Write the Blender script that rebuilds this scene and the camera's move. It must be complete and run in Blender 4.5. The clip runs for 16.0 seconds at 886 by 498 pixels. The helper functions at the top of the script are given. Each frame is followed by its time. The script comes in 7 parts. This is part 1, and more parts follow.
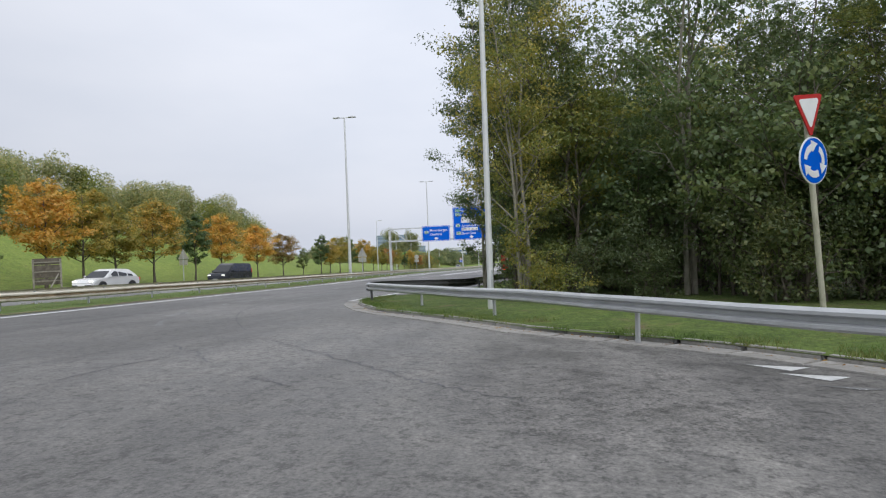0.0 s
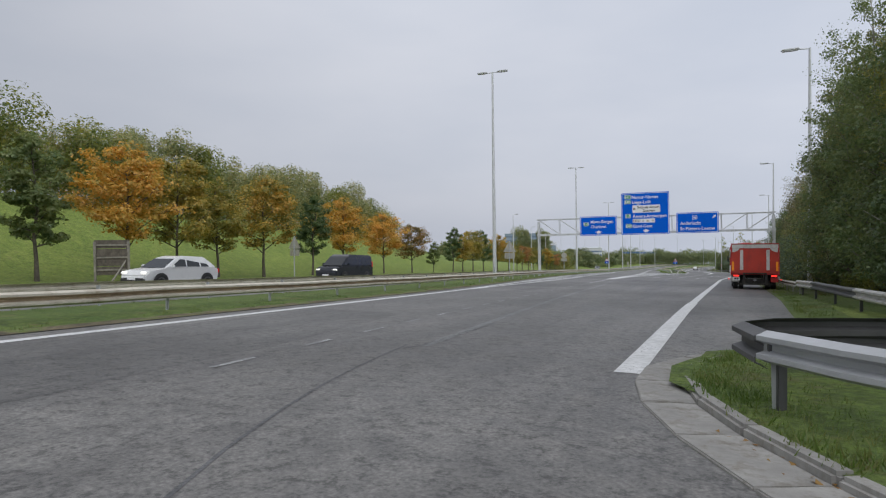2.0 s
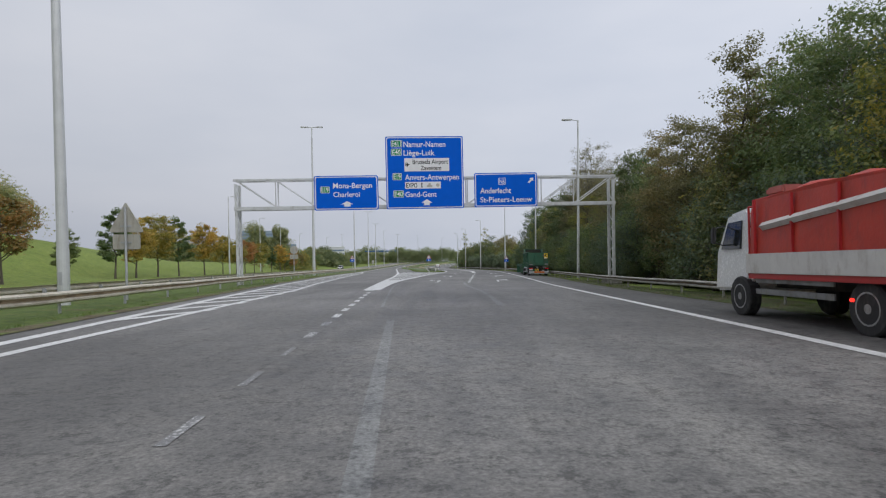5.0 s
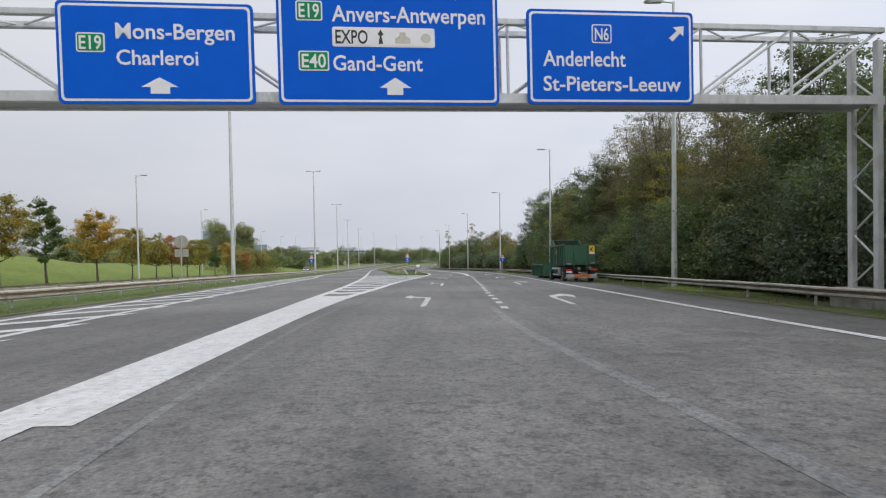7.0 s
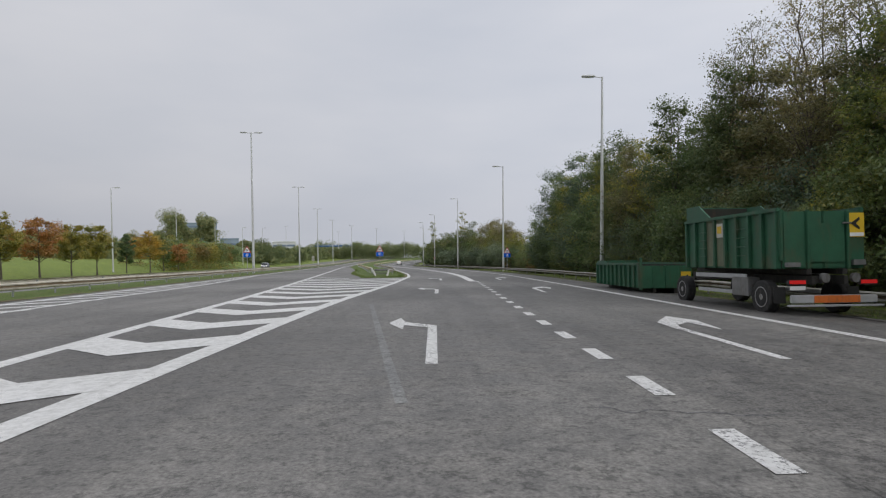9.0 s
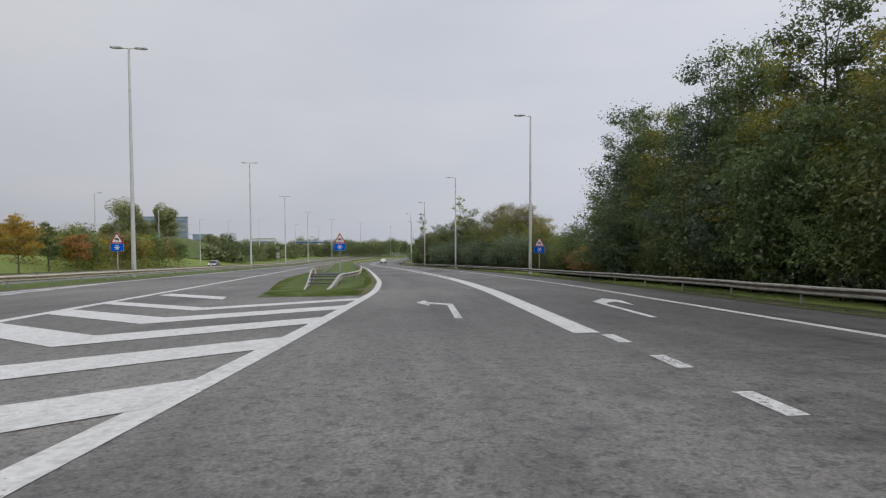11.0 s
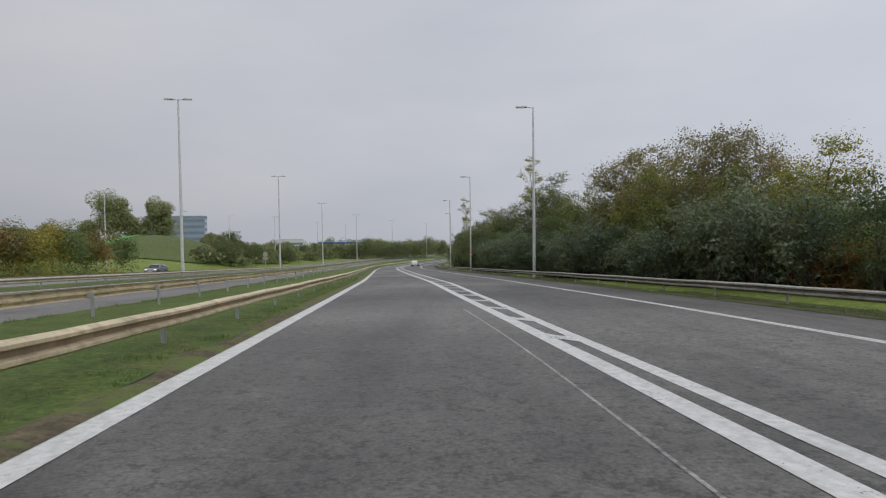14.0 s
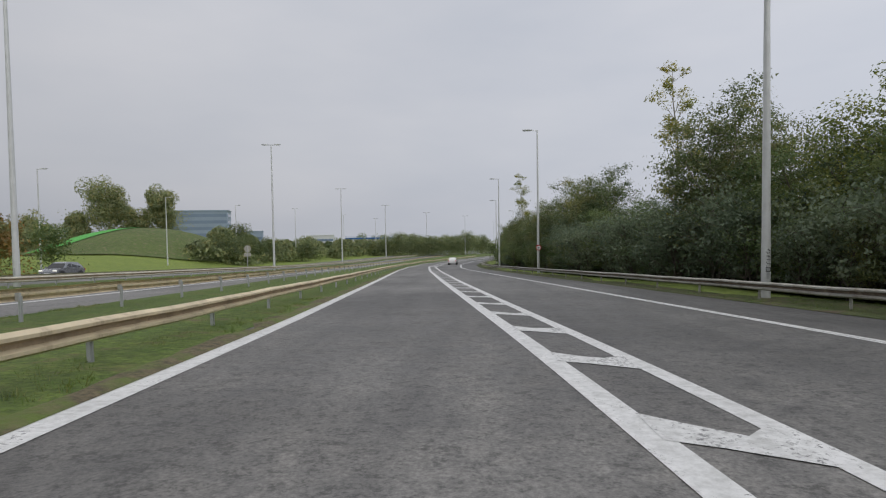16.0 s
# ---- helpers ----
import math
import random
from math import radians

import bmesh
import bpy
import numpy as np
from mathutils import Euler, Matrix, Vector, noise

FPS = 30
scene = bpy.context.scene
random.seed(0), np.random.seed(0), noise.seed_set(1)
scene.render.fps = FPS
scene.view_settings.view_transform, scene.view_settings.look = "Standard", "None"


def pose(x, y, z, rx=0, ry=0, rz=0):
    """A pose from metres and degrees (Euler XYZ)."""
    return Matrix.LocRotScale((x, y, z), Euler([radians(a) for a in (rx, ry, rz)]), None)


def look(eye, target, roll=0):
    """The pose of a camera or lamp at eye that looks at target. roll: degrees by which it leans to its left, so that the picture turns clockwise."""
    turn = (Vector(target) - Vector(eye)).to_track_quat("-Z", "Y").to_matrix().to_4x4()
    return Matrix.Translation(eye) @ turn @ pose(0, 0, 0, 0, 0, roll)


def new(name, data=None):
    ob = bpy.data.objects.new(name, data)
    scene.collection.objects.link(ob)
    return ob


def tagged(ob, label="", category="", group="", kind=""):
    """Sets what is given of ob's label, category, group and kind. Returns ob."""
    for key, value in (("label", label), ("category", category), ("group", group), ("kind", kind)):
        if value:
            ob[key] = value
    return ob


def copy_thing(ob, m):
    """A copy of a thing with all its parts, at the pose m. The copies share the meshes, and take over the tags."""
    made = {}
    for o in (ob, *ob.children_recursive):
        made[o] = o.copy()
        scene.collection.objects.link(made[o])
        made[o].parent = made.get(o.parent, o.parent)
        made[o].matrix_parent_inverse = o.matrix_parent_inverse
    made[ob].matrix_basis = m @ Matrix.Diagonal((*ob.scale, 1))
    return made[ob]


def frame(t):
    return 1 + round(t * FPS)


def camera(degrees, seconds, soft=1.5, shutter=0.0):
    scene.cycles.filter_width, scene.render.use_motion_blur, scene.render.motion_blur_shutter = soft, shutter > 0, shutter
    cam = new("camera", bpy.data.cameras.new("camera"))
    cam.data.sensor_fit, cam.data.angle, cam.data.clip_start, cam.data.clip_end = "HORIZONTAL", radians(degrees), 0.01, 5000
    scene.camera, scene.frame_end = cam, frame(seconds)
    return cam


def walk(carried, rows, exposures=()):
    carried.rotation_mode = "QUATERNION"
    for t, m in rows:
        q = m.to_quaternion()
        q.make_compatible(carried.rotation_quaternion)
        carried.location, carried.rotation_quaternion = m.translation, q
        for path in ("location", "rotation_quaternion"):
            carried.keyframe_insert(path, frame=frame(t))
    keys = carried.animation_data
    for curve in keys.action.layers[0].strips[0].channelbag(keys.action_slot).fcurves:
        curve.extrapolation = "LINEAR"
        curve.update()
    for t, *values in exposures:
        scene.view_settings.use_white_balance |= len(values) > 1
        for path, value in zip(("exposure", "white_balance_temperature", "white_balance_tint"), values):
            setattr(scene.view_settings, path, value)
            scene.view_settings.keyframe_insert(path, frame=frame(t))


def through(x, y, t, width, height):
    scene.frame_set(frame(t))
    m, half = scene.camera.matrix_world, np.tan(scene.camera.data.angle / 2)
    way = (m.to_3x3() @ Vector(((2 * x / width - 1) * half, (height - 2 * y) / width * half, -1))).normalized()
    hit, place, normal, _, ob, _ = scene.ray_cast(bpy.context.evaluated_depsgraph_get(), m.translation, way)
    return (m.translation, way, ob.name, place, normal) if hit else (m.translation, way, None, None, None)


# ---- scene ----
cam = camera(75.9, 16.0, 1.2)
# The road falls 3.2 degrees along +y; rows are given in the road's own plane and tipped by TIP.
TIP = pose(0, 0, 0, -3.2, 0, 0)
PATH = [
    (0, (20.412, 4.537, 1.294), (19.947, 6.482, 1.352), -1.29),
    (0.5, (18.872, 7.778, 1.298), (18.070, 9.609, 1.360), -1.10),
    (1, (16.929, 10.926, 1.365), (15.986, 12.689, 1.432), 0.12),
    (1.5, (14.841, 14.319, 1.309), (13.894, 16.079, 1.374), 0.89),
    (2, (12.817, 18.169, 1.255), (11.938, 19.965, 1.312), 0.59),
    (2.5, (10.911, 22.679, 1.311), (10.212, 24.552, 1.369), 1.97),
    (3, (9.495, 27.513, 1.300), (8.999, 29.449, 1.363), 1.47),
    (3.5, (8.425, 32.572, 1.292), (8.127, 34.549, 1.347), 1.10),
    (4, (7.577, 37.836, 1.268), (7.416, 39.829, 1.325), 0.31),
    (6.5, (5.934, 66.999, 1.200), (5.971, 68.998, 1.257), -0.94),
    (7, (5.839, 73.428, 1.213), (5.893, 75.427, 1.272), -0.93),
    (7.2, (5.829, 76.035, 1.264), (5.894, 78.033, 1.321), -0.58),
    (7.5, (5.883, 80.011, 1.270), (5.956, 82.009, 1.326), -0.47),
    (7.8, (5.942, 83.982, 1.289), (6.015, 85.980, 1.333), -0.51),
    (8, (5.973, 86.682, 1.322), (6.065, 88.680, 1.338), -0.29),
    (8.5, (6.133, 93.458, 1.365), (6.240, 95.455, 1.398), -1.11),
    (8.6, (6.180, 94.836, 1.288), (6.306, 96.831, 1.336), -0.06),
    (8.8, (6.288, 97.606, 1.304), (6.412, 99.601, 1.357), -0.44),
    (9, (6.405, 100.435, 1.376), (6.516, 102.431, 1.420), -0.62),
    (11.5, (7.564, 136.217, 1.297), (7.723, 138.210, 1.330), -0.54),
    (12, (7.964, 143.305, 1.314), (8.117, 145.299, 1.340), -0.87),
    (12.5, (8.150, 150.421, 1.275), (8.282, 152.416, 1.324), -1.31),
    (13, (8.197, 157.646, 1.256), (8.307, 159.643, 1.304), -1.48),
    (13.5, (8.082, 164.931, 1.247), (8.145, 166.930, 1.292), -1.44),
    (14, (7.941, 172.362, 1.291), (7.956, 174.362, 1.337), -0.75),
    (14.5, (7.687, 179.785, 1.285), (7.671, 181.784, 1.334), -1.24),
    (15, (7.278, 187.299, 1.260), (7.215, 189.298, 1.305), -0.98),
    (15.5, (6.864, 194.963, 1.263), (6.765, 196.960, 1.293), -0.34),
    (16, (6.414, 202.545, 1.283), (6.300, 204.541, 1.322), -0.73),
]
walk(cam, [(t, TIP @ look(eye, aim, roll)) for t, eye, aim, roll in PATH],
     exposures=[(0.0, 0.5, 6180, 10), (0.5, 0.44, 6180, 10), (1.0, 0.3, 6180, 10), (1.5, 0.2, 6180, 10), (2.0, 0.11, 6180, 10), (2.5, 0.07, 6180, 10), (4.0, 0.08, 6180, 10), (6.5, 0.2, 6330, 10), (7.0, 0.3, 6363, 10), (7.3, 0.08, 6383, 10), (7.5, -0.02, 6396, 10), (8.0, -0.01, 6430, 10), (8.5, 0.02, 6430, 10), (9.0, 0.03, 6430, 10), (11.5, -0.02, 6430, 10), (12.0, -0.06, 6430, 10), (12.5, -0.08, 6430, 10), (13.0, -0.12, 6430, 10), (14.5, -0.09, 6430, 10), (15.0, -0.04, 6430, 10), (15.5, -0.05, 6430, 10), (16.0, -0.06, 6430, 10)])

# ---- daylight: a closed grey overcast ----
world = bpy.data.worlds.new("overcast")
scene.world = world
world.use_nodes = True
wn, wl = world.node_tree.nodes, world.node_tree.links
wn.clear()
w_out = wn.new("ShaderNodeOutputWorld")
w_sky = wn.new("ShaderNodeTexSky")
w_sky.sky_type = "NISHITA"
w_sky.sun_disc = False
w_sky.sun_elevation, w_sky.sun_rotation = radians(48), radians(-35)
w_sky.air_density, w_sky.dust_density, w_sky.ozone_density = 1.0, 6.0, 1.0
w_grey = wn.new("ShaderNodeHueSaturation")
w_grey.inputs["Saturation"].default_value = 0.35
w_bg = wn.new("ShaderNodeBackground")
w_bg.inputs["Strength"].default_value = 0.012
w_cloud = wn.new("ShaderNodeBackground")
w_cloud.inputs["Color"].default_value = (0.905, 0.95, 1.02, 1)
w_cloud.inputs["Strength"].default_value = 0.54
w_co = wn.new("ShaderNodeTexCoord")
w_map = wn.new("ShaderNodeMapping")
w_map.inputs["Scale"].default_value = (1.6, 1.6, 5.0)
w_noise = wn.new("ShaderNodeTexNoise")
w_noise.inputs["Scale"].default_value, w_noise.inputs["Detail"].default_value = 1.7, 4.0
w_ramp = wn.new("ShaderNodeValToRGB")
w_ramp.color_ramp.elements[0].position, w_ramp.color_ramp.elements[0].color = 0.30, (0.825, 0.868, 0.972, 1)
w_ramp.color_ramp.elements[1].position, w_ramp.color_ramp.elements[1].color = 0.70, (0.945, 0.968, 1.05, 1)
wl.new(w_co.outputs["Generated"], w_map.inputs["Vector"])
wl.new(w_map.outputs["Vector"], w_noise.inputs["Vector"])
wl.new(w_noise.outputs["Fac"], w_ramp.inputs["Fac"])
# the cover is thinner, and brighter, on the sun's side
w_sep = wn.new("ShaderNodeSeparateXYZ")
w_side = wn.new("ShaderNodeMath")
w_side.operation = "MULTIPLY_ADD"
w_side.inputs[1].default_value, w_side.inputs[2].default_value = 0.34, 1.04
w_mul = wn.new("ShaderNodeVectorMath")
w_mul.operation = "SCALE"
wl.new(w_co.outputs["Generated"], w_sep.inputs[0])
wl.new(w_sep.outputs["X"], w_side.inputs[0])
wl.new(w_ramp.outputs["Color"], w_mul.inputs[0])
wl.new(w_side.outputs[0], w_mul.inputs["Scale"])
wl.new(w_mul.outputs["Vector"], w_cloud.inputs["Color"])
w_add = wn.new("ShaderNodeAddShader")
wl.new(w_sky.outputs[0], w_grey.inputs["Color"])
wl.new(w_grey.outputs[0], w_bg.inputs["Color"])
wl.new(w_bg.outputs[0], w_add.inputs[0])
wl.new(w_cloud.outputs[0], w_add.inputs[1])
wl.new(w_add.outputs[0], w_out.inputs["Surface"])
sun_data = bpy.data.lights.new("sun", "SUN")
sun_data.energy, sun_data.angle, sun_data.color = 1.5, radians(80), (1.0, 0.97, 0.93)
sun = new("sun", sun_data)
sun.matrix_world = look((30, -40, 80), (0, 10, 0))

# ---- materials ----
def material(name):
    m = bpy.data.materials.new(name)
    m.use_nodes = True
    nt = m.node_tree
    return m, nt, nt.nodes["Principled BSDF"]


def node(nt, kind, **values):
    n = nt.nodes.new(kind)
    for key, v in values.items():
        n.inputs[key.replace("_", " ")].default_value = v
    return n


def ramp(nt, fac, stops):
    r = nt.nodes.new("ShaderNodeValToRGB")
    el = r.color_ramp.elements
    while len(el) < len(stops):
        el.new(0.5)
    for e, (at, c) in zip(el, stops):
        e.position = at
        e.color = (*c, 1) if len(c) == 3 else c
    nt.links.new(fac, r.inputs["Fac"])
    return r.outputs["Color"]


def mixed(nt, fac, a, b, blend="MIX"):
    n = nt.nodes.new("ShaderNodeMix")
    n.data_type, n.blend_type = "RGBA", blend
    for v, slot in ((fac, 0), (a, 6), (b, 7)):
        if isinstance(v, bpy.types.NodeSocket):
            nt.links.new(v, n.inputs[slot])
        elif slot == 0:
            n.inputs[0].default_value = v
        else:
            n.inputs[slot].default_value = (*v, 1)
    return n.outputs[2]


def place(nt, sx=1.0, sy=1.0, sz=1.0, turn=0.0):
    co = nt.nodes.new("ShaderNodeTexCoord")
    mp = nt.nodes.new("ShaderNodeMapping")
    mp.inputs["Scale"].default_value = (sx, sy, sz)
    mp.inputs["Rotation"].default_value = (0, 0, turn)
    nt.links.new(co.outputs["Object"], mp.inputs["Vector"])
    return mp.outputs["Vector"]


def cloud(nt, vec, scale, detail=4.0, rough=0.55):
    n = node(nt, "ShaderNodeTexNoise", Scale=scale, Detail=detail, Roughness=rough)
    nt.links.new(vec, n.inputs["Vector"])
    return n.outputs["Fac"]


def bumped(nt, bsdf, height, strength, distance):
    b = node(nt, "ShaderNodeBump", Strength=strength, Distance=distance)
    nt.links.new(height, b.inputs["Height"])
    nt.links.new(b.outputs["Normal"], bsdf.inputs["Normal"])


def plain(name, c, rough=0.6, metal=0.0, vary=0.18, scale=6.0, dirt=None, bump=0.0, gloss=0.5):
    """Paint, rubber or metal with two scales of variation, and dirt in patches."""
    m, nt, b = material(name)
    vec = place(nt)
    n1, n2 = cloud(nt, vec, scale), cloud(nt, vec, scale * 9, 3.0)
    dark = tuple(v * (1 - vary) for v in c)
    lite = tuple(min(1, v * (1 + vary * 0.7)) for v in c)
    col = ramp(nt, n1, [(0.3, dark), (0.7, lite)])
    col = mixed(nt, 0.25, col, ramp(nt, n2, [(0.3, dark), (0.7, lite)]))
    if dirt:
        spots = ramp(nt, cloud(nt, place(nt, 1, 1, 0.35), scale * 1.7, 6.0, 0.7), [(0.5, (0, 0, 0)), (0.72, (1, 1, 1))])
        col = mixed(nt, spots, col, dirt)
    nt.links.new(col, b.inputs["Base Color"])
    rr = nt.nodes.new("ShaderNodeMapRange")
    rr.inputs["To Min"].default_value, rr.inputs["To Max"].default_value = max(0.05, rough - 0.1), min(1, rough + 0.12)
    nt.links.new(n2, rr.inputs["Value"])
    nt.links.new(rr.outputs[0], b.inputs["Roughness"])
    b.inputs["Metallic"].default_value = metal
    b.inputs["Specular IOR Level"].default_value = gloss
    if bump:
        bumped(nt, b, n2, 0.5, bump)
    return m


def asphalt(name, tone):
    m, nt, b = material(name)
    vec = place(nt)
    along = place(nt, 0.9, 0.07, 1.0, radians(4))
    big = cloud(nt, vec, 0.10, 5.0, 0.6)
    tracks = cloud(nt, along, 1.0, 4.0, 0.6)
    mid = cloud(nt, vec, 1.7, 6.0, 0.7)
    fine = cloud(nt, vec, 28.0, 3.0, 0.7)
    coarse = cloud(nt, vec, 7.0, 6.0, 0.75)
    col = ramp(nt, big, [(0.36, tuple(0.66 * v for v in tone)), (0.62, tuple(1.24 * v for v in tone))])
    col = mixed(nt, 0.6, col, ramp(nt, tracks, [(0.3, (0.58, 0.58, 0.59)), (0.5, (0.98, 0.98, 0.98)), (0.70, (1.28, 1.27, 1.25))]), "MULTIPLY")
    col = mixed(nt, 0.55, col, ramp(nt, mid, [(0.34, (0.46, 0.46, 0.46)), (0.5, (1, 1, 1)), (0.66, (1.34, 1.33, 1.31))]), "MULTIPLY")
    col = mixed(nt, 0.75, col, ramp(nt, coarse, [(0.38, (0.42, 0.42, 0.42)), (0.48, (0.98, 0.98, 0.98)), (0.66, (1.30, 1.30, 1.28))]), "MULTIPLY")
    col = mixed(nt, 0.85, col, ramp(nt, fine, [(0.3, (0.62, 0.62, 0.62)), (0.7, (1.38, 1.38, 1.38))]), "MULTIPLY")
    nt.links.new(col, b.inputs["Base Color"])
    nt.links.new(ramp(nt, mid, [(0.3, (0.50, 0.50, 0.50)), (0.7, (0.75, 0.75, 0.75))]), b.inputs["Roughness"])
    bumped(nt, b, fine, 0.5, 0.010)
    return m


def road_paint(name, wear):
    """White marking paint, worn through in specks and streaks to the asphalt."""
    m, nt, b = material(name)
    vec = place(nt)
    fine, mid = cloud(nt, vec, 22.0, 5.0, 0.75), cloud(nt, place(nt, 1.2, 0.4, 1), 2.6, 5.0, 0.65)
    add = nt.nodes.new("ShaderNodeMath")
    add.operation = "MULTIPLY_ADD"
    add.inputs[1].default_value = 0.6
    nt.links.new(mid, add.inputs[0])
    nt.links.new(fine, add.inputs[2])
    gone = ramp(nt, add.outputs[0], [(wear, (0, 0, 0)), (wear + 0.09, (1, 1, 1))])
    white = mixed(nt, 0.5, ramp(nt, mid, [(0.3, (0.48, 0.48, 0.465)), (0.7, (0.74, 0.74, 0.73))]), ramp(nt, cloud(nt, vec, 9.0, 5.0, 0.7), [(0.35, (0.40, 0.40, 0.385)), (0.6, (0.76, 0.76, 0.75))]))
    nt.links.new(mixed(nt, gone, white, (0.17, 0.17, 0.17)), b.inputs["Base Color"])
    b.inputs["Roughness"].default_value = 0.62
    bumped(nt, b, fine, 0.4, 0.008)
    return m


def turf(name, greens, soil, patch):
    m, nt, b = material(name)
    vec = place(nt)
    big, mid, fine = cloud(nt, vec, 0.12, 5.0), cloud(nt, vec, 1.1, 6.0, 0.65), cloud(nt, vec, 13.0, 4.0, 0.7)
    col = ramp(nt, big, [(0.35, greens[0]), (0.65, greens[1])])
    col = mixed(nt, 0.55, col, ramp(nt, mid, [(0.3, tuple(0.8 * v for v in greens[0])), (0.7, greens[2])]))
    col = mixed(nt, 0.8, col, ramp(nt, cloud(nt, vec, 4.0, 5.0, 0.7), [(0.34, (0.55, 0.58, 0.55)), (0.66, (1.3, 1.28, 1.2))]), "MULTIPLY")
    col = mixed(nt, 0.85, col, ramp(nt, fine, [(0.3, (0.42, 0.45, 0.42)), (0.7, (1.5, 1.5, 1.4))]), "MULTIPLY")
    bare = ramp(nt, mid, [(patch, (0, 0, 0)), (patch + 0.14, (1, 1, 1))])
    col = mixed(nt, bare, col, soil)
    nt.links.new(col, b.inputs["Base Color"])
    b.inputs["Roughness"].default_value = 0.95
    bumped(nt, b, fine, 0.9, 0.06)
    return m


def foliage(name, stops, through=0.35, gloss=0.035):
    """Leaves: one tint per leaf out of the stops, shifted from tree to tree, letting some light through, with a waxy sheen."""
    m, nt, b = material(name)
    geo = nt.nodes.new("ShaderNodeNewGeometry")
    info = nt.nodes.new("ShaderNodeObjectInfo")
    lump = cloud(nt, place(nt), 0.55, 3.0)
    a = nt.nodes.new("ShaderNodeMath")
    a.operation = "MULTIPLY_ADD"
    a.inputs[1].default_value = 0.50
    nt.links.new(geo.outputs["Random Per Island"], a.inputs[0])
    s = nt.nodes.new("ShaderNodeMath")
    s.operation = "MULTIPLY_ADD"
    s.inputs[1].default_value = 0.42
    nt.links.new(info.outputs["Random"], s.inputs[0])
    nt.links.new(a.outputs[0], s.inputs[2])
    l2 = nt.nodes.new("ShaderNodeMath")
    l2.operation = "MULTIPLY_ADD"
    l2.inputs[1].default_value = 1.3
    l2.inputs[2].default_value = -0.58
    nt.links.new(lump, l2.inputs[0])
    nt.links.new(l2.outputs[0], a.inputs[2])
    col = ramp(nt, s.outputs[0], stops)
    nt.nodes.remove(b)
    d = nt.nodes.new("ShaderNodeBsdfDiffuse")
    t = nt.nodes.new("ShaderNodeBsdfTranslucent")
    mx = nt.nodes.new("ShaderNodeMixShader")
    mx.inputs[0].default_value = through
    nt.links.new(col, d.inputs["Color"])
    nt.links.new(col, t.inputs["Color"])
    nt.links.new(d.outputs[0], mx.inputs[1])
    nt.links.new(t.outputs[0], mx.inputs[2])
    g = nt.nodes.new("ShaderNodeBsdfGlossy")
    g.inputs["Color"].default_value = (0.9, 0.95, 1.0, 1)
    g.inputs["Roughness"].default_value = 0.5
    sheen = nt.nodes.new("ShaderNodeMixShader")
    sheen.inputs[0].default_value = gloss
    nt.links.new(mx.outputs[0], sheen.inputs[1])
    nt.links.new(g.outputs[0], sheen.inputs[2])
    nt.links.new(sheen.outputs[0], nt.nodes["Material Output"].inputs["Surface"])
    return m


ASPHALT = asphalt("worn asphalt", (0.138, 0.133, 0.1255))
ASPHALT_LANE = asphalt("darker lane asphalt", (0.121, 0.117, 0.110))
ASPHALT_DARK = asphalt("dark dirty asphalt", (0.104, 0.101, 0.096))
ASPHALT_OLD = asphalt("pale old asphalt", (0.168, 0.165, 0.158))
PATCH = asphalt("dark patched asphalt", (0.085, 0.085, 0.088))
SEALANT = asphalt("pale worn sealant", (0.176, 0.178, 0.174))
SEALANT_PALE = asphalt("pale dry joint filler", (0.34, 0.34, 0.33))
PAINT = road_paint("white road paint", 0.94)
PAINT_WORN = road_paint("worn white road paint", 0.84)
PAINT_FAINT = road_paint("faded white road paint", 0.65)
TURF = turf("verge turf", ((0.074, 0.128, 0.022), (0.110, 0.178, 0.030), (0.165, 0.185, 0.050)), (0.14, 0.105, 0.06), 0.58)
# brownish turf, its greens also darkened for the shadow along the verge
TURF_SHADED = turf("dull shaded verge turf", ((0.055, 0.080, 0.020), (0.080, 0.110, 0.028), (0.12, 0.115, 0.045)), (0.10, 0.078, 0.048), 0.50)
LAWN = turf("mown embankment grass", ((0.140, 0.210, 0.034), (0.205, 0.285, 0.050), (0.28, 0.30, 0.075)), (0.17, 0.165, 0.07), 0.64)
MEADOW = turf("rough meadow grass", ((0.080, 0.125, 0.034), (0.115, 0.165, 0.042), (0.16, 0.16, 0.07)), (0.19, 0.145, 0.10), 0.56)
SOIL = turf("bare roadside soil", ((0.12, 0.098, 0.062), (0.19, 0.155, 0.105), (0.17, 0.14, 0.085)), (0.12, 0.165, 0.034), 0.47)
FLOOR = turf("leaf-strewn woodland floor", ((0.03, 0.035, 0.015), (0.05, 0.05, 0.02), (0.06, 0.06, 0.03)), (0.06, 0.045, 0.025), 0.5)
CONCRETE = plain("weathered kerb concrete", (0.30, 0.29, 0.27), 0.9, 0.0, 0.3, 3.0, (0.16, 0.14, 0.11), 0.01)
GALV = plain("galvanised steel", (0.46, 0.47, 0.48), 0.55, 0.35, 0.15, 3.0)
GALV_LIGHT = plain("bright galvanised gantry steel", (0.60, 0.61, 0.61), 0.5, 0.2, 0.14, 2.0, (0.42, 0.41, 0.38))
RAIL = plain("weathered galvanised guardrail", (0.50, 0.49, 0.46), 0.55, 0.3, 0.25, 1.6, (0.24, 0.21, 0.16))
RAIL_OLD = plain("dirty yellowed guardrail", (0.66, 0.56, 0.38), 0.6, 0.1, 0.2, 1.6, (0.34, 0.26, 0.17))
RAIL_DULL = plain("dull weathered guardrail", (0.40, 0.39, 0.35), 0.65, 0.15, 0.25, 1.6, (0.20, 0.17, 0.13))
RAIL_MID = plain("dirty beige-grey guardrail", (0.55, 0.51, 0.42), 0.6, 0.1, 0.22, 1.2, (0.33, 0.27, 0.19))
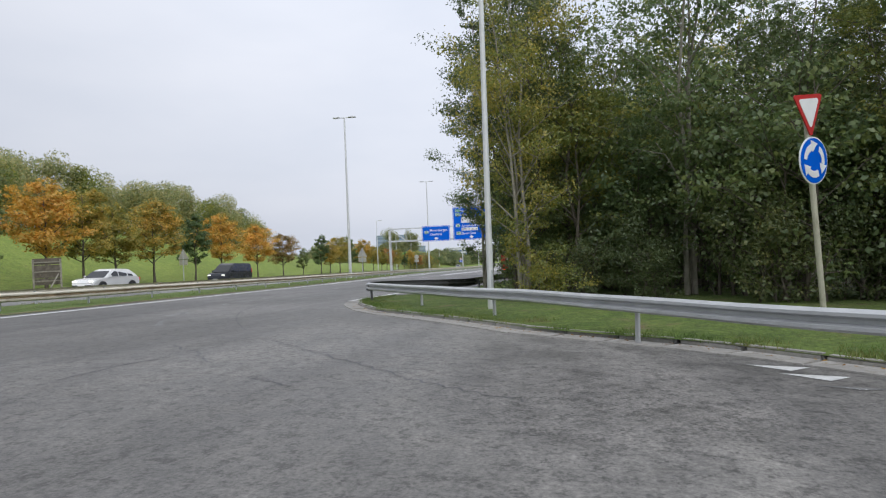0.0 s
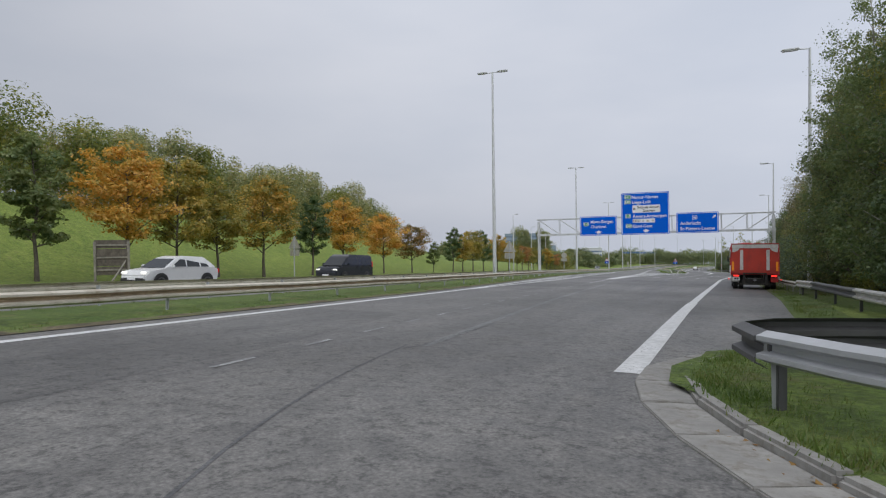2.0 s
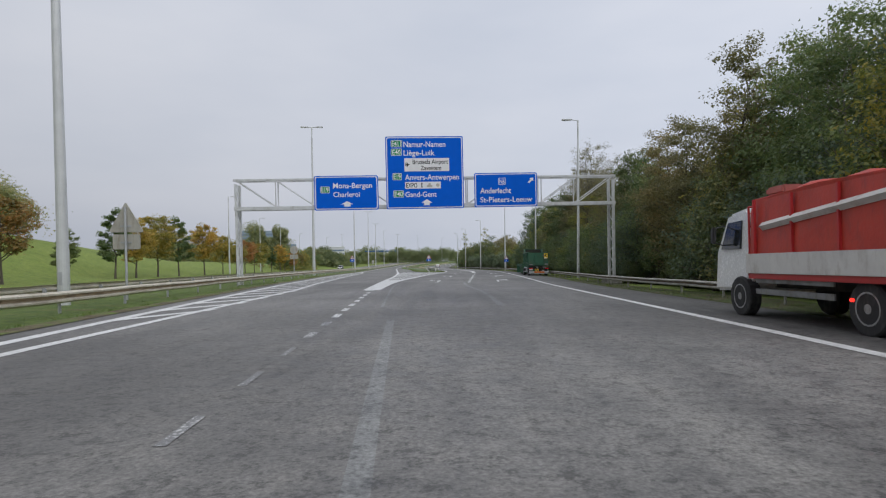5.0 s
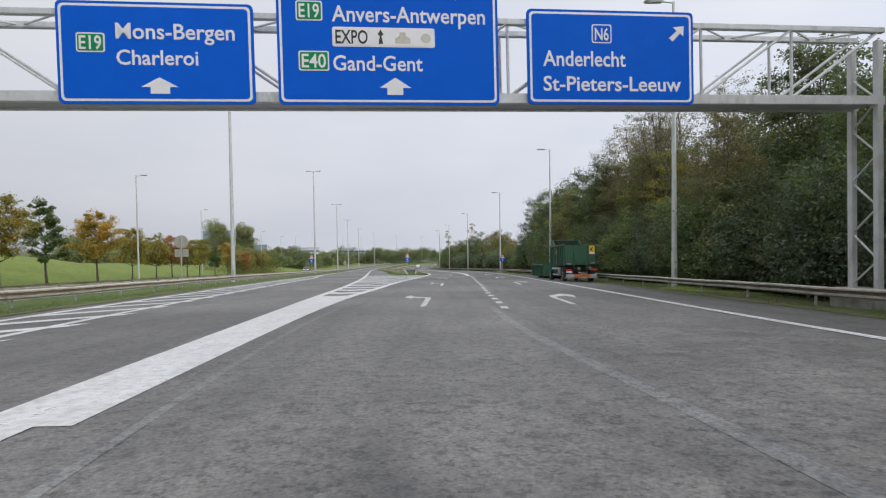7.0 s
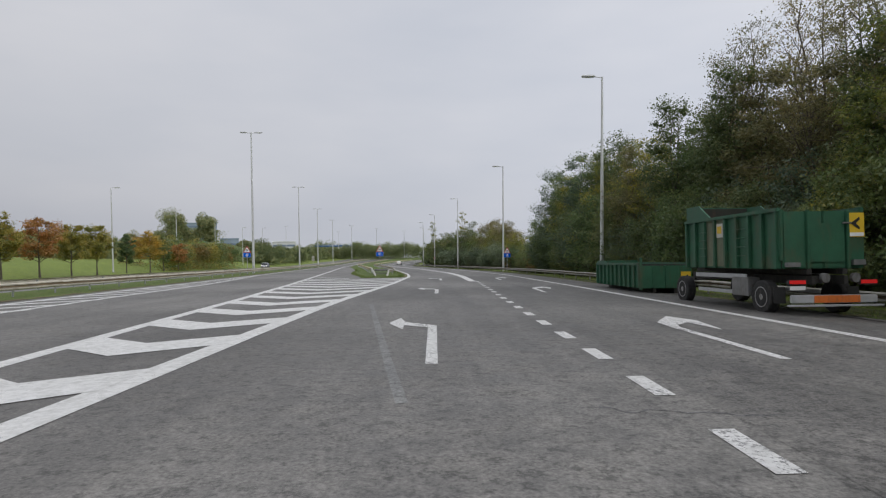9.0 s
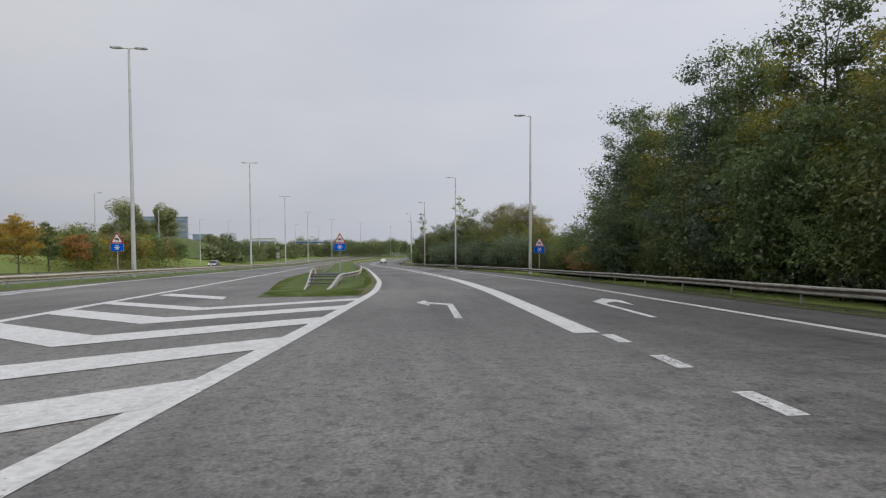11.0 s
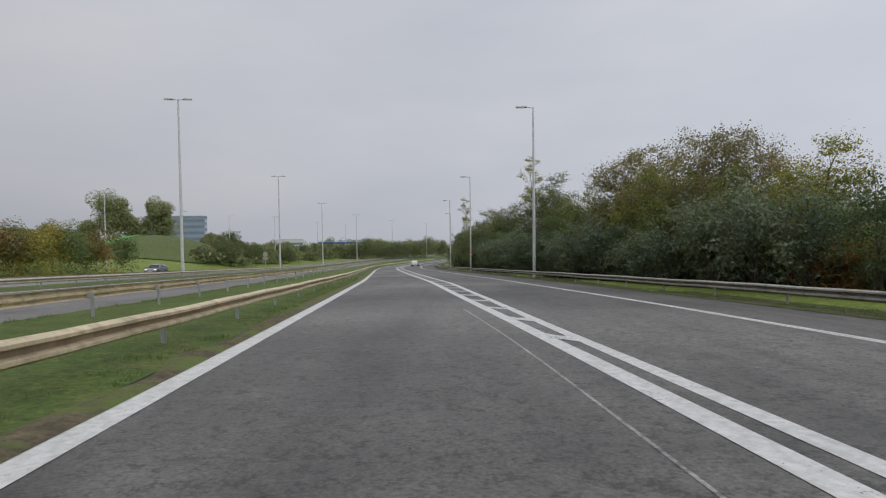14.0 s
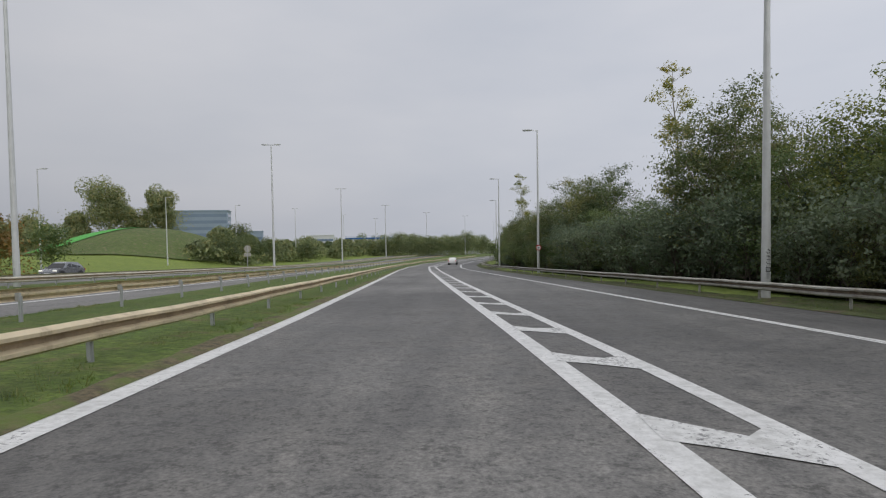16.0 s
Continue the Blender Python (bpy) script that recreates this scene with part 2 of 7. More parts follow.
# both valley tints mix real dirt with shade painted under the upper fold
RAIL_STAIN_SHADE = plain("ochre stain in the rail valley", (0.40, 0.31, 0.20), 0.7, 0.1, 0.35, 2.2, (0.24, 0.17, 0.11))
RAIL_GRIME_SHADE = plain("brown grime in the rail valley", (0.16, 0.12, 0.085), 0.8, 0.1, 0.45, 2.2, (0.30, 0.26, 0.19))
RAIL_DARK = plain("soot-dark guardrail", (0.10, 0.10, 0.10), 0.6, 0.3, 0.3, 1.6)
POLE = plain("pale grey lamp pole", (0.60, 0.61, 0.60), 0.5, 0.2, 0.12, 2.0)
BLUE = plain("blue sign sheeting", (0.003, 0.11, 0.62), 0.55, 0.0, 0.06, 2.0, gloss=0.10)
WHITE = plain("white sign sheeting", (0.78, 0.78, 0.78), 0.45, 0.0, 0.05, 4.0)
GREEN = plain("green sign sheeting", (0.01, 0.25, 0.09), 0.55, 0.0, 0.05, 4.0, gloss=0.15)
RED = plain("red sign sheeting", (0.48, 0.03, 0.03), 0.4, 0.0, 0.06, 4.0)
BLACK = plain("black print", (0.02, 0.02, 0.02), 0.5, 0.0, 0.1, 4.0)
SIGN_BACK = plain("bare aluminium sign back", (0.50, 0.48, 0.42), 0.5, 0.5, 0.15, 3.0, (0.35, 0.3, 0.22))
BARK = plain("grey-brown bark", (0.13, 0.11, 0.085), 0.95, 0.0, 0.45, 5.0, (0.07, 0.07, 0.05), 0.02)
BARK_PALE = plain("pale young bark", (0.27, 0.25, 0.20), 0.9, 0.0, 0.35, 5.0, (0.13, 0.12, 0.09), 0.015)
LEAF_WOOD = foliage("mixed wood leaves", [(0.1, (0.075, 0.110, 0.034)), (0.45, (0.126, 0.166, 0.058)), (0.75, (0.185, 0.205, 0.068)), (0.97, (0.31, 0.275, 0.08))], 0.48)
LEAF_DARK = foliage("dark green leaves", [(0.1, (0.088, 0.138, 0.050)), (0.5, (0.150, 0.212, 0.070)), (0.95, (0.25, 0.28, 0.085))], 0.52)
LEAF_GOLD = foliage("yellow-green autumn leaves", [(0.05, (0.153, 0.177, 0.041)), (0.45, (0.307, 0.283, 0.052)), (0.9, (0.566, 0.389, 0.065))], 0.48)
LEAF_ORANGE = foliage("orange autumn leaves", [(0.05, (0.177, 0.201, 0.041)), (0.35, (0.437, 0.319, 0.050)), (0.9, (0.755, 0.401, 0.065))], 0.45)
LEAF_RUST = foliage("rust-brown autumn leaves", [(0.05, (0.112, 0.129, 0.039)), (0.45, (0.302, 0.196, 0.050)), (0.9, (0.515, 0.213, 0.062))], 0.42)
LEAF_FAR = foliage("distant mixed leaves", [(0.05, (0.156, 0.202, 0.086)), (0.5, (0.267, 0.305, 0.127)), (0.95, (0.442, 0.390, 0.143))], 0.5)
LEAF_NEAR = foliage("thin yellow-green leaves", [(0.05, (0.095, 0.135, 0.036)), (0.35, (0.18, 0.225, 0.050)), (0.65, (0.29, 0.29, 0.055)), (0.95, (0.44, 0.36, 0.06))], 0.55)
LEAF_WILLOW = foliage("grey-green willow leaves", [(0.05, (0.105, 0.145, 0.085)), (0.5, (0.17, 0.22, 0.125)), (0.95, (0.25, 0.29, 0.16))], 0.45)
LEAF_OLIVE = foliage("olive-brown thinning leaves", [(0.05, (0.12, 0.125, 0.055)), (0.45, (0.20, 0.19, 0.075)), (0.8, (0.28, 0.24, 0.09)), (0.97, (0.36, 0.26, 0.10))], 0.5)
LEAF_DUSK = foliage("dark blue-green leaves", [(0.05, (0.075, 0.115, 0.068)), (0.5, (0.125, 0.175, 0.098)), (0.95, (0.19, 0.23, 0.11))], 0.48)
PLASTIC_TURF = turf("bright artificial ski turf", ((0.09, 0.40, 0.08), (0.12, 0.48, 0.10), (0.18, 0.50, 0.15)), (0.24, 0.50, 0.20), 0.68)
BLADE = foliage("grass blades", [(0.05, (0.070, 0.122, 0.022)), (0.5, (0.128, 0.20, 0.034)), (0.95, (0.23, 0.23, 0.07))], 0.45)
LEAF_FALLEN = foliage("fallen brown leaves", [(0.05, (0.12, 0.07, 0.03)), (0.5, (0.24, 0.13, 0.04)), (0.95, (0.36, 0.24, 0.06))], 0.1)

# ---- the road's lines in plan: x over y, in the road's plane ----
def curve(pairs):
    """A smooth line x(y) through fitted places, evened out over some metres."""
    a = np.array(pairs, float)
    ys = np.arange(-60.0, 620.0, 1.0)
    s0 = (a[1, 1] - a[0, 1]) / (a[1, 0] - a[0, 0])
    s1 = (a[-1, 1] - a[-2, 1]) / (a[-1, 0] - a[-2, 0])
    xs = np.interp(ys, a[:, 0], a[:, 1])
    xs = np.where(ys < a[0, 0], a[0, 1] + s0 * (ys - a[0, 0]), xs)
    xs = np.where(ys > a[-1, 0], a[-1, 1] + s1 * (ys - a[-1, 0]), xs)
    k = np.hanning(13)[1:-1]
    pad = np.concatenate([xs[0] - (xs[1] - xs[0]) * np.arange(5, 0, -1), xs, xs[-1] + (xs[-1] - xs[-2]) * np.arange(1, 6)])
    xs = np.convolve(pad, k / k.sum(), "valid")
    return lambda y: float(np.interp(y, ys, xs))


right_line = curve([(25, 11.82), (36, 11.85), (45, 12.0), (85, 12.8), (110, 14.2), (130, 14.9), (149, 15.4), (160, 15.7), (170, 15.45), (177, 15.0), (193, 14.25), (215, 12.4), (234, 10.4), (279, 5.5), (300, 4.0), (330, 3.2), (365, 5.5), (400, 11.5), (440, 23), (520, 56)])
left_line = curve([(-20, 6.5), (17, 3.4), (28, 2.4), (44, 1.0), (60, -1.2), (89, -5.1), (110, -7.2), (123, -8.2), (150, -9.9), (165, -10.9), (198, -13.6), (237, -16.9), (290, -21.5), (340, -24), (400, -22), (450, -14), (520, 4)])
gore_left = curve([(78, 2.3), (95, 1.3), (108, 0.72), (115, 0.26), (120, 0.0), (125, -0.25), (140, -1.25), (155, -2.6), (168, -3.8), (200, -6.8), (240, -10.6), (290, -15), (340, -17.4), (400, -15.3), (450, -7.5), (520, 11)])
gore_right = curve([(70, 3.0), (78, 2.74), (84, 2.5), (90, 2.36), (97, 2.42), (103, 2.82), (112, 3.2), (121, 3.6), (143, 5.3), (157, 6.15), (168, 5.95), (181, 5.1), (195, 4.1), (218, 2.4), (240, 0.3), (280, -3.7), (311, -6.0), (345, -6.0), (380, -1.8), (420, 7.5), (450, 17), (520, 47)])
split_left = curve([(142, 10.40), (156, 10.84), (164, 10.82), (168, 10.72), (176, 10.40), (181, 10.10), (186, 9.72), (191, 9.30), (196, 8.86), (203, 8.28), (211, 7.64), (216, 7.14), (223, 6.36), (240, 4.5), (275, 0.9), (311, -2.2), (345, -2.0), (380, 2.2), (420, 11.6), (450, 21), (520, 51)])
split_right = curve([(142, 10.62), (156, 11.2), (165, 11.2), (171, 11.02), (176, 10.82), (181, 10.58), (186, 10.20), (194, 9.74), (202, 9.22), (210, 8.74), (216, 8.12), (223, 7.32), (240, 5.5), (275, 2.1), (311, -1.0), (345, -0.8), (380, 3.4), (420, 12.8), (450, 22.2), (520, 52)])
lane_dashes = curve([(60, 6.6), (89.2, 7.95), (92, 8.16), (97, 8.36), (100, 8.53), (102, 8.66), (106.7, 9.02), (115, 9.4), (142.5, 10.8)])
entry_dashes = curve([(18, 8.0), (22.4, 7.4), (30, 6.5), (39, 5.6), (49, 4.8), (78, 2.6)])
_edge = curve([(50, 15.1), (85, 15.9), (110, 17.4), (130, 18.1), (149, 18.6), (160, 19.0), (177, 18.5), (193, 17.8), (215, 15.8), (234, 13.9), (279, 8.9), (300, 7.3), (330, 6.5), (365, 8.8), (400, 14.8), (440, 26.3), (520, 59.3)])
KERB = [(-12, 60), (-3, 42), (2, 34), (6, 29), (9, 26), (11.3, 24), (12.4, 23), (13.6, 21.8), (15.2, 19.3), (16.6, 18), (18.4, 16.1), (20, 14.38), (21.7, 13.3), (23, 12.62), (24.3, 12.2), (25.6, 12.14), (26.8, 12.54), (28, 13.35), (30, 14.3), (44, 14.95), (50, 15.1)]


def right_edge(y):
    return _edge(y) if y > 50 else float(np.interp(y, [k[0] for k in KERB], [k[1] for k in KERB]))


def dip(x, y):
    """How far the ground lies off the road's plane: the shoulder's crossfall and the rise at the far bend."""
    d = x - right_line(y)
    fall = -0.045 * min(max(d, 0), 6) * min(max((y - 45) / 40, 0), 1)
    return fall + 0.00012 * max(0, min(y, 460) - 285) ** 2


def bank(x, y):
    """The grass embankment beyond the far carriageway, and the mound by it further on."""
    foot = left_line(min(max(y, -40), 520)) - 24.5
    e = foot - x
    top = 7.5 * (1 - 0.62 * min(max((y - 112) / 70, 0), 1))
    h = 0.0
    if e > 0:
        s = min(e / 24, 1)
        h = top * s * s * (3 - 2 * s)
    r = math.hypot((x + 80) / 25, (y - 352) / 34)
    return h + 7.0 * max(0, 1 - r * r) ** 1.2


def far(y):
    """Plan stretch: the part past the signs lies four metres nearer than the plan's figures."""
    s = min(max((y - 110) / 33, 0), 1)
    return y - 4.0 * s * s * (3 - 2 * s)


def plan_y(y):
    """The plan's figure for a true distance along the road."""
    a, b = y, y + 4.0
    for _ in range(40):
        m = (a + b) / 2
        a, b = (m, b) if far(m) < y else (a, m)
    return a


def P(x, y, h=0.0):
    return TIP @ Vector((x, far(y), h))


def R(x, y, h=0.0):
    """A place on the ground or h over it."""
    return TIP @ Vector((x, far(y), dip(x, y) + (bank(x, y) if x < 30 else 0) + h))


# ---- building ----
def mesh_object(name, verts, faces, mat, parent=None, smooth=False):
    me = bpy.data.meshes.new(name)
    me.from_pydata([tuple(v) for v in verts], [], faces)
    me.materials.append(mat)
    if smooth:
        me.polygons.foreach_set("use_smooth", [True] * len(me.polygons))
    me.update()
    ob = new(name, me)
    ob.parent = parent
    return ob


def part(name, bm, mat, parent, label=""):
    me = bpy.data.meshes.new(name)
    bmesh.ops.recalc_face_normals(bm, faces=bm.faces)
    bm.to_mesh(me)
    bm.free()
    me.materials.append(mat)
    ob = new(name, me)
    ob.parent = parent
    return tagged(ob, label)


def thing(name, m, label, category, group="", kind=""):
    ob = new(name)
    ob.matrix_world = m
    ob.empty_display_size = 0.3
    return tagged(ob, label, category, group, kind)


def box(bm, c, s, bevel=0.0, m=None):
    r = bmesh.ops.create_cube(bm, size=1.0, matrix=(m or Matrix()) @ Matrix.LocRotScale(c, None, s))
    if bevel:
        es = {e for v in r["verts"] for e in v.link_edges}
        bmesh.ops.bevel(bm, geom=list(es), offset=bevel, segments=2, affect="EDGES", clamp_overlap=True)
    return bm


def boxes(*items, bevel=0.0):
    bm = bmesh.new()
    for c, s in items:
        box(bm, c, s, bevel)
    return bm


def rod(bm, a, b, r0, r1=None, n=8):
    a, b = Vector(a), Vector(b)
    d = b - a
    m = Matrix.Translation((a + b) / 2) @ d.to_track_quat("Z", "Y").to_matrix().to_4x4()
    bmesh.ops.create_cone(bm, cap_ends=True, segments=n, radius1=r0, radius2=r0 if r1 is None else r1, depth=d.length, matrix=m)
    return bm


def prism(bm, outline, y0, y1):
    """An outline in x and z, given depth along y."""
    a = [bm.verts.new((x, y0, z)) for x, z in outline]
    b = [bm.verts.new((x, y1, z)) for x, z in outline]
    n = len(outline)
    bm.faces.new(a)
    bm.faces.new(b[::-1])
    for i in range(n):
        bm.faces.new((a[i], b[i], b[(i + 1) % n], a[(i + 1) % n]))
    return bm


def sheet(name, left, right, y0, y1, step, cols, lift, mat, kind="structure", label="", category="", crown=0.0, taper=0.0, rise=None):
    """A surface between two lines of the plan."""
    ys = np.arange(y0, y1 + step * 0.5, step)
    verts, faces = [], []
    for y in ys:
        l, r = left(y), right(y)
        for i in range(cols + 1):
            s = i / cols
            x = l + (r - l) * s
            verts.append(P(x, y, (rise(x, y) if rise else 0) + dip(x, y) + lift + crown * 4 * s * (1 - s) * (min(1, (y - y0) / taper) if taper else 1)))
    w = cols + 1
    for j in range(len(ys) - 1):
        for i in range(cols):
            k = j * w + i
            faces.append((k, k + 1, k + w + 1, k + w))
    ob = mesh_object(name, verts, faces, mat, smooth=True)
    return tagged(ob, label, category, kind=kind)


def stripe(name, line, width, y0, y1, lift=0.006, mat=None, label="solid white painted road line", step=1.0):
    ob = sheet(name, lambda y: line(y) - width / 2, lambda y: line(y) + width / 2, y0, y1, step, 1, lift, mat or PAINT, "structure", label, "road marking")
    return ob

# ---- ground, carriageways and markings ----
def ground_sheet():
    xs = np.unique(np.concatenate([np.arange(-110, 120, 2.0), np.arange(-420, 421, 14.0), np.arange(-2400, 2401, 160.0)]))
    ys = np.unique(np.concatenate([np.arange(-40, 440, 2.5), np.arange(-300, 900, 15.0), np.arange(-900, 3001, 150.0)]))
    verts, faces = [], []
    for y in ys:
        yy = min(max(y, -40), 520)
        l, r = left_line(yy) - 18.4, right_edge(yy) + 1.0
        if yy < 30:
            r = min(r, 60)
        for x in xs:
            h = dip(x, yy) + bank(x, y)
            if l < x < r and -60 < y < 520:
                h -= 0.25
            elif x >= r:
                h += 0.05 + 0.15 * (noise.noise(Vector((x * 0.07, y * 0.07, 0))) + 0.2)
            else:
                h += 0.12 * noise.noise(Vector((x * 0.1, y * 0.1, 3)))
            verts.append(P(x, y, h))
    w = len(xs)
    for j in range(len(ys) - 1):
        for i in range(w - 1):
            k = j * w + i
            faces.append((k, k + 1, k + w + 1, k + w))
    ob = mesh_object("ground", verts, faces, LAWN, smooth=True)
    return tagged(ob, "mown green grass sloping ground around the motorway", "ground", kind="structure")


ground_sheet()
sheet("road", lambda y: left_line(y) - 1.0, right_edge, -40, 500, 1.0, 24, 0.0, ASPHALT, label="worn grey asphalt carriageway with slip lanes", category="road")
sheet("road_far_side", lambda y: left_line(y) - 18.2, lambda y: left_line(y) - 5.6, -40, 500, 2.0, 4, -0.02, ASPHALT_OLD, label="pale asphalt carriageway of the opposite direction", category="road")
sheet("verge_left", lambda y: left_line(y) - 5.65, lambda y: left_line(y) - 0.95, -40, 500, 1.0, 6, 0.012, TURF, label="narrow grass strip between the two carriageways", category="verge", crown=0.08)
sheet("verge_soil", lambda y: left_line(y) - 1.5, lambda y: left_line(y) - 0.75, -40, 500, 1.0, 2, 0.016, SOIL, label="bare brown soil along the carriageway edge", category="verge", crown=0.02)
sheet("verge_right", lambda y: right_edge(y) - 0.05, lambda y: right_edge(y) + 4.0, 50, 440, 1.0, 8, 0.015, TURF_SHADED, label="rough dull grass verge beside the hard shoulder, darkened like shade", category="verge", crown=0.06)
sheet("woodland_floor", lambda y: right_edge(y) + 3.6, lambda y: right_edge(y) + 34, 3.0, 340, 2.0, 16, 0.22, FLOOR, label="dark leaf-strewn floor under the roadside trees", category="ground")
median_l = curve([(150, 2.2), (154, 2.05), (157, 1.8), (163, 0.7), (170, -0.4), (178, -1.4), (200, -3.0), (227, -6.0), (260, -10.2), (300, -14.2), (340, -16.2), (400, -14), (470, 0)])
median_r = lambda y: gore_right(y) - 0.42 - max(0, 158 - y) * 0.10
sheet("median", median_l, median_r, 154.3, 470, 0.5, 8, 0.012, TURF, label="grass island between the slip road and the carriageway", category="verge", crown=0.10, taper=9.0)
sheet("median_soil", lambda y: gore_right(y) - 0.52 - 0.7 * max(0, 1 - abs(y - 157) / 7) - 0.30 * noise.noise(Vector((y * 0.55, 2, 0))) - 0.22 * noise.noise(Vector((y * 1.9, 5, 0))), lambda y: gore_right(y) - 0.10, 154.6, 470, 0.5, 3, 0.010, SOIL, label="trampled bare soil along the slip road line", category="verge", crown=0.035, taper=6.0)

stripe("line_left", left_line, 0.28, -20, 62)
stripe("line_left_wide", left_line, 0.30, 62, 500)
stripe("line_right_wide", right_line, 0.32, 25.2, 40)
stripe("line_right", right_line, 0.26, 40, 500)
stripe("line_gore_left", gore_left, 0.32, 78, 470)
gore_mid = lambda y: gore_right(y) + float(np.interp(y, [105, 150], [0.09, 0.04]))
gore_wide = lambda y: float(np.interp(y, [105, 150], [0.205, 0.155]))
sheet("line_gore_right", lambda y: gore_mid(y) - gore_wide(y), lambda y: gore_mid(y) + gore_wide(y), 78, 470, 1.0, 1, 0.006, PAINT, label="solid white painted road line", category="road marking")
lane_from = lambda y: lane_dashes(y) + 0.3 if y < 143 else split_right(y) + 0.05
sheet("lane_right", lane_from, lambda y: right_line(y) + 0.05, 90, 440, 1.0, 6, 0.002, ASPHALT_LANE, label="darker asphalt of the outer slip lane", category="road")
sheet("hard_shoulder", lambda y: right_line(y) - 0.02, lambda y: right_edge(y) - 0.02, 46, 440, 1.0, 5, 0.004, ASPHALT_DARK, label="dark dirty asphalt of the hard shoulder", category="road")
sheet("lane_patch", lambda y: left_line(y) + 0.5, lambda y: float(np.interp(y, [10, 25.4, 29.3, 31], [8.4, 6.6, 5.75, 5.4])) + 0.12 * noise.noise(Vector((y, 0, 0))), 13, 31, 0.5, 4, 0.002, ASPHALT_DARK, label="darker relaid asphalt in the inner lane", category="road")
stripe("line_split_left", split_left, 0.28, 173, 470)
stripe("line_split_right", split_right, 0.23, 173, 470)
sheet("line_split_solid", lambda y: split_left(y) - 0.14, lambda y: split_right(y) + 0.115, 143, 173, 1.0, 1, 0.006, PAINT, label="broad solid white band where the lanes part", category="road marking")

sheet("shoulder_widening", lambda y: right_edge(y) - 0.3, lambda y: right_edge(y) + 0.85 * min(1, (y - 96) / 6, (138 - y) / 6), 96.5, 137.5, 1.0, 3, 0.022, ASPHALT_DARK, label="widened asphalt shoulder under the parked trailer", category="road")
sheet("mound_meadow", lambda y: -80 - 24.3 * math.sqrt(max(0, 1 - ((y - 352) / 33.5) ** 2)), lambda y: -80 + 24.3 * math.sqrt(max(0, 1 - ((y - 352) / 33.5) ** 2)), 319, 385, 1.5, 28, 0.34, MEADOW, label="rough green meadow on the steep mound", category="mound", rise=bank)

# grass island inside the kerb, up to the hard shoulder
def island_sheet():
    ys = np.arange(3.0, 50.6, 0.5)
    verts, faces, n = [], [], 12
    for y in ys:
        e = right_edge(y) + (0.36 if y < 24.5 else 0.14 if y < 27 else -0.05)
        for i in range(n + 1):
            x = e + 16.0 * (i / n) ** 1.8
            h = 0.012 + 0.072 * min(1, max(0, (29.5 - y) / 2.5)) + 0.16 * min(1, (x - e) / 3)
            if y > 47:
                h *= max(0.15, (50.6 - y) / 3.6)
            verts.append(P(x, y, h + 0.02 * noise.noise(Vector((x, y, 0)))))
    w = n + 1
    for j in range(len(ys) - 1):
        for i in range(n):
            k = j * w + i
            faces.append((k, k + 1, k + w + 1, k + w))
    return tagged(mesh_object("grass_island", verts, faces, TURF, smooth=True), "rough grass island behind the kerb", "verge", kind="structure")


island_sheet()


def kerb_points(step):
    """Even steps along the kerb line, from the roundabout round the nose to the shoulder."""
    pts = [Vector((x, y)) for y, x in KERB if 2 <= y <= 30]
    fine = []
    for i in range(len(pts) - 1):
        for s in range(20):
            fine.append(pts[i].lerp(pts[i + 1], s / 20))
    for _ in range(12):
        fine = [fine[0]] + [(fine[i - 1] + fine[i] + fine[i + 1]) / 3 for i in range(1, len(fine) - 1)] + [fine[-1]]
    out, left = [fine[0]], step
    for a, b in zip(fine, fine[1:]):
        d = (b - a).length
        while d >= left and d > 0:
            a = a.lerp(b, left / d)
            d = (b - a).length
            out.append(a)
            left = step
        left -= d
    return out


def kerbs():
    kerb = thing("kerb", Matrix.Translation(P(18, 16)), "weathered grey concrete kerb round the grass island", "kerb", kind="structure")
    inv = kerb.matrix_world.inverted()
    stone = boxes(((0, -0.34, -0.02), (0.985, 0.16, 0.24)), bevel=0.03)
    slab = boxes(((0, -0.02, -0.028), (0.985, 0.48, 0.10)), bevel=0.01)
    me = []
    for nm, bm in (("kerbstone", stone), ("gutter_slab", slab)):
        m = bpy.data.meshes.new(nm)
        bm.to_mesh(m)
        bm.free()
        m.materials.append(CONCRETE)
        me.append(m)
    pts = kerb_points(1.0)
    for a, b in zip(pts, pts[1:]):
        mid, d = (a + b) / 2, b - a
        if mid.y > 27.5:
            continue
        turn = math.degrees(math.atan2(-d.y, -d.x))
        for m in me:
            ob = new(m.name, m)
            ob.parent = kerb
            ob.matrix_basis = inv @ TIP @ pose(mid.x, mid.y, random.uniform(-0.008, 0.008), 0, 0, turn + random.uniform(-0.7, 0.7) + 180)
    return kerb


kerbs()


def patch_shape(name, outline, mat, lift=0.004, label="", category="road marking"):
    """A flat painted or patched area from its outline in plan."""
    return tagged(mesh_object(name, [P(x, y, dip(x, y) + lift) for x, y in outline], [tuple(range(len(outline)))], mat), label, category, kind="structure")


def quad_dash(line, y, length, width, mat, label, lift=0.006):
    a, b = y - length / 2, y + length / 2
    patch_shape("dash", [(line(a) - width / 2, a), (line(a) + width / 2, a), (line(b) + width / 2, b), (line(b) - width / 2, b)], mat, lift, label)


for i in range(24):
    quad_dash(lane_dashes, plan_y(89.62 + i * 2.115), 0.96, 0.215, PAINT_WORN, "short white dash between two slip lanes")
for i in range(27):
    quad_dash(entry_dashes, 23.5 + i * 1.985, 0.8 if i < 20 else 1.0, 0.09 if i < 18 else 0.17, PAINT_FAINT if i < 20 else PAINT_WORN, "faded white dash leading to the painted gore")

